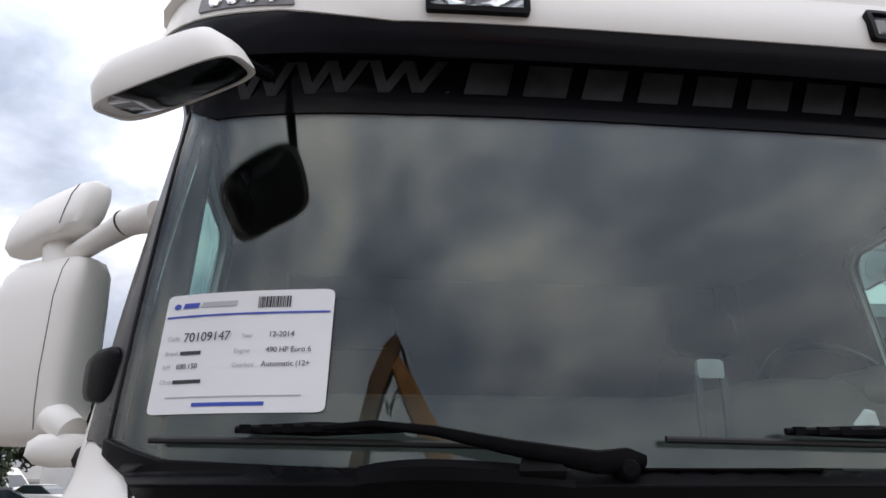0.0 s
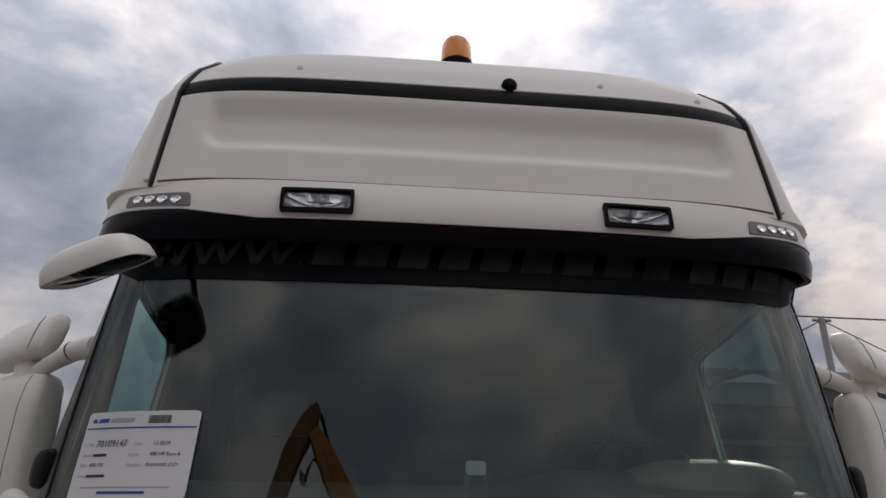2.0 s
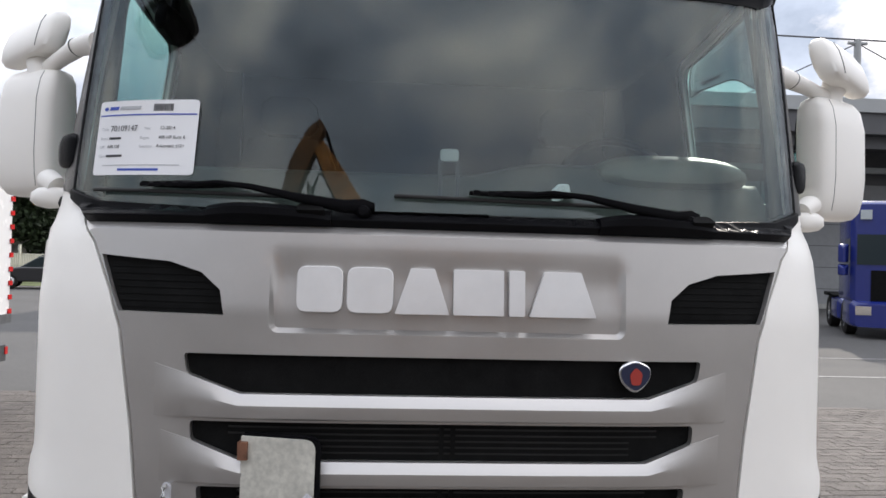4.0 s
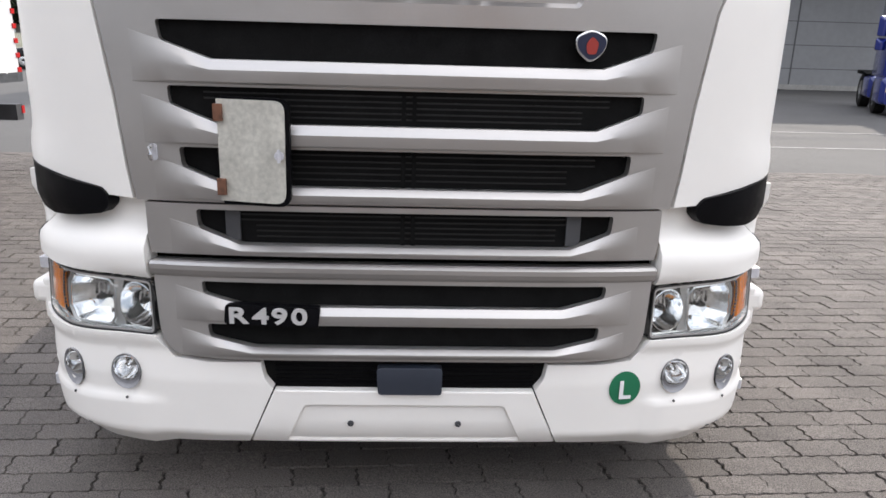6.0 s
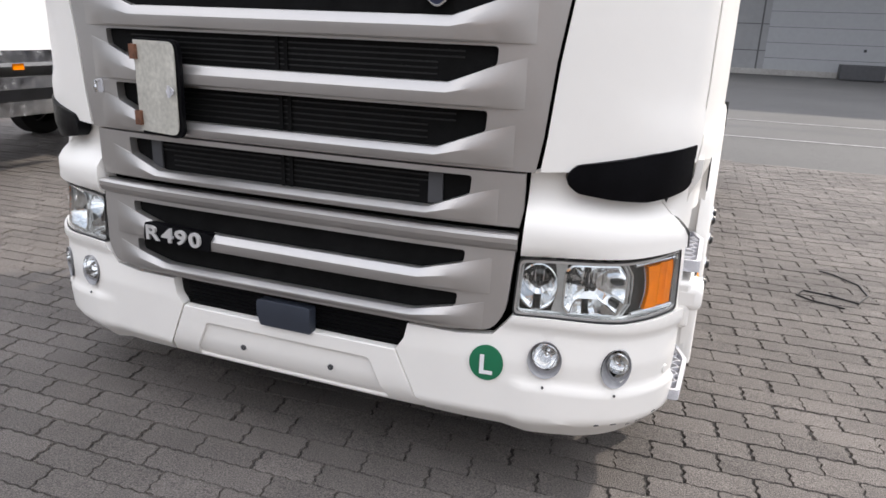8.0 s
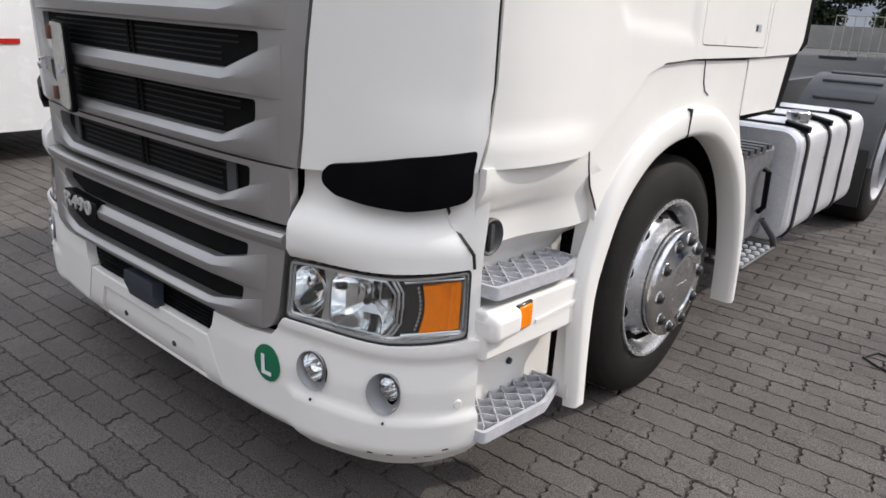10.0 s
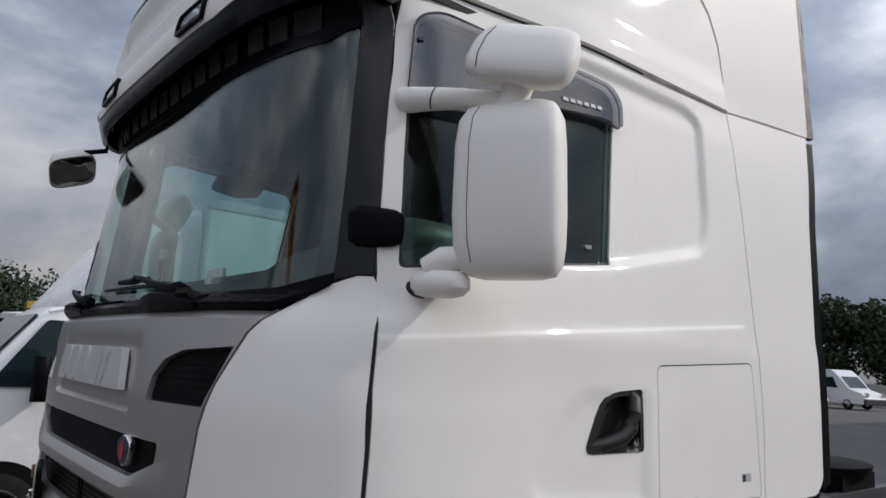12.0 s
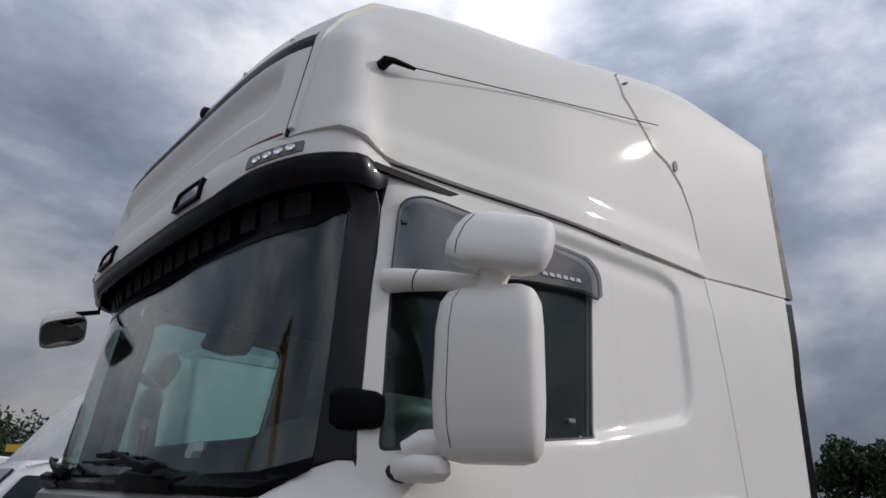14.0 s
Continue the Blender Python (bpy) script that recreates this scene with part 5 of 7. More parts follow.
    part("marker_edge", box(min(s * 1.20, s * 1.220), max(s * 1.20, s * 1.220), 0.562, 0.632, 0.588, 0.666), LAMPDARK, truck, "dark edge of the marker", 40, 0.003)
    part("side_marker", box(min(s * 1.20, s * 1.226), max(s * 1.20, s * 1.226), 0.568, 0.626, 0.594, 0.660), AMBER, truck, "amber side marker", 40, 0.004)
    for y, z in ((0.745, 0.385), (0.47, 0.37)):
        part("rubber_stop", lathe([(0, 0.011), (0.01, 0.010), (0.013, 0.001)], "x", (1.076 if s > 0 else -1.089, y, z), 12), INK, truck)
    for z0, y0, y1, x1 in ((0.728, 0.436, 0.905, 1.225), (0.305, 0.440, 0.900, 1.225)):
        x0 = 1.045
        frame_poly = rounded([(y0, x0), (y1, x0), (y1, x1 - 0.035), (y1 - 0.11, x1), (y0 + 0.02, x1)] if z0 > 0.5 else [(y0, x0), (y1, x0), (y1, x1 - 0.05), (y1 - 0.16, x1 + 0.004), (y0 + 0.01, x1 - 0.005)], 0.015)
        cy, cx = (y0 + y1) / 2, (x0 + x1) / 2
        inner = [(cy + (y - cy) * 0.955, cx + (x - cx) * 0.86) for y, x in frame_poly]
        flat = (lambda y, x, o, s=s, z0=z0: Vector((s * x, y, z0 + 0.006 + o - (y - 0.66) * 0.06)))
        step_ob = part("entry_step", sheet(frame_poly, flat, [inner], 0.035, 0.06, flip=s > 0), STEEL, truck, "cast alloy step with a diamond grating", 40, 0.003)
        part("step_tray", sheet(inner, flat, thick=0.006, step=0.1, off=-0.030, flip=s > 0), TRAY, step_ob)
        pitch = 0.062
        for sgn in (1, -1):
            for j in range(-4, 14):
                ya = y0 + j * pitch
                yb = ya + sgn * (x1 - x0) * 0.95
                if max(ya, yb) < y0 + 0.02 or min(ya, yb) > y1 - 0.02:
                    continue
                pts = []
                for k in range(13):
                    t = k / 12
                    y, x = ya + (yb - ya) * t, x0 + (x1 - x0) * t
                    if in_poly(y, x, inner):
                        pts.append((y, x))
                if len(pts) < 3:
                    continue
                bm = bmesh.new()
                loops = []
                for k, (y, x) in enumerate(pts):
                    zt = 0.0 if k % 2 else -0.004
                    loops.append([flat(y - 0.0034, x, -0.028), flat(y + 0.0034, x, -0.028), flat(y + 0.0024, x, zt), flat(y - 0.0024, x, zt)])
                part("tread_bar", loft(loops, bm=bm), STEEL, step_ob)

# ---- wheels


def wheel(y, z, r, s, x_out, width, detail):
    """A lorry wheel: the tyre carries rim, cover and nuts."""
    def X(v):
        return s * v
    c = (0, y, z)
    w = width
    prof = [(x_out - 0.012, 0.300), (x_out - 0.004, 0.312), (x_out + 0.004, 0.345), (x_out + 0.003, 0.395), (x_out - 0.010, r - 0.045), (x_out - 0.020, r - 0.018), (x_out - 0.045, r - 0.003),
            (x_out - w / 2, r), (x_out - w + 0.045, r - 0.003), (x_out - w + 0.01, r - 0.04), (x_out - w, 0.39), (x_out - w + 0.012, 0.30)]
    tyre = part("wheel", lathe([(X(a), b) for a, b in prof], "x", c, 64), RUBBER, truck, "black lorry tyre on a polished rim" if detail else "black lorry tyre")
    part("rim", lathe([(X(a), b) for a, b in ((x_out - 0.014, 0.312), (x_out + 0.002, 0.310), (x_out + 0.001, 0.299), (x_out - 0.012, 0.295), (x_out - 0.030, 0.288), (x_out - 0.085, 0.284), (x_out - 0.094, 0.276), (x_out - 0.030, 0.222), (x_out - 0.015, 0.214), (x_out + 0.02, 0.213))], "x", c, 64), RIM if detail else STEEL, tyre, "polished alloy rim", 30)
    part("rim_back", lathe([(X(x_out - 0.09), 0.28), (X(x_out - 0.30), 0.27), (X(x_out - 0.30), 0.02)], "x", c, 40), MESH, tyre)
    if not detail:
        return
    # hand holes
    for i in range(10):
        a = 2 * math.pi * (i + 0.5) / 10
        d = Vector((0, math.cos(a), math.sin(a)))
        t = Vector((0, -math.sin(a), math.cos(a)))
        cc = Vector((X(x_out - 0.062), y, z)) + d * 0.252
        part("hand_hole", loft([ring(cc + (Vector((X(0.66), 0, 0)) + d * 0.75) * 0.006 + Vector((X(0.016), 0, 0)) - d * 0.0, t * 0.034, d * 0.020 - Vector((X(0.024), 0, 0)), 16), ring(cc - Vector((X(0.03), 0, 0)), t * 0.033, d * 0.025, 16)]), MESH, tyre)
    cover = part("hub_cover", lathe([(X(a), b) for a, b in ((x_out - 0.03, 0.206), (x_out + 0.030, 0.206), (x_out + 0.034, 0.212), (x_out + 0.044, 0.212), (x_out + 0.058, 0.206), (x_out + 0.064, 0.196), (x_out + 0.070, 0.135), (x_out + 0.078, 0.122), (x_out + 0.080, 0.112), (x_out + 0.074, 0.104), (x_out + 0.075, 0.001))], "x", c, 56), ALLOY, tyre, "polished hub cover", 30)
    for i in range(10):
        a = 2 * math.pi * (i + 0.12) / 10
        n = (x_out + 0.064, y + 0.168 * math.cos(a), z + 0.168 * math.sin(a))
        part("nut_cup", lathe([(X(a2), b2) for a2, b2 in ((0.000, 0.029), (0.006, 0.028), (0.004, 0.023))], "x", (X(n[0]), n[1], n[2]), 16), ALLOY, cover)
        part("nut_cap", lathe([(X(a2), b2) for a2, b2 in ((-0.004, 0.021), (0.010, 0.020), (0.019, 0.013), (0.021, 0.001))], "x", (X(n[0]), n[1], n[2]), 16), shader("nut_cap", (0.02, 0.02, 0.02), 0.3) if i == 0 else bpy.data.materials["nut_cap"], cover, "black nut cap")
    for j in range(6):
        part("faint_mark", box(min(X(x_out + 0.075), X(x_out + 0.0765)), max(X(x_out + 0.075), X(x_out + 0.0765)), y - 0.045 + j * 0.016, y - 0.033 + j * 0.016, z - 0.006, z + 0.008), ALLOY, cover)


for s in (1, -1):
    wheel(1.592, 0.465, 0.470, s, 1.178, 0.315, s > 0)
    wheel(5.30, 0.480, 0.485, s, 1.215, 0.60, False)

# ---- behind the cab: battery box, tank, chassis, mudguards
part("battery_box", box(0.66, 1.13, 2.30, 2.86, 0.38, 0.84), TRAY, truck, "grey battery box", 40, 0.02)
for j in range(5):
    part("box_rib", box(0.80, 1.15, 2.34 + j * 0.085, 2.39 + j * 0.085, 0.838, 0.862), DARKGREY, truck)
part("box_handle", tube([(1.14, 2.70, 0.74), (1.165, 2.70, 0.73), (1.165, 2.72, 0.55), (1.14, 2.72, 0.52)], 0.014, 8), BLACK, truck)
tread = part("chassis_step", box(0.98, 1.215, 2.40, 2.905, 0.300, 0.322), DARKGREY, truck, "dark studded step below the battery box", 40, 0.008)
for i in range(5):
    for j in range(6):
        part("stud", lathe([(0, 0.018), (0.010, 0.015), (0.012, 0.001)], "z", (1.02 + i * 0.042, 2.45 + j * 0.075, 0.322), 8), STEEL, tread)
part("step_stay", tube([(1.20, 2.90, 0.315), (1.20, 2.86, 0.37), (1.15, 2.79, 0.47)], 0.016, 8), DARKGREY, truck)


def rbox_loops(x0, x1, z0, z1, r, y):
    return [Vector((x, y, z)) for x, z in rounded([(x0, z0), (x1, z0), (x1, z1), (x0, z1)], r, 6)]


tank = part("fuel_tank", loft([rbox_loops(0.62, 1.222, 0.325, 0.915, 0.11, y) if 2.955 < y < 4.285 else rbox_loops(0.635, 1.207, 0.34, 0.90, 0.10, y) for y in (2.94, 2.958, 3.4, 3.9, 4.28, 4.30)]), TANK, truck, "brushed aluminium fuel tank", 35)
for y in (3.06, 3.47, 3.89):
    st = part("tank_strap", loft([rbox_loops(0.610, 1.232, 0.315, 0.925, 0.115, yy) for yy in (y - 0.016, y + 0.016)]), SEAL, tank, "black tank strap", 30)
    part("strap_buckle", loft([ring((1.10 + k * 0.06, y, 0.932 - k * 0.012), (0, 0.028, 0), (0, 0, 0.016), 10, 3) for k in range(3)]), BLACK, st)
cap = part("filler_cap", lathe([(-0.01, 0.055), (0.015, 0.055), (0.018, 0.062), (0.052, 0.062), (0.060, 0.055), (0.061, 0.001)], "z", (1.09, 3.29, 0.915), 24), ALLOY, tank, "round metal filler cap")
part("tank_label", sheet([(0.92, 3.05), (1.00, 3.05), (1.00, 3.13), (0.92, 3.13)], lambda x, y, o: Vector((x, y, 0.9155 + o)), thick=0.001, step=0.05), BLUEINK, tank)
for s in (1, -1):
    part("frame_rail", box(min(s * 0.36, s * 0.43), max(s * 0.36, s * 0.43), 2.2, 6.5, 0.72, 0.99), DARKGREY, truck, "dark chassis rail")
part("cross_member", box(-0.40, 0.40, 4.2, 4.35, 0.74, 0.95), DARKGREY, truck)
part("deck_plate", box(-0.60, 0.60, 2.9, 4.1, 0.99, 1.00), STEEL, truck, "grey deck plate behind the cab")
part("coupling_plate", lathe([(0, 0.46), (0.05, 0.48), (0.06, 0.46), (0.061, 0.001)], "z", (0, 5.1, 1.10), 32), MESH, truck, "black round coupling plate")
part("coupling_foot", box(-0.40, 0.40, 4.85, 5.40, 0.97, 1.10), MESH, truck)
for s in (1, -1):
    arcs = []
    for i in range(19):
        a = math.pi * (0.02 + 0.96 * i / 18)
        arcs.append([Vector((s * x, 5.30 - (0.60 + k) * math.cos(a), 0.46 + (0.60 + k) * math.sin(a))) for x, k in ((0.66, 0.0), (1.22, 0.0), (1.235, -0.03), (1.24, -0.03), (1.24, 0.015), (1.215, 0.022), (0.66, 0.022))])
    mg = part("rear_mudguard", loft(arcs), DARKGREY, truck, "dark grey plastic rear mudguard", 40)
    for i in range(5, 14, 2):
        a = math.pi * (0.02 + 0.96 * i / 18)
        part("guard_rib", loft([ring((s * x, 5.30 - 0.625 * math.cos(a), 0.46 + 0.625 * math.sin(a)), (0, 0.05 * math.sin(a), 0.05 * math.cos(a)), (0, -0.012 * math.cos(a), 0.012 * math.sin(a)), 8, 4) for x in (0.74, 1.14)]), DARKGREY, mg)
    part("mud_flap", box(min(s * 0.70, s * 1.22), max(s * 0.70, s * 1.22), 4.665, 4.68, 0.22, 0.62), SEAL, truck)
part("left_tank", loft([rbox_loops(-1.215, -0.62, 0.33, 0.90, 0.10, y) for y in (2.4, 2.42, 4.2, 4.22)]), TANK, truck)
part("cab_floor", box(-1.15, 1.15, 0.42, 2.66, 1.02, 1.06), MESH, truck)
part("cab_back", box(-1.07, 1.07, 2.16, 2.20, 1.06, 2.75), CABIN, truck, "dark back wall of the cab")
for s in (1, -1):
    part("back_corner", loft([[Vector((s * 0.98, 2.10, z)), Vector((s * (side_x(2.1, z) - 0.018), 2.10, z)), Vector((s * (side_x(2.1, z) - 0.018), 2.15, z)), Vector((s * 0.98, 2.15, z))] for z in (1.08, 1.9, 2.3, 2.72)]), DARKGREY, truck)
    # added unseen box: stops sun slipping through between front wheel and bumper
    part("inner_guard", box(min(s * 0.58, s * 1.04), max(s * 0.58, s * 1.04), 0.52, 0.95, 0.18, 0.60), MESH, truck)
# plain unseen box in the engine's place, added to block sun beneath the cab
part("engine_block", box(-0.60, 0.60, 0.50, 2.4, 0.32, 1.02), MESH, truck)
part("front_axle", tube([(-0.9, 1.592, 0.47), (0.9, 1.592, 0.47)], 0.07, 12), MESH, truck)

# ---- mirrors
def turned(s, deg):
    """The directions across and out of a mirror head turned by deg."""
    a = radians(deg)
    return Vector((s * math.cos(a), math.sin(a), 0)), Vector((s * math.sin(a), -math.cos(a), 0))


MAIN = [(1.935, 1.365, 0.70, 0.070, 0.03), (1.942, 1.365, 0.697, 0.098, 0.052), (1.965, 1.365, 0.692, 0.114, 0.070), (2.01, 1.365, 0.688, 0.121, 0.080), (2.08, 1.365, 0.685, 0.124, 0.085), (2.25, 1.362, 0.685, 0.122, 0.085), (2.315, 1.358, 0.69, 0.117, 0.076), (2.345, 1.355, 0.695, 0.104, 0.058), (2.358, 1.353, 0.698, 0.080, 0.036), (2.362, 1.352, 0.70, 0.045, 0.02)]
SMALL = [(2.388, 1.405, 0.70, 0.065, 0.03), (2.394, 1.403, 0.697, 0.095, 0.052), (2.412, 1.399, 0.692, 0.112, 0.070), (2.45, 1.394, 0.69, 0.118, 0.080), (2.50, 1.388, 0.69, 0.113, 0.080), (2.535, 1.382, 0.694, 0.102, 0.068), (2.553, 1.376, 0.698, 0.084, 0.046), (2.560, 1.370, 0.703, 0.045, 0.022)]
for s in (1, -1):
    wide, deep = turned(s, 27)
    back, sback = (0.0, 0.0) if s > 0 else (0.085, 0.115)
    mm = part("door_mirror", loft([ring((s * x, y + back, z), wide * a * 1.06, deep * b * 0.80, 32, 4.2) for z, x, y, a, b in MAIN]), WHITE, truck, "white main mirror housing on arms", 50)
    mc = Vector((s * 1.363, 0.688 + back, 2.15))
    part("mirror_face", loft([ring(mc - deep * d, wide * 0.104, Vector((0, 0, 0.175)), 24, 5) for d in (0.060, 0.067)]), CHROME, mm, "mirror glass")
    part("housing_seam", tube([Vector((s * x, y + back, z)) - wide * a * 1.06 * 0.62 + deep * (b * 0.80 * 0.958 + 0.0004) for z, x, y, a, b in MAIN[2:-2]], 0.0012, 6), SEAL, mm)
    swide, sdeep = turned(s, 33)
    small = part("small_mirror", loft([ring(Vector((s * x, y + sback, z)) + swide * (z - 2.47) * 0.30 - sdeep * (z - 2.47) * 0.35, swide * a * 1.12 - Vector((0, 0, 0.018)), sdeep * b * 0.66, 32, 3.8) for z, x, y, a, b in SMALL]), WHITE, mm, "white wide-angle mirror housing", 50)
    part("small_seam", tube([Vector((s * x, y + sback, z)) + swide * (z - 2.47) * 0.30 - sdeep * (z - 2.47) * 0.35 - swide * a * 1.12 * 0.72 + Vector((0, 0, 0.013)) + sdeep * (b * 0.66 * 0.925 + 0.0004) for z, x, y, a, b in SMALL[2:-2]], 0.0012, 6), SEAL, small)
    part("mirror_neck", tube([(s * 1.355, 0.69 + back, 2.34), (s * 1.365, 0.69 + back, 2.375), (s * 1.38, 0.69 + sback, 2.42)], [0.046, 0.036, 0.044], 18), WHITE, mm)
    arm = part("mirror_arm", tube([(s * 1.12, 0.575, 2.40), (s * 1.16, 0.60, 2.398), (s * 1.24, 0.64 + back * 0.5, 2.388), (s * 1.33, 0.68 + back, 2.368)], [0.032, 0.030, 0.026, 0.024], 18), WHITE, mm, "white mirror arm")
    part("arm_foot", tube([(s * 1.085, 0.557, 2.401), (s * 1.122, 0.577, 2.40)], [0.034, 0.033], 18), WHITE, arm)
    part("arm_joint", tube([(s * 1.165, 0.602, 2.398), (s * 1.168, 0.604, 2.397)], 0.0305, 18), SEAL, arm)
    low = part("lower_arm", tube([(s * 1.20, 0.58, 1.955), (s * 1.235, 0.60, 1.978), (s * 1.28, 0.64 + back * 0.5, 1.985), (s * 1.33, 0.68 + back, 1.965)], [0.030, 0.032, 0.030, 0.022], 18), WHITE, mm, "white lower mirror arm")
    part("arm_bulb", loft([ring((s * 1.225, 0.60, 1.91 + d), (s * a * 1.25, 0.02, 0), (0, a * 0.85, 0), 18, 2.4) for d, a in ((-0.022, 0.02), (-0.016, 0.042), (0.0, 0.056), (0.025, 0.054), (0.04, 0.04))]), WHITE, low, "", 50)
    part("bulb_seal", loft([ring((s * 1.165, 0.575, 1.91), (0, 0.034, 0), (0, 0, 0.026), 16), ring((s * 1.185, 0.583, 1.91), (0, 0.032, 0), (0, 0, 0.024), 16)]), SEAL, low)
# kerb mirror hanging in front of the passenger's side
axis = Vector((0.24, -0.06, 0.085)).normalized()
nrm = Vector((0.50, 0.22, -0.82))
nrm = (nrm - axis * axis.dot(nrm)).normalized()
sidew = nrm.cross(axis).normalized()
km0 = Vector((-0.975, 0.200, 2.510))
km = part("kerb_mirror", loft([ring(km0 + nrm * d, axis * a, sidew * b * 1.08, 32, 4.0) for d, a, b in ((-0.074, 0.03, 0.015), (-0.072, 0.065, 0.035), (-0.060, 0.100, 0.062), (-0.030, 0.124, 0.082), (0.000, 0.130, 0.090), (0.006, 0.130, 0.090), (0.007, 0.126, 0.086), (0.002, 0.125, 0.085))]), WHITE, truck, "white kerb mirror under the visor", 50)
part("kerb_glass", loft([ring(km0 + nrm * d + axis * 0.006, axis * a, sidew * b * 1.08, 28, 4.0) for d, a, b in ((-0.006, 0.110, 0.085), (0.004, 0.110, 0.084), (0.012, 0.06, 0.045), (0.013, 0.01, 0.006))]), shader("dark_mirror", (0.16, 0.16, 0.165), 0.05, metal=1.0), km, "dark mirror glass")
part("kerb_stalk", tube([km0 + axis * 0.10 - nrm * 0.03, Vector((-0.84, 0.30, 2.60)), Vector((-0.83, 0.31, 2.69))], 0.012, 8), BLACK, km)

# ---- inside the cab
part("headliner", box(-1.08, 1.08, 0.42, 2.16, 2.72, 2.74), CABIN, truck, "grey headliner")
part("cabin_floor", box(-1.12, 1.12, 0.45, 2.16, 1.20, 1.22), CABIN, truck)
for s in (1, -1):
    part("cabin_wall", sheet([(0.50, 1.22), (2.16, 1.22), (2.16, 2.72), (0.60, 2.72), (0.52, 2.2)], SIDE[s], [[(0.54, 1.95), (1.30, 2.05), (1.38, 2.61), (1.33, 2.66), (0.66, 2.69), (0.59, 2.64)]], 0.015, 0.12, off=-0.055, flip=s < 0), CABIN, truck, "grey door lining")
dash = part("dashboard", sheet([(-1.06, 0.42), (0.0, 0.34), (1.06, 0.42), (1.10, 0.60), (1.08, 0.90), (0.35, 0.86), (-0.2, 0.80), (-1.08, 0.82), (-1.10, 0.60)],
                               lambda x, y, o: Vector((x, y, 1.86 + 0.05 * smooth01((y - 0.45) / 0.2) + 0.14 * smooth01((y - 0.56) / 0.14) + 0.05 * smooth01((y - 0.58) / 0.1) * smooth01((x - 0.05) / 0.3) * smooth01((1.05 - x) / 0.12) + o)), thick=0.60, step=0.05), DASH, truck, "grey dashboard under the windscreen", 40)
for x in (0.30, 0.62, 0.92, -0.5, -0.85):
    part("air_vent", lathe([(0, 0.05), (0.006, 0.046), (0.007, 0.001)], "z", (x, 0.52, 1.875 if x < 0.2 else 1.884), 20), MESH, dash)
part("binnacle", loft([ring((0.79, y, z), (a, 0, 0), (0, 0, b), 24, 2.6) for y, z, a, b in ((0.62, 2.06, 0.20, 0.02), (0.65, 2.065, 0.255, 0.055), (0.70, 2.07, 0.27, 0.072), (0.80, 2.07, 0.265, 0.072), (0.84, 2.06, 0.24, 0.05))]), shader("pale_plastic", (0.13, 0.13, 0.105), 0.5), dash, "pale instrument hood")
loops = []
tilt = Matrix.Translation((0.70, 0.96, 2.05)) @ Matrix.Rotation(radians(62), 4, "X")
for i in range(40):
    a = 2 * math.pi * i / 40
    cc = Vector((0.225 * math.cos(a), 0.225 * math.sin(a), 0))
    loops.append([tilt @ (cc + Vector((math.cos(a), math.sin(a), 0)) * 0.016 * math.cos(b) + Vector((0, 0, 0.016 * math.sin(b)))) for b in [2 * math.pi * k / 8 for k in range(8)]])
loops.append(loops[0])
part("steering_wheel", loft(loops, caps=False), BLACK, truck, "black steering wheel")
part("steering_hub", loft([[tilt @ v for v in ring((0, 0, d), (a, 0, 0), (0, a * 0.8, 0), 16)] for d, a in ((-0.10, 0.05), (-0.01, 0.085), (0.01, 0.07))]), DARKGREY, truck)
for a in (0.2, 2.9):
    part("steering_spoke", tube([tilt @ Vector((0.07 * math.cos(a), 0.07 * math.sin(a), -0.01)), tilt @ Vector((0.222 * math.cos(a), 0.222 * math.sin(a), 0))], 0.014, 8), DARKGREY, truck)
for x in (-0.66, 0.66):
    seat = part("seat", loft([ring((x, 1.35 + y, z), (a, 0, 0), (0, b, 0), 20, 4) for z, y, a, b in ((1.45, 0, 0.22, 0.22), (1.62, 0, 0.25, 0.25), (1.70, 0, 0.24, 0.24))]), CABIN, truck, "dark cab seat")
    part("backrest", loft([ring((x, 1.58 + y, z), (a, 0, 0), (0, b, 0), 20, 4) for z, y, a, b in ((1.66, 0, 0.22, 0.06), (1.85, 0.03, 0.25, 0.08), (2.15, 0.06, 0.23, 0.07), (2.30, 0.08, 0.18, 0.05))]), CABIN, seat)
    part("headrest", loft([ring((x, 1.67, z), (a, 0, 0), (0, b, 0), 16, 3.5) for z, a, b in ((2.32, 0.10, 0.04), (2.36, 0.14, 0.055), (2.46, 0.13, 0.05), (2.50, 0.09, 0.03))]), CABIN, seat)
part("phone_holder", loft([ring((0.0, 0.34, z), (a, 0, 0), (0, 0.008, 0), 12, 5) for z, a in ((2.045, 0.024), (2.05, 0.027), (2.075, 0.027), (2.08, 0.02))]), shader("pale_grey_plastic", (0.35, 0.36, 0.36), 0.5), truck, "pale device holder behind the glass")
for dx in (-0.025, 0.025):
    part("holder_leg", box(dx - 0.006, dx + 0.006, 0.335, 0.345, 1.93, 2.05), INK, truck)
part("crumpled_note", loft([ring((0.33 + k * 0.01, 0.40, 1.95 + z), (a, 0.01, 0), (0.01, 0.02, 0.006), 6) for k, (z, a) in enumerate(((0, 0.02), (0.02, 0.035), (0.045, 0.02)))]), PAPER, truck, "crumpled white note on the dashboard", 10)
sv = part("side_blind", loft([ring((-1.0, y, z), (0.02, 0, 0), (0, a * 0.25, b), 16, 4) for y, z, a, b in ((0.865, 2.60, 0.05, 0.03), (0.875, 2.60, 0.05, 0.050), (1.0, 2.60, 0.05, 0.068), (1.11, 2.605, 0.05, 0.052), (1.125, 2.605, 0.05, 0.03))]), BLACK, truck, "black blind hung at the far door window")
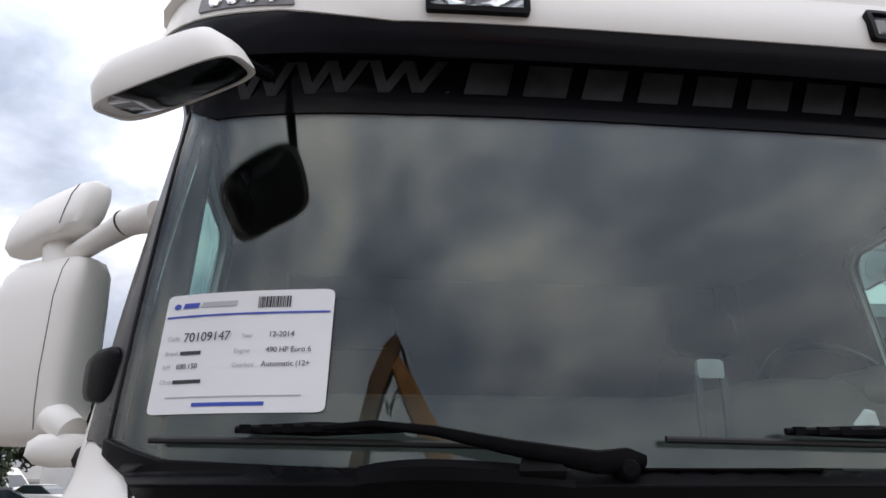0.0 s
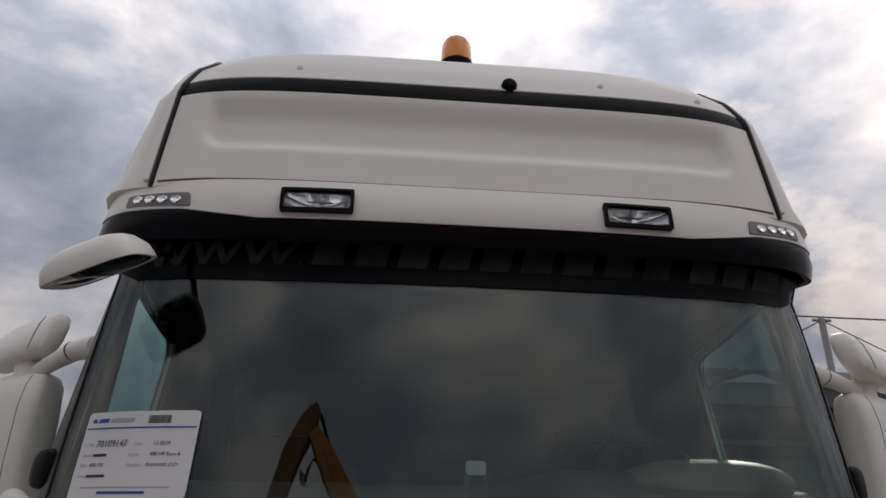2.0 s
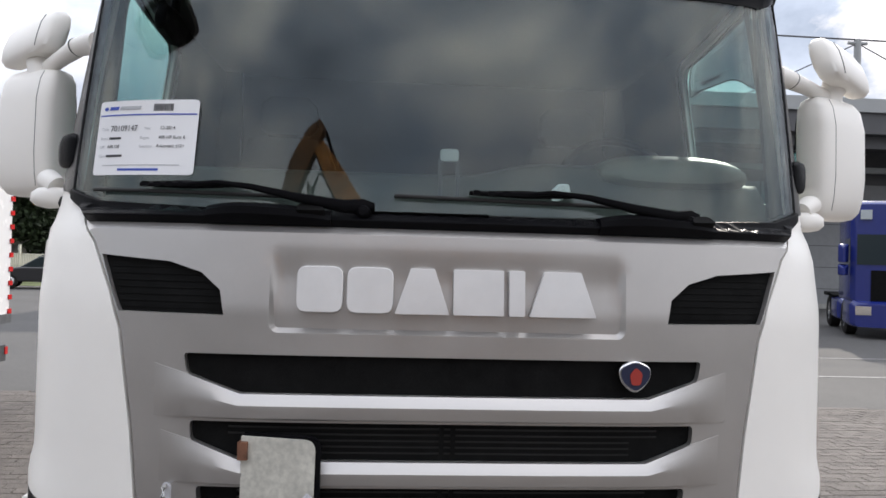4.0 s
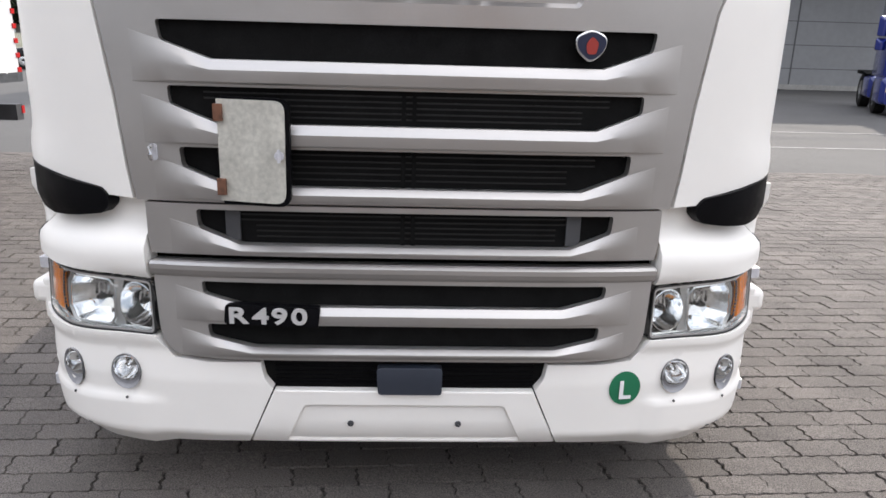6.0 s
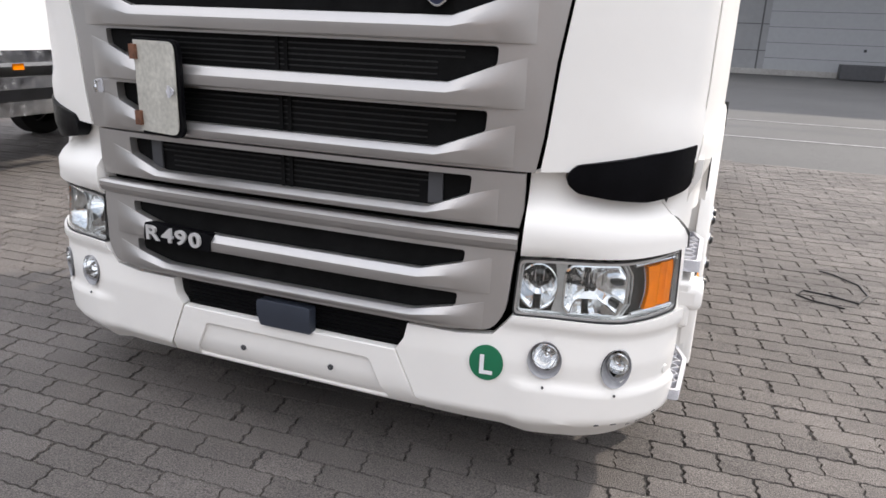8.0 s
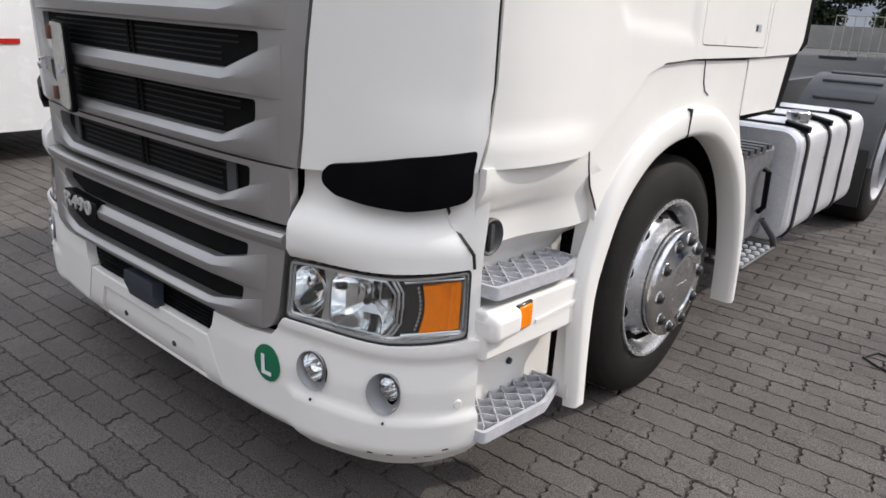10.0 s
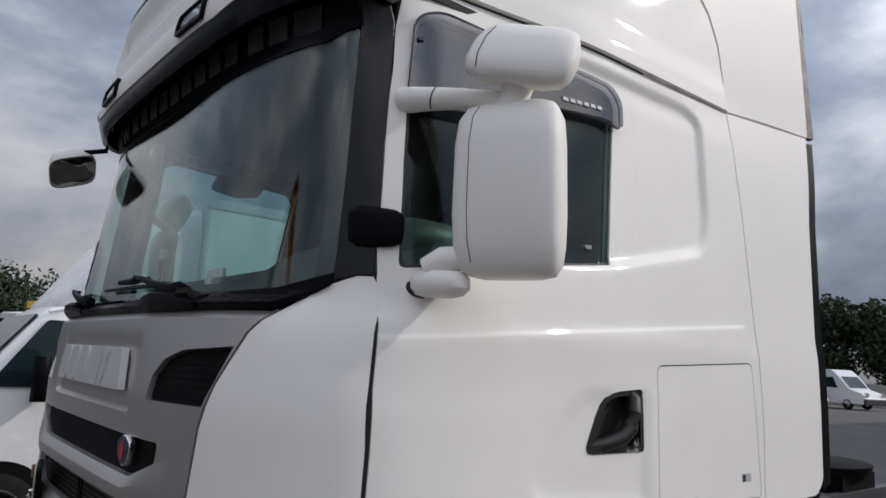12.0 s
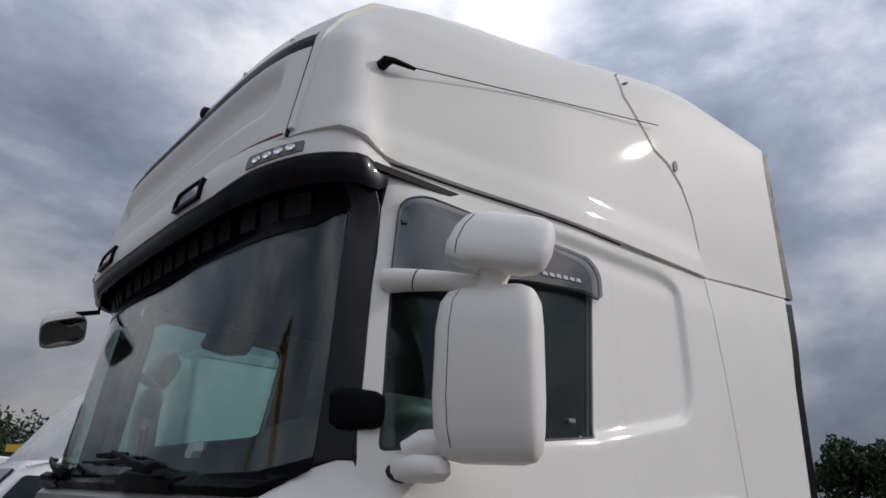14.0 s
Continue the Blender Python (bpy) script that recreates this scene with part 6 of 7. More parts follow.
part("blind_stem", tube([(-1.0, 1.02, 2.66), (-1.0, 1.03, 2.73)], 0.018, 8), BLACK, sv)

# price card behind the windscreen
ca, cb = FRONT(-1.005, 1.995, -0.012), FRONT(-0.742, 2.0, -0.012)
card_at = (lambda u, v, o: FRONT(-1.112 + u * 0.392 + (1 - v) * (u - 1.0) * 0.016 - (1 - v) * 0.008 * u, 1.969 + v * 0.211, 0.0035 + o))
card = part("sale_card", sheet(rounded([(0, 0), (1, 0), (1, 1), (0, 1)], 0.05), card_at, thick=0.0008, step=0.2), PAPER, truck, "white printed sale card taped to the windscreen")
part("card_rule", sheet([(0.02, 0.795), (0.985, 0.795), (0.985, 0.812), (0.02, 0.812)], card_at, thick=0.0005, step=0.2, off=0.0012), BLUEINK, card)
rnd = random.Random(4)
u = 0.60
for j in range(18):
    wd = rnd.choice((0.004, 0.006, 0.009))
    part("barcode_bar", sheet([(u, 0.85), (u + wd, 0.85), (u + wd, 0.945), (u, 0.945)], card_at, thick=0.0004, step=0.2, off=0.001), INK, card)
    u += wd + rnd.choice((0.003, 0.005))
part("card_mark", sheet(circle(0.085, 0.895, 0.026, 14), card_at, thick=0.0004, step=0.2, off=0.001), BLUEINK, card)
part("name_bar", sheet([(0.125, 0.875), (0.23, 0.875), (0.24, 0.92), (0.135, 0.92)], card_at, thick=0.0004, step=0.2, off=0.001), BLUEINK, card)
part("name_bar", sheet([(0.25, 0.875), (0.47, 0.875), (0.48, 0.92), (0.26, 0.92)], card_at, thick=0.0004, step=0.2, off=0.001), GREYINK, card)


def card_text(u, v, text, size, mat, bold=0.0):
    o = card_at(u, v, 0.0016)
    e1 = card_at(u + 0.2, v, 0.0016) - o
    e2 = card_at(u, v + 0.2, 0.0016) - o
    x = e1.normalized()
    n = x.cross(e2).normalized()
    m = Matrix((x, n.cross(x), n)).transposed().to_4x4()
    m.translation = o
    lettering("card_print", text, size, m, mat, card, 0.0001, bold, 1.0)


for u, v, tx, sz, mt, bd in ((0.06, 0.60, "Code", 0.011, GREYINK, 0), (0.17, 0.585, "70109147", 0.023, INK, 0.0), (0.53, 0.60, "Year", 0.011, GREYINK, 0), (0.68, 0.60, "12-2014", 0.0135, INK, 0.0), (0.06, 0.475, "Brand", 0.011, GREYINK, 0),
                          (0.50, 0.475, "Engine", 0.011, GREYINK, 0), (0.675, 0.475, "490 HP Euro 6", 0.013, INK, 0.0), (0.06, 0.36, "KM", 0.011, GREYINK, 0), (0.155, 0.36, "680.150", 0.013, INK, 0.0), (0.50, 0.36, "Gearbox", 0.011, GREYINK, 0),
                          (0.66, 0.36, "Automatic (12+", 0.013, INK, 0.0), (0.06, 0.24, "Ch.nr", 0.011, GREYINK, 0)):
    card_text(u, v, tx, sz, mt, bd)
for u0, u1, v, h, mt in ((0.165, 0.30, 0.475, 0.03, INK), (0.15, 0.33, 0.24, 0.03, INK), (0.12, 0.88, 0.125, 0.010, GREYINK), (0.30, 0.70, 0.055, 0.030, BLUEINK)):
    part("print_bar", sheet([(u0, v), (u1, v), (u1, v + h), (u0, v + h)], card_at, thick=0.0004, step=0.2, off=0.001), mt, card)
# ---------------------------------------------------------------- the yard
PAVER = shader("grey_paver", (0.128, 0.113, 0.102), 0.85, var=0.24, var_scale=1.3, grain=(210, 0.65), per_piece=0.14, bump=0.9, bump_scale=230, world_space=True)
JOINT = shader("sandy_joint", (0.042, 0.038, 0.034), 0.95, var=0.3, var_scale=3, grain=(120, 0.3), bump=0.6, bump_scale=120)
ASPHALT = shader("worn_asphalt", (0.080, 0.077, 0.074), 0.9, var=0.18, var_scale=0.25, grain=(40, 0.18), bump=0.3, bump_scale=150)
LINE = shader("worn_road_paint", (0.20, 0.195, 0.19), 0.8, var=0.35, var_scale=6, grain=(30, 0.3))
VANWHITE = shader("van_white_paint", (0.78, 0.78, 0.78), 0.25, var=0.03, coat=0.5, rough_var=0.05)
DARKGLASS = shader("dark_vehicle_glass", (0.012, 0.022, 0.026), 0.05, spec=0.5)
LEAF = shader("foliage", (0.028, 0.046, 0.017), 0.7, var=0.45, var_scale=0.5, grain=(3.0, 0.4), per_piece=0.35)
BARK = shader("bark", (0.10, 0.075, 0.055), 0.9, var=0.3, var_scale=6)
CLAD = shader("grey_cladding", (0.27, 0.275, 0.28), 0.55, var=0.06, var_scale=0.4, grain=(4, 0.05))
DARKCLAD = shader("dark_cladding", (0.09, 0.09, 0.095), 0.6, var=0.12, var_scale=0.6)
FASCIA = shader("pale_fascia", (0.36, 0.37, 0.37), 0.5, var=0.06, var_scale=0.5)
CONCRETE = shader("pale_concrete", (0.34, 0.33, 0.31), 0.85, var=0.12, var_scale=0.8, grain=(12, 0.1))
FENCE = shader("cream_fence_paint", (0.62, 0.60, 0.50), 0.6, var=0.08)
GRASS = shader("rough_grass", (0.085, 0.105, 0.035), 0.95, var=0.3, var_scale=1.5)
BLUE = shader("blue_truck_paint", (0.012, 0.022, 0.16), 0.25, coat=0.6, var=0.05)
ORANGE = shader("orange_machine_paint", (0.30, 0.12, 0.02), 0.55, var=0.40, var_scale=1.6, grain=(9, 0.25), rough_var=0.1)
# darker, browner and more mottled than the boom's orange; used on the stick
DARKORANGE = shader("grimy_orange_paint", (0.11, 0.050, 0.016), 0.65, var=0.5, var_scale=1.8, grain=(8, 0.3))
YELLOW = shader("yellow_machine_paint", (0.72, 0.47, 0.05), 0.5, var=0.1)
RED = shader("red_lens", (0.50, 0.02, 0.02), 0.2)

bmg = bmesh.new()
vs = [bmg.verts.new(p) for p in ((-900, -900, -0.014), (900, -900, -0.014), (900, 900, -0.014), (-900, 900, -0.014))]
bmg.faces.new(vs)
tagged(part("ground", bmg, ASPHALT), "dark worn asphalt of the wide yard", "ground", kind="structure")
bed = tagged(part("pavement", sheet([(-9, -9), (9, -9), (9, 7.0), (2, 7.2), (-9, 7.6)], lambda x, y, o: Vector((x, y, -0.010 + o)), thick=0.003, step=20), JOINT), "sand bed between grey interlocking pavers", "pavement", kind="structure")

# ---- interlocking pavers with slanted, notched short sides
PL, PW, ROT = 0.2215, 0.1113, radians(2.53)
SIDE_Z = [(0.0, -0.004), (0.22, -0.005), (0.36, 0.007), (0.62, -0.004), (0.78, 0.008), (1.0, 0.006)]
LONG_Z = [(0.16, 0.0036), (0.40, -0.0040), (0.62, 0.0034), (0.86, -0.0030)]


def paver_rows(x, y, fine=True):
    """Top outline of a paver whose corner is (x, y), before the turn of the rows; fine: with the toothed long sides."""
    g = 0.0014
    right = [(PL - g - off, PW * t) for t, off in SIDE_Z]
    left = [(g - off, PW * t) for t, off in SIDE_Z]
    low = [(PL * (k + t) / 2, w) for k in (0, 1) for t, w in LONG_Z] if fine else []
    pts = left[:1] + [(a, g + w) for a, w in low] + right + [(a, PW - g + w) for a, w in low[::-1]] + left[:0:-1]
    return [(x + a, y + (min(max(b, g), PW - g) if k not in range(1, 1 + len(low)) and not (len(low) and 7 + len(low) <= k < 7 + 2 * len(low)) else b)) for k, (a, b) in enumerate(pts)]


def paver_geo(pts, z, drop=0.016, inset=0.0030):
    cx, cy = sum(p[0] for p in pts) / len(pts), sum(p[1] for p in pts) / len(pts)
    topv = [(cx + (a - cx) * (1 - inset / 0.10), cy + (b - cy) * (1 - inset / 0.055), z) for a, b in pts]
    low = [(a, b, z - drop) for a, b in pts]
    n = len(pts)
    return topv + low, [tuple(range(n))] + [(i, n + i, n + (i + 1) % n, (i + 1) % n) for i in range(n)]


rng = random.Random(11)
cr, sr = math.cos(ROT), math.sin(ROT)
shared = []
for v in range(6):
    vv, ff = paver_geo(paver_rows(-PL / 2, -PW / 2), 0.0)
    me = bpy.data.meshes.new("paver")
    me.from_pydata([(a * cr - b * sr, a * sr + b * cr, c + (a * rng.uniform(-0.02, 0.02) + b * rng.uniform(-0.02, 0.02) if c > -0.01 else 0)) for a, b, c in vv], [], ff)
    me.materials.append(PAVER)
    shared.append(me)
far_v, far_f, count = [], [], 0
for j in range(-66, 70):
    y = j * PW + 0.009
    for i in range(-44, 45):
        x = i * PL + (0.5 * PL if j % 2 else 0.0) + rng.uniform(-0.004, 0.004) + 0.074
        X, Y = x * cr - y * sr, x * sr + y * cr
        if Y > 7.25 - X * 0.03 or Y < -7 or abs(X) > 8.6:
            continue
        if abs(X) < 0.5 and 1.2 < Y < 6.0:
            continue
        z = rng.uniform(-0.0022, 0.0022)
        near_zone = (1.15 < X < 2.6 and 0.0 < Y < 3.0) or (0.6 < X <= 1.15 and -0.3 < Y < 0.5)
        if near_zone and count < 300:
            ob = new("paver", rng.choice(shared))
            ob.location, ob.parent = (X, Y, z), bed
            count += 1
        else:
            vv, ff = paver_geo(paver_rows(x - PL / 2, y - PW / 2), z) if -3.6 < X < 5 and -2.5 < Y < 5.2 else paver_geo(paver_rows(x - PL / 2, y - PW / 2, False), z)
            k = len(far_v)
            far_v += [(a * cr - b * sr, a * sr + b * cr, c) for a, b, c in vv]
            far_f += [tuple(k + n for n in f) for f in ff]
me = bpy.data.meshes.new("paver_field")
me.from_pydata(far_v, [], far_f)
me.materials.append(PAVER)
field = new("paver_field", me)
field.parent = bed
tagged(field, "field of grey interlocking concrete pavers", kind="stuff")

# painted lines on the asphalt
for pts in (((1.0, 9.6), (30, 9.9), (30, 10.0), (1.0, 9.7)), ((1.0, 12.0), (14, 12.1), (14, 12.2), (1.0, 12.1)), ((-26, 33), (-8, 30.0), (-8, 30.12), (-26, 33.12))):
    tagged(part("road_line", sheet(pts, lambda x, y, o: Vector((x, y, -0.008 + o)), thick=0.003, step=30), LINE), "faded painted line on the asphalt", "road line", kind="structure")

# cable lying on the pavers
tagged(part("cable", tube([(1.76, 2.56, 0.006), (1.80, 2.66, 0.006), (1.95, 2.62, 0.008), (2.07, 2.56, 0.006), (2.14, 2.72, 0.006), (2.12, 2.91, 0.006), (2.00, 3.06, 0.006), (1.93, 3.10, 0.006)][::-1] + [(1.83, 2.50, 0.006), (1.99, 2.44, 0.006)], 0.005, 6), SEAL), "thin black cable curled on the pavers", "cable")

# ---- box van beside the truck
van = empty("box_van", "white box van with a low cab parked beside the truck", "van", at=(-4.31, 0.56, 0))
VX = -2.0  # its far side


def vpart(name, bm, mat, parent=van, label="", smooth=40, bevel=0.0):
    return part(name, bm, mat, parent, label, smooth, bevel)


def van_section(y, zt, zs, w, z0=0.42, lean=0.12):
    """A cross-section of the cab at y: roof height, shoulder height, half width."""
    cx = VX / 2
    return [(cx + a * w, y, z) for a, z in ((-1, z0), (1, z0), (1.0, zs * 0.75), (0.985, zs), (1 - lean, zt - 0.08), (0.95 - lean, zt - 0.02), (0.5, zt), (-0.5, zt), (-(0.95 - lean), zt - 0.02), (-(1 - lean), zt - 0.08), (-0.985, zs), (-1.0, zs * 0.75))]


cab = vpart("cab", loft([van_section(y, zt, zs, w, z0) for y, zt, zs, w, z0 in ((-1.02, 0.95, 0.80, 0.80, 0.40), (-0.98, 1.05, 0.95, 0.90, 0.30), (-0.85, 1.16, 1.05, 0.97, 0.28), (-0.55, 1.28, 1.16, 1.00, 0.28), (-0.28, 1.40, 1.22, 1.0, 0.28))]), VANWHITE, label="white van bonnet", smooth=60)
vpart("cab_body", loft([van_section(y, zt, zs, 1.0, 0.28) for y, zt, zs in ((-0.28, 1.40, 1.22), (-0.05, 1.70, 1.27), (0.18, 1.98, 1.30), (0.30, 2.06, 1.32), (0.60, 2.11, 1.32), (1.35, 2.14, 1.32))]), VANWHITE, label="white van cab", smooth=60)
vpart("windscreen", sheet([(-1.87, 0.04), (-0.13, 0.04), (-0.18, 0.97), (-1.82, 0.97)], lambda x, v, o: Vector((x, -0.28 + v * 0.46 - o * 0.78, 1.41 + v * 0.58 + o * 0.62)), thick=0.02, step=0.3, off=0.012), DARKGLASS, label="sloping van windscreen")
vpart("side_window", sheet(rounded([(-0.16, 1.36), (0.98, 1.36), (0.98, 1.93), (0.24, 1.93)], 0.03), lambda y, z, o: Vector((-0.010 - 0.15 * max(0, (z - 1.32)) + o, y, z)), thick=0.02, step=0.3, off=0.012), DARKGLASS, label="dark door window")
vpart("roof_dome", loft([[Vector((x, y, z)) for x, z in rounded([(-1.86 + k, 2.0), (-0.12 - k, 2.0), (-0.12 - k, top), (-1.86 + k, top)], [0.02, 0.02, r, r], 6)] for y, top, k, r in ((0.32, 2.09, 0.30, 0.03), (0.42, 2.22, 0.20, 0.10), (0.56, 2.43, 0.12, 0.18), (0.74, 2.68, 0.05, 0.24), (0.98, 2.92, 0.0, 0.28), (1.24, 3.08, -0.04, 0.28), (1.475, 3.14, -0.08, 0.26))]), VANWHITE, label="white roof dome over the van cab", smooth=60)
vpart("roof_gutter", tube([(-0.10, 0.24, 2.00), (-0.13, 0.40, 2.045), (-0.13, 1.34, 2.075)], 0.012, 8), VANWHITE)
vpart("door_seam", sheet([(0.36, 0.50), (0.368, 0.50), (0.40, 1.30), (0.392, 1.30)], lambda y, z, o: Vector((0.003 + o, y, z)), thick=0.004, step=0.5), SEAL)
vpart("wing_mirror", loft([ring((0.13, 0.20, z), (a, 0, 0), (0, 0.06, 0), 14, 3) for z, a in ((1.25, 0.05), (1.30, 0.09), (1.55, 0.10), (1.62, 0.06))]), BLACK, label="black van mirror")
vpart("mirror_glass", box(0.06, 0.20, 0.30, 0.306, 1.30, 1.56), CHROME)
vpart("bumper", loft([[(cx, y, z) for cx, z in ((-1.98, 0.28), (-0.02, 0.28), (-0.04, 0.62), (-1.96, 0.62))] for y in (-1.06, -0.55)]), DARKGREY, label="grey van bumper", bevel=0.03)
vpart("red_mark", box(0.002, 0.012, 0.55, 0.75, 0.98, 1.02), RED)
for y in (0.0, 3.9):
    for x in (-0.075, -1.925):
        t = vpart("wheel", lathe([(-0.10, 0.20), (-0.105, 0.28), (-0.09, 0.335), (0.09, 0.335), (0.105, 0.28), (0.10, 0.20)], "x", (x, y, 0.335), 40), RUBBER, label="van wheel")
        vpart("rim", lathe([(0.09, 0.225), (0.108, 0.218), (0.100, 0.205), (0.085, 0.19), (0.055, 0.175), (0.05, 0.165)] if x > -1 else [(-0.09, 0.225), (-0.10, 0.20), (-0.05, 0.165)], "x", (x, y, 0.335), 32), ALLOY, t, "bright rim ring")
        vpart("hub_cover", lathe([(0.045, 0.175), (0.06, 0.165), (0.085, 0.12), (0.092, 0.06), (0.092, 0.001)] if x > -1 else [(-0.05, 0.17), (-0.08, 0.001)], "x", (x, y, 0.335), 32), MESH, t, "black hub cover")
        for k in range(5):
            a = 2 * math.pi * k / 5
            vpart("lug_nut", lathe([(0.078, 0.017), (0.100, 0.015), (0.104, 0.008), (0.104, 0.001)], "x", (x if x > -1 else x - 0.18, y + 0.115 * math.cos(a), 0.335 + 0.115 * math.sin(a)), 10), CHROME, t)
vpart("arch_gap", lathe([(-0.02, 0.43), (0.006, 0.43), (0.006, 0.001)], "x", (0.0, 0.0, 0.34), 40), MESH, label="dark wheel arch")
body = vpart("box_body", box(-2.20, 0.06, 1.48, 5.66, 0.98, 3.20), VANWHITE, label="white box body", bevel=0.03)
vpart("box_edge", box(0.058, 0.07, 1.47, 5.67, 3.12, 3.22), ALLOY, body)
vpart("box_edge", box(0.058, 0.07, 1.47, 5.67, 0.96, 1.06), ALLOY, body)
for k in range(12):
    vpart("hazard_mark", box(0.05, 0.072, 5.60, 5.664, 1.06 + k * 0.15, 1.11 + k * 0.15), RED, body)
vpart("chassis", box(-1.5, -0.45, 1.2, 5.55, 0.58, 0.80), DARKGREY)
vpart("underrun_rail", box(-0.02, 0.03, 1.6, 3.45, 0.52, 0.64), ALLOY, label="pale underrun rail")
vpart("underrun_rail", box(-0.02, 0.03, 1.6, 3.45, 0.74, 0.84), ALLOY, label="pale underrun rail")
for y in (1.8, 3.1):
    vpart("rail_post", box(-0.06, -0.02, y, y + 0.05, 0.50, 0.98), ALLOY)
vpart("side_lamp", box(0.03, 0.045, 2.1, 2.2, 0.90, 0.95), AMBER)
vpart("rear_bumper", box(-2.0, 0.02, 5.55, 5.68, 0.55, 0.72), DARKGREY)
vpart("tail_lamp", box(-0.10, 0.03, 5.65, 5.70, 0.62, 0.70), RED)

# ---- hall with a canopy behind the yard
hall = empty("hall", "long grey industrial hall with a dark canopy and roof masts", "building", at=(0, 30, 0))
part("wall", box(-3.4, 60, 0, 0.4, 0, 8.3), CLAD, hall, "grey panelled hall wall")
for j in range(9):
    part("panel_joint", box(-3.4, 60, -0.012, 0.01, 0.9 + j * 1.0, 0.93 + j * 1.0), DARKCLAD, hall)
for j in range(14):
    part("panel_post", box(-2.6 + j * 4.8, -2.54 + j * 4.8, -0.012, 0.01, 0.1, 6.5), DARKCLAD, hall)
part("plinth", box(-3.4, 60, -0.05, 0.0, 0, 0.22), CONCRETE, hall)
part("canopy", box(-3.4, 60, -4.5, 0.0, 7.3, 8.3), DARKCLAD, hall, "dark canopy")
part("fascia", box(-3.4, 60, -4.62, -4.5, 8.15, 8.70), FASCIA, hall, "pale roof edge")
part("beam", box(-3.4, 60, -4.0, -3.8, 6.8, 7.3), DARKCLAD, hall)
part("beam", box(-3.4, 60, -1.2, -1.0, 6.2, 6.45), FASCIA, hall)
part("upper_wall", box(-3.4, 60, -0.06, -0.02, 5.8, 7.4), DARKCLAD, hall)
part("roof", box(-3.4, 60, -4.5, 20, 8.55, 8.68), DARKCLAD, hall)
part("side_wall", box(-3.4, -3.0, 0.4, 20, 0, 8.55), CLAD, hall)
for x in (18.5, 30.0, 42.0):
    m = part("mast", tube([(x, -4.0, 8.6), (x, -4.0, 11.25)], 0.14, 10), FASCIA, hall, "roof mast")
    part("mast_cap", tube([(x - 0.4, -4.0, 11.1), (x + 0.4, -4.0, 11.1)], 0.07, 8), FASCIA, m)
    for dx in (-5.0, 5.0):
        part("stay", tube([(x, -4.0, 11.1), (x + dx, -4.0, 8.65)], 0.025, 6), DARKCLAD, m)
part("top_cable", tube([(-3.4, -4.0, 11.35), (60, -4.0, 11.05)], 0.035, 6), DARKCLAD, hall)
for x in (2.5, 9.5):
    d = part("roller_door", box(x, x + 4.2, -0.03, 0.0, 0.05, 4.6), shader("door_grey", (0.34, 0.35, 0.36), 0.45, var=0.04), hall, "grey sectional door")
    for k in range(7):
        part("door_section", box(x, x + 4.2, -0.036, -0.028, 0.65 + k * 0.58, 0.665 + k * 0.58), DARKCLAD, d)
    part("door_handle", box(x + 3.4, x + 3.5, -0.06, -0.03, 1.0, 1.1), INK, d)
tagged(part("steel_trough", box(5.1, 6.6, 28.9, 29.5, 0, 0.55), DARKGREY, None, "", 40, 0.03), "dark steel box against the hall wall", "box")
tagged(part("barrier_post", tube([(7.3, 29.0, 0), (7.3, 29.0, 1.4)], 0.07, 10), INK), "black post beside the hall door", "post")

# ---- blue tractor unit in front of the hall
blue = empty("blue_truck", "dark blue tractor unit parked before the hall", "truck", at=(13.5, 16.8, 0), rz=-25)


def rounded_block(x0, x1, y0, y1, z0, z1, r=0.12):
    return loft([[Vector((x, y, z)) for x, z in rounded([(x0 + k, z0), (x1 - k, z0), (x1 - k, z1 - k), (x0 + k, z1 - k)], r, 3)] for y, k in ((y0, 0.10), (y0 + 0.12, 0.0), (y1 - 0.05, 0.0), (y1, 0.04))])


part("cab", rounded_block(-1.2, 1.2, -1.0, 1.1, 0.95, 3.65), BLUE, blue, "dark blue cab")
part("bumper", rounded_block(-1.22, 1.22, -1.12, 0.2, 0.3, 1.0), BLUE, blue)
part("windscreen", box(-1.08, 1.08, -1.03, -0.98, 1.95, 2.75), DARKGLASS, blue)
part("grille", box(-0.75, 0.75, -1.03, -0.98, 1.0, 1.8), MESH, blue)
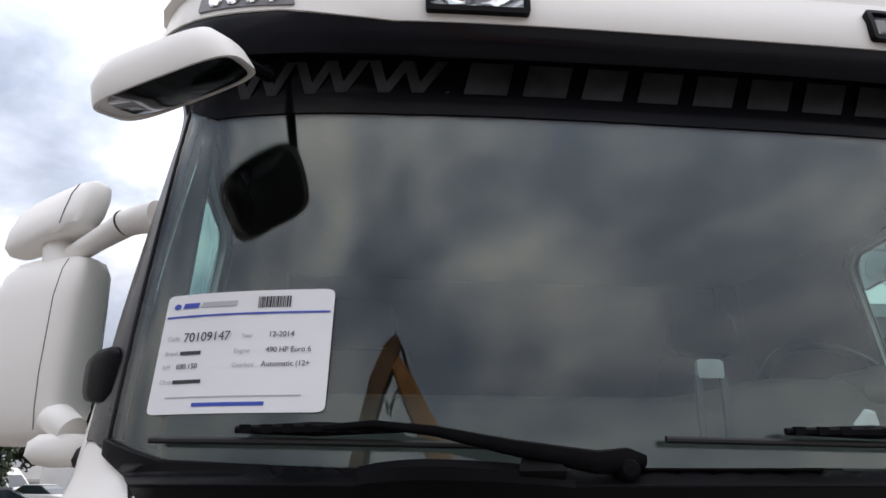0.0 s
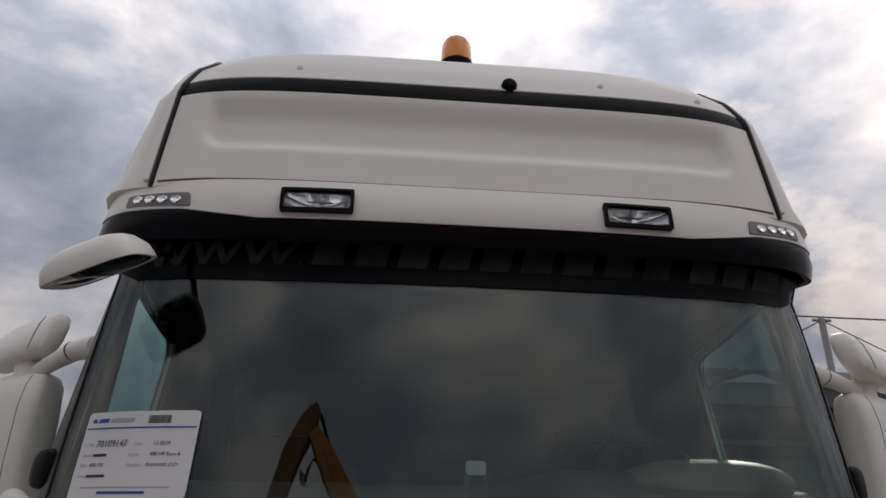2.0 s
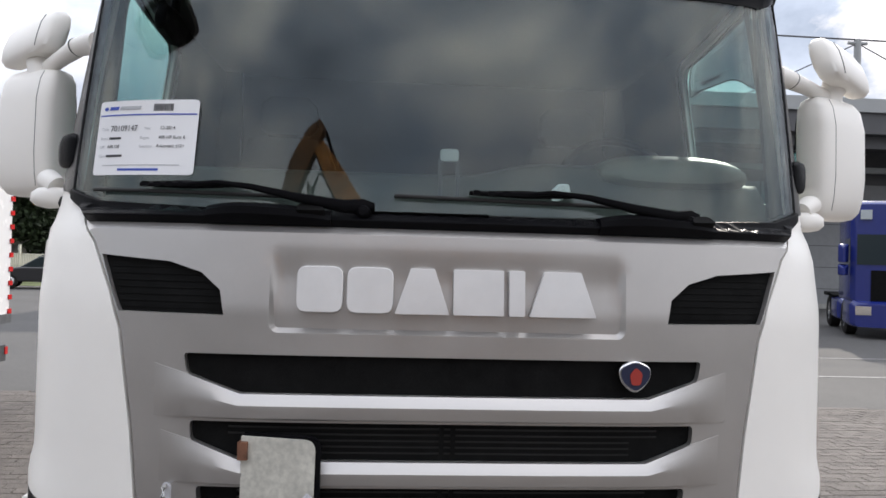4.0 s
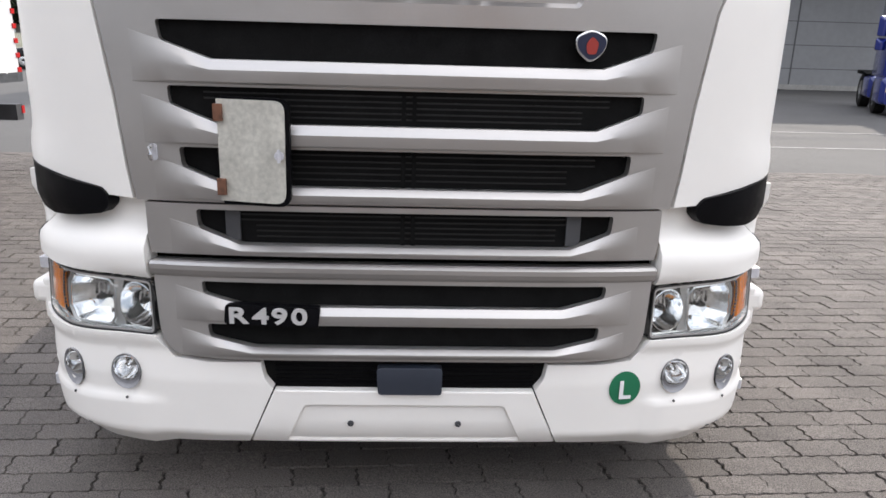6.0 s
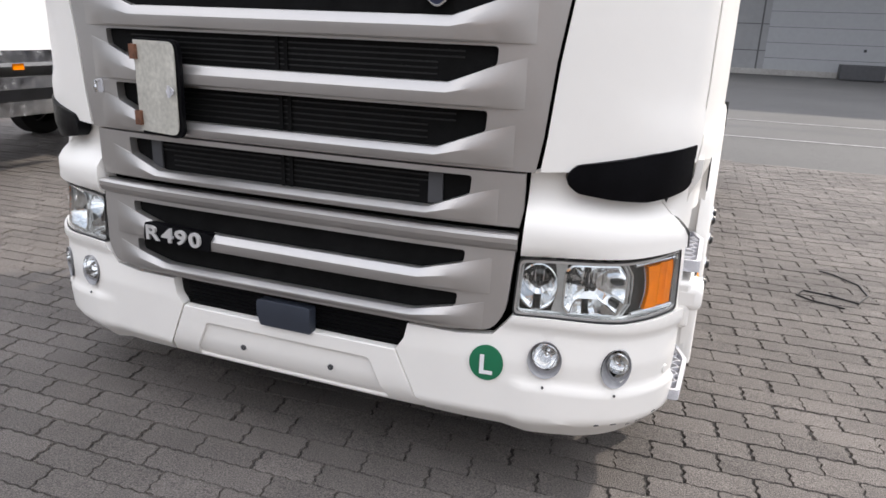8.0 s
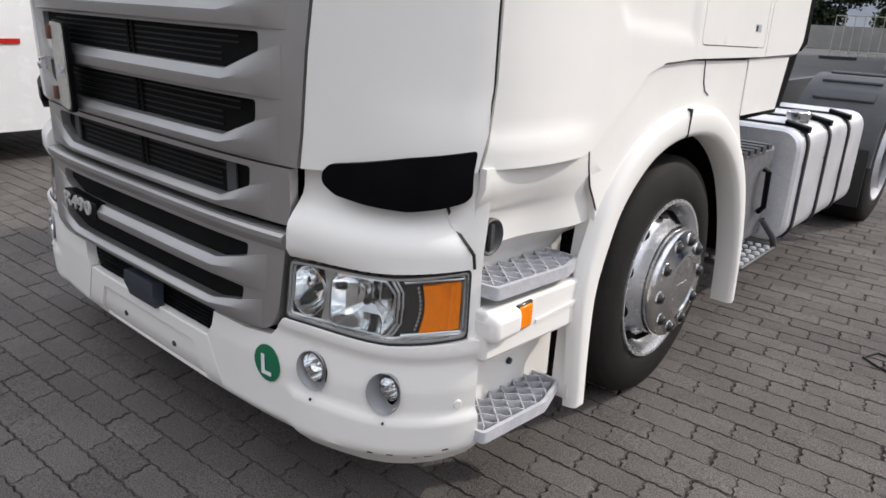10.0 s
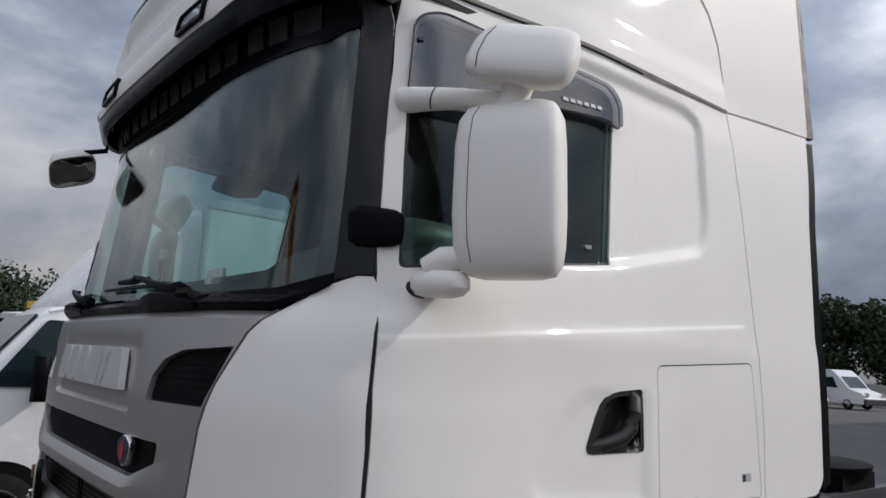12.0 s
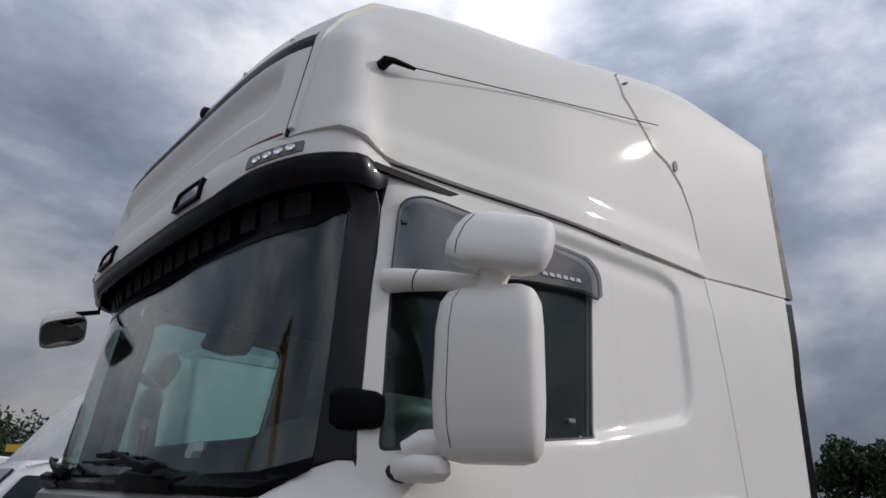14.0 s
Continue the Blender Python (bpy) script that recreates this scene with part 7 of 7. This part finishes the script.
for s in (1, -1):
    part("side_window", box(min(s * 1.19, s * 1.21), max(s * 1.19, s * 1.21), -0.75, -0.05, 1.95, 2.65), DARKGLASS, blue)
    part("mirror", rounded_block(min(s * 1.25, s * 1.5), max(s * 1.25, s * 1.5), -0.95, -0.75, 2.0, 2.5, 0.05), BLUE, blue, "blue mirror")
    part("mirror", rounded_block(min(s * 1.25, s * 1.5), max(s * 1.25, s * 1.5), -0.95, -0.75, 1.65, 1.95, 0.05), BLUE, blue, "blue mirror")
    part("headlamp", box(min(s * 0.75, s * 1.12), max(s * 0.75, s * 1.12), -1.14, -1.08, 0.62, 0.85), REFLECT, blue)
    part("roof_lamp", box(min(s * 0.75, s * 1.02), max(s * 0.75, s * 1.02), -1.05, -0.95, 3.15, 3.4), REFLECT, blue)
    part("tank", rounded_block(min(s * 0.6, s * 1.2), max(s * 0.6, s * 1.2), 1.15, 2.5, 0.35, 0.95, 0.1), BLUE, blue)
    for y in (0.35, 3.2):
        t = part("wheel", lathe([(-0.15, 0.30), (-0.16, 0.42), (-0.12, 0.50), (0.12, 0.50), (0.16, 0.42), (0.15, 0.30)], "x", (s * 1.02, y, 0.50), 32), RUBBER, blue)
        part("rim", lathe([(s * 0.14, 0.30), (s * 0.12, 0.27), (s * 0.05, 0.2), (s * 0.06, 0.001)], "x", (s * 1.02, y, 0.50), 24), ALLOY, t)
    part("mudguard", rounded_block(min(s * 0.75, s * 1.25), max(s * 0.75, s * 1.25), 2.6, 3.8, 0.98, 1.10, 0.04), MESH, blue)
part("chassis", box(-0.45, 0.45, 1.0, 4.0, 0.7, 0.98), MESH, blue)

# ---- far vehicles


def simple_van(at, rz, label, white=VANWHITE):
    v = empty("van", label, "van", at=at, rz=rz)
    prof = [(-2.9, 0.35), (-2.95, 0.75), (-2.75, 1.02), (-1.95, 1.25), (-1.15, 2.10), (-0.75, 2.42), (2.7, 2.5), (2.8, 2.3), (2.8, 0.35)]
    part("body", loft([[(x * k, y, z) for y, z in prof] for x, k in ((-0.98, 1.0), (-0.9, 1.05), (0.9, 1.05), (0.98, 1.0))]), white, v, "white panel van body", 40, 0.05)
    part("windscreen", sheet([(-0.85, 0.06), (0.85, 0.06), (0.78, 0.94), (-0.78, 0.94)], lambda x, t, o: Vector((x, -1.92 + 0.80 * t - o, 1.27 + 0.84 * t + o)), thick=0.02, step=0.5, off=0.01), DARKGLASS, v)
    for s in (1, -1):
        part("side_window", sheet([(-1.15, 1.30), (-0.1, 1.30), (-0.1, 1.95), (-0.85, 1.95)], lambda y, z, o, s=s: Vector((s * (0.985 + o), y, z)), thick=0.02, step=0.5, off=0.005, flip=s < 0), DARKGLASS, v)
        for y in (-1.75, 1.75):
            part("wheel", lathe([(-0.1, 0.18), (-0.1, 0.30), (-0.07, 0.34), (0.07, 0.34), (0.1, 0.30), (0.1, 0.18)], "x", (s * 0.88, y, 0.34), 24), RUBBER, v)
        part("headlamp", box(min(s * 0.6, s * 0.9), max(s * 0.6, s * 0.9), -2.96, -2.86, 0.85, 1.05), REFLECT, v)
    part("bumper", box(-0.98, 0.98, -3.02, -2.8, 0.32, 0.70), DARKGREY, v, "", 40, 0.05)
    return v


def simple_car(at, rz, label, mat):
    v = empty("car", label, "car", at=at, rz=rz)
    low = [(-2.15, 0.30), (-2.2, 0.62), (-1.9, 0.82), (-0.95, 0.95), (1.6, 0.98), (2.05, 0.92), (2.15, 0.6), (2.1, 0.30)]
    part("body", loft([[(x, y, z) for y, z in low] for x in (-0.88, -0.8, 0.8, 0.88)]), mat, v, "", 40, 0.06)
    cab_p = [(-1.0, 0.93), (-0.25, 1.42), (0.9, 1.45), (1.75, 0.96)]
    part("cabin", loft([[(x, y, z) for y, z in cab_p] for x in (-0.78, -0.66, 0.66, 0.78)]), DARKGLASS, v, "", 40, 0.05)
    part("roof", box(-0.62, 0.62, -0.2, 0.95, 1.44, 1.48), mat, v, "", 40, 0.02)
    for s in (1, -1):
        for y in (-1.35, 1.35):
            part("wheel", lathe([(-0.09, 0.18), (-0.1, 0.29), (-0.07, 0.32), (0.07, 0.32), (0.1, 0.29), (0.09, 0.18)], "x", (s * 0.80, y, 0.32), 24), RUBBER, v)
            part("rim", lathe([(s * 0.08, 0.2), (s * 0.09, 0.18), (s * 0.05, 0.001)], "x", (s * 0.81, y, 0.32), 16), ALLOY, v)
    return v


tagged(simple_van((-17.8, 49.0, 0), 75, "white panel van parked along the far wall"), group="far vans")
tagged(simple_van((-22.5, 46.5, 0), 75, "white panel van behind another far van"), group="far vans")
tagged(simple_car((-18.8, 45.0, 0), 75, "white car parked before the far vans", VANWHITE), group="far cars")
BLACKCAR = shader("black_car_paint", (0.012, 0.012, 0.014), 0.2, coat=0.6)
tagged(simple_car((-15.8, 31.5, 0), -70, "black car beside the cream fence", BLACKCAR), group="far cars")
GREYCAR = shader("dark_grey_car_paint", (0.06, 0.065, 0.07), 0.2, coat=0.6)
for k in range(4):
    tagged(simple_car((-27 + k * 5.5, 74 + k * 1.0, 0), 80, "dark car in the far car park" if k % 2 == 0 else "pale car in the far car park", GREYCAR if k % 2 == 0 else VANWHITE), group="far cars")

# ---- far walls, fences
tagged(part("far_wall", box(-80, -8, 56.0, 56.25, 0, 1.55), CONCRETE), "pale concrete boundary wall", "wall", kind="structure")
fence = empty("fence", "cream slatted fence along the grass verge", "fence", at=(-36, 40, 0), rz=-12)
for k in range(8):
    part("post", box(k * 2.4 - 0.05, k * 2.4 + 0.05, -0.05, 0.05, 0, 1.95), FENCE, fence)
    for j in range(24):
        part("slat", box(k * 2.4 + 0.08 + j * 0.097, k * 2.4 + 0.13 + j * 0.097, -0.02, 0.02, 0.15, 1.45), FENCE, fence)
for z in (0.3, 0.85, 1.4):
    part("rail", box(0, 19.1, 0.02, 0.05, z, z + 0.09), FENCE, fence)
tagged(part("verge", sheet([(-40, 38), (-17, 33.0), (-17, 36.5), (-40, 43)], lambda x, y, o: Vector((x, y, 0.0 + o)), thick=0.05, step=8), GRASS), "strip of rough grass by the fence", "grass", kind="structure")
hurdle = empty("site_fence", "grey wire fence panel on a block", "fence", at=(-7.2, 37.5, 0), rz=20)
for k in range(9):
    part("wire", box(k * 0.4, k * 0.4 + 0.03, -0.015, 0.015, 0.1, 2.0), FENCE, hurdle)
for z in (0.3, 1.95):
    part("rail", box(0, 3.25, -0.02, 0.02, z, z + 0.04), FENCE, hurdle)
part("foot_block", box(-0.4, 1.2, -0.15, 0.15, 0, 0.14), DARKGREY, hurdle)

# ---- white tipper lorry and trees to the side
tip = empty("tipper_lorry", "white lorry with a yellow tipper body", "lorry", at=(-42, 6.55, -0.05), rz=14)
part("cab", rounded_block(-1.15, 1.15, -1.0, 0.9, 0.7, 3.30), VANWHITE, tip, "white lorry cab")
part("windscreen", box(-1.02, 1.02, -1.03, -0.97, 1.95, 2.95), DARKGLASS, tip)
part("side_window", box(1.13, 1.165, -0.75, 0.25, 1.95, 2.85), DARKGLASS, tip)
part("tipper_body", box(-1.2, 1.2, 1.1, 5.2, 1.2, 4.0), YELLOW, tip, "yellow tipper body", 40, 0.05)
part("tipper_hood", box(-1.2, 1.2, 0.35, 1.1, 3.62, 4.0), YELLOW, tip)
for s in (1, -1):
    for y in (0.0, 3.6):
        part("wheel", lathe([(-0.14, 0.28), (-0.15, 0.42), (0.15, 0.42), (0.14, 0.28)], "x", (s * 0.95, y, 0.46), 24), RUBBER, tip)
part("chassis", box(-0.4, 0.4, 0.5, 5.0, 0.65, 1.2), MESH, tip)


def tree(at, h, w, seed, label="broad green tree with a dense uneven crown"):
    """A tapered trunk with limbs, and a crown of many small leaf clumps."""
    rg = random.Random(seed)
    t = empty("tree", label, "tree", at=at, group="trees round the yard")
    bm = tube([(0, 0, 0), (rg.uniform(-0.1, 0.1), 0, h * 0.3), (rg.uniform(-0.3, 0.3), rg.uniform(-0.3, 0.3), h * 0.62), (rg.uniform(-0.4, 0.4), 0, h * 0.9)], [h * 0.035, h * 0.028, h * 0.016, h * 0.004], 8)
    blobs = []
    for k in range(9):
        a, z = rg.uniform(0, 6.28), h * rg.uniform(0.35, 0.85)
        r = w * rg.uniform(0.35, 0.8) * (1.15 - abs(z / h - 0.55))
        e = Vector((r * math.cos(a), r * math.sin(a), z + h * 0.10))
        tube([(0, 0, z - h * 0.06), e * 0.5 + Vector((0, 0, z * 0.5 - h * 0.02)), e], [h * 0.012, h * 0.008, h * 0.003], 6, bm)
        blobs.append((e, rg.uniform(0.26, 0.42) * w))
    for k in range(8):
        blobs.append((Vector((rg.uniform(-0.55, 0.55) * w, rg.uniform(-0.55, 0.55) * w, h * rg.uniform(0.18, 0.90))), rg.uniform(0.28, 0.45) * w))
    part("trunk", bm, BARK, t, "brown trunk with limbs")
    vv, ff = [], []
    for c, r in blobs:
        for k in range(560):
            d = Vector((rg.gauss(0, 1), rg.gauss(0, 1), rg.gauss(0, 0.8))).normalized() * r * rg.uniform(0.25, 1.05)
            p = c + d
            if p.z < h * 0.06:
                continue
            u = Vector((rg.gauss(0, 1), rg.gauss(0, 1), rg.gauss(0, 1))).normalized() * rg.uniform(0.17, 0.30) * (h / 8)
            v = u.cross(Vector((rg.gauss(0, 1), rg.gauss(0, 1), rg.gauss(0, 1)))).normalized() * u.length * 0.7
            k0 = len(vv)
            vv += [p - u, p + v * 0.7, p + u, p - v * 0.7]
            ff.append((k0, k0 + 1, k0 + 2, k0 + 3))
    me = bpy.data.meshes.new("crown")
    me.from_pydata(vv, [], ff)
    me.materials.append(LEAF)
    c = new("crown", me)
    c.parent = t
    c["label"] = "crown of many small green leaf clumps"
    return t


seedn = 0
for at, h, w in (((-24, 43, 0), 8.0, 3.8), ((-26, 44, 0), 8.5, 4.0), ((-29, 47, 0), 8.5, 4.0), ((-33, 42, 0), 9, 4.2), ((-33, 50, 0), 9.0, 4.2),
                 ((-26, 72, 0), 9.5, 4.5), ((-22, 73, 0), 7.0, 4.6), ((-18, 74, 0), 7.5, 4.2), ((-10, 76, 0), 9.5, 4.6), ((-34, 70, 0), 8.5, 4.5), ((-42, 67, 0), 9.0, 4.6), ((-50, 63, 0), 9, 4.6), ((-4, 80, 0), 11, 5.0), ((-58, 58, 0), 9, 4.5),
                 ((-52, -6, 0), 5.6, 4.2), ((-54, 0, 0), 6.0, 4.4), ((-53, 6, 0), 5.8, 4.4), ((-55, 12, 0), 6.2, 4.5), ((-53, 19, 0), 5.3, 4.4), ((-56, 26, 0), 6.1, 4.6), ((-52, -13, 0), 5.5, 4.4), ((-57, 34, 0), 6.1, 4.6), ((-56, 43, 0), 5.8, 4.5)):
    seedn += 1
    tree(at, h, w, seedn)

# ---- orange excavator standing behind, seen in the glass
ex = empty("excavator", "orange tracked excavator with its boom folded up", "excavator", at=(-1.2, -12.2, -0.06))


def beam(pts, wid, mat, name, label=""):
    """A tapered box beam through (y-plane) points: x, y, z, half depth."""
    ps = [Vector(p[:3]) for p in pts]
    loops = []
    for i, p in enumerate(ps):
        d = (ps[min(i + 1, len(ps) - 1)] - ps[max(i - 1, 0)]).normalized()
        sid = Vector((0, 1, 0))
        up = d.cross(sid).normalized()
        k = pts[i][3]
        loops.append([p + up * k - sid * wid, p + up * k + sid * wid, p - up * k + sid * wid, p - up * k - sid * wid])
    return part(name, loft(loops), mat, ex, label, 40, 0.02)


beam([(-1.05, 1.4, 7.42, 0.10), (-1.34, 1.4, 7.10, 0.26), (-1.80, 1.4, 6.50, 0.30), (-2.25, 1.4, 5.6, 0.26), (-2.65, 1.4, 4.5, 0.22), (-2.95, 1.4, 3.2, 0.20)], 0.20, DARKORANGE, "stick", "orange excavator stick")
beam([(-1.12, 1.4, 6.90, 0.16), (-0.68, 1.4, 6.40, 0.25), (-0.02, 1.4, 5.6, 0.28), (0.85, 1.4, 4.4, 0.32), (1.60, 1.4, 3.2, 0.36), (2.25, 1.3, 1.9, 0.36)], 0.24, ORANGE, "boom", "orange excavator boom")
part("ram", tube([(-0.98, 1.2, 7.38), (-0.55, 1.2, 6.55)], 0.05, 10), MESH, ex)
part("ram_body", tube([(-0.55, 1.2, 6.55), (0.05, 1.2, 5.45)], 0.10, 10), MESH, ex)
part("ram_body", tube([(-1.78, 1.2, 6.5), (-2.12, 1.2, 5.2)], 0.09, 10), MESH, ex)
part("ram", tube([(-2.12, 1.2, 5.2), (-2.25, 1.2, 4.3)], 0.05, 10), MESH, ex)
for k in range(5):
    part("hose", tube([(-1.55 + 0.02 * k, 1.15, 6.35 - 0.06 * k), (-1.35, 1.12, 6.22 - 0.05 * k), (-1.15, 1.15, 6.50), (-0.85, 1.15, 6.60 - 0.05 * k), (-0.55, 1.15, 6.15)], 0.025, 6), SEAL, ex)
part("bucket", loft([[( -2.4 + dx, y, z) for dx, z in ((0, 3.3), (0.6, 3.2), (0.8, 2.5), (0.4, 2.1), (-0.1, 2.4))] for y in (0.9, 1.9)]), MESH, ex)
part("house", rounded_block(0.9, 3.9, -1.2, 1.8, 1.2, 2.4, 0.2), ORANGE, ex)
part("cab", rounded_block(2.7, 3.7, 0.6, 1.9, 2.2, 3.2, 0.15), DARKGLASS, ex)
for y in (-1.0, 1.6):
    part("track", loft([ring((2.4, y + k, 0.55), (1.9, 0, 0), (0, 0, 0.5), 24, 4) for k in (-0.3, 0.3)]), MESH, ex)
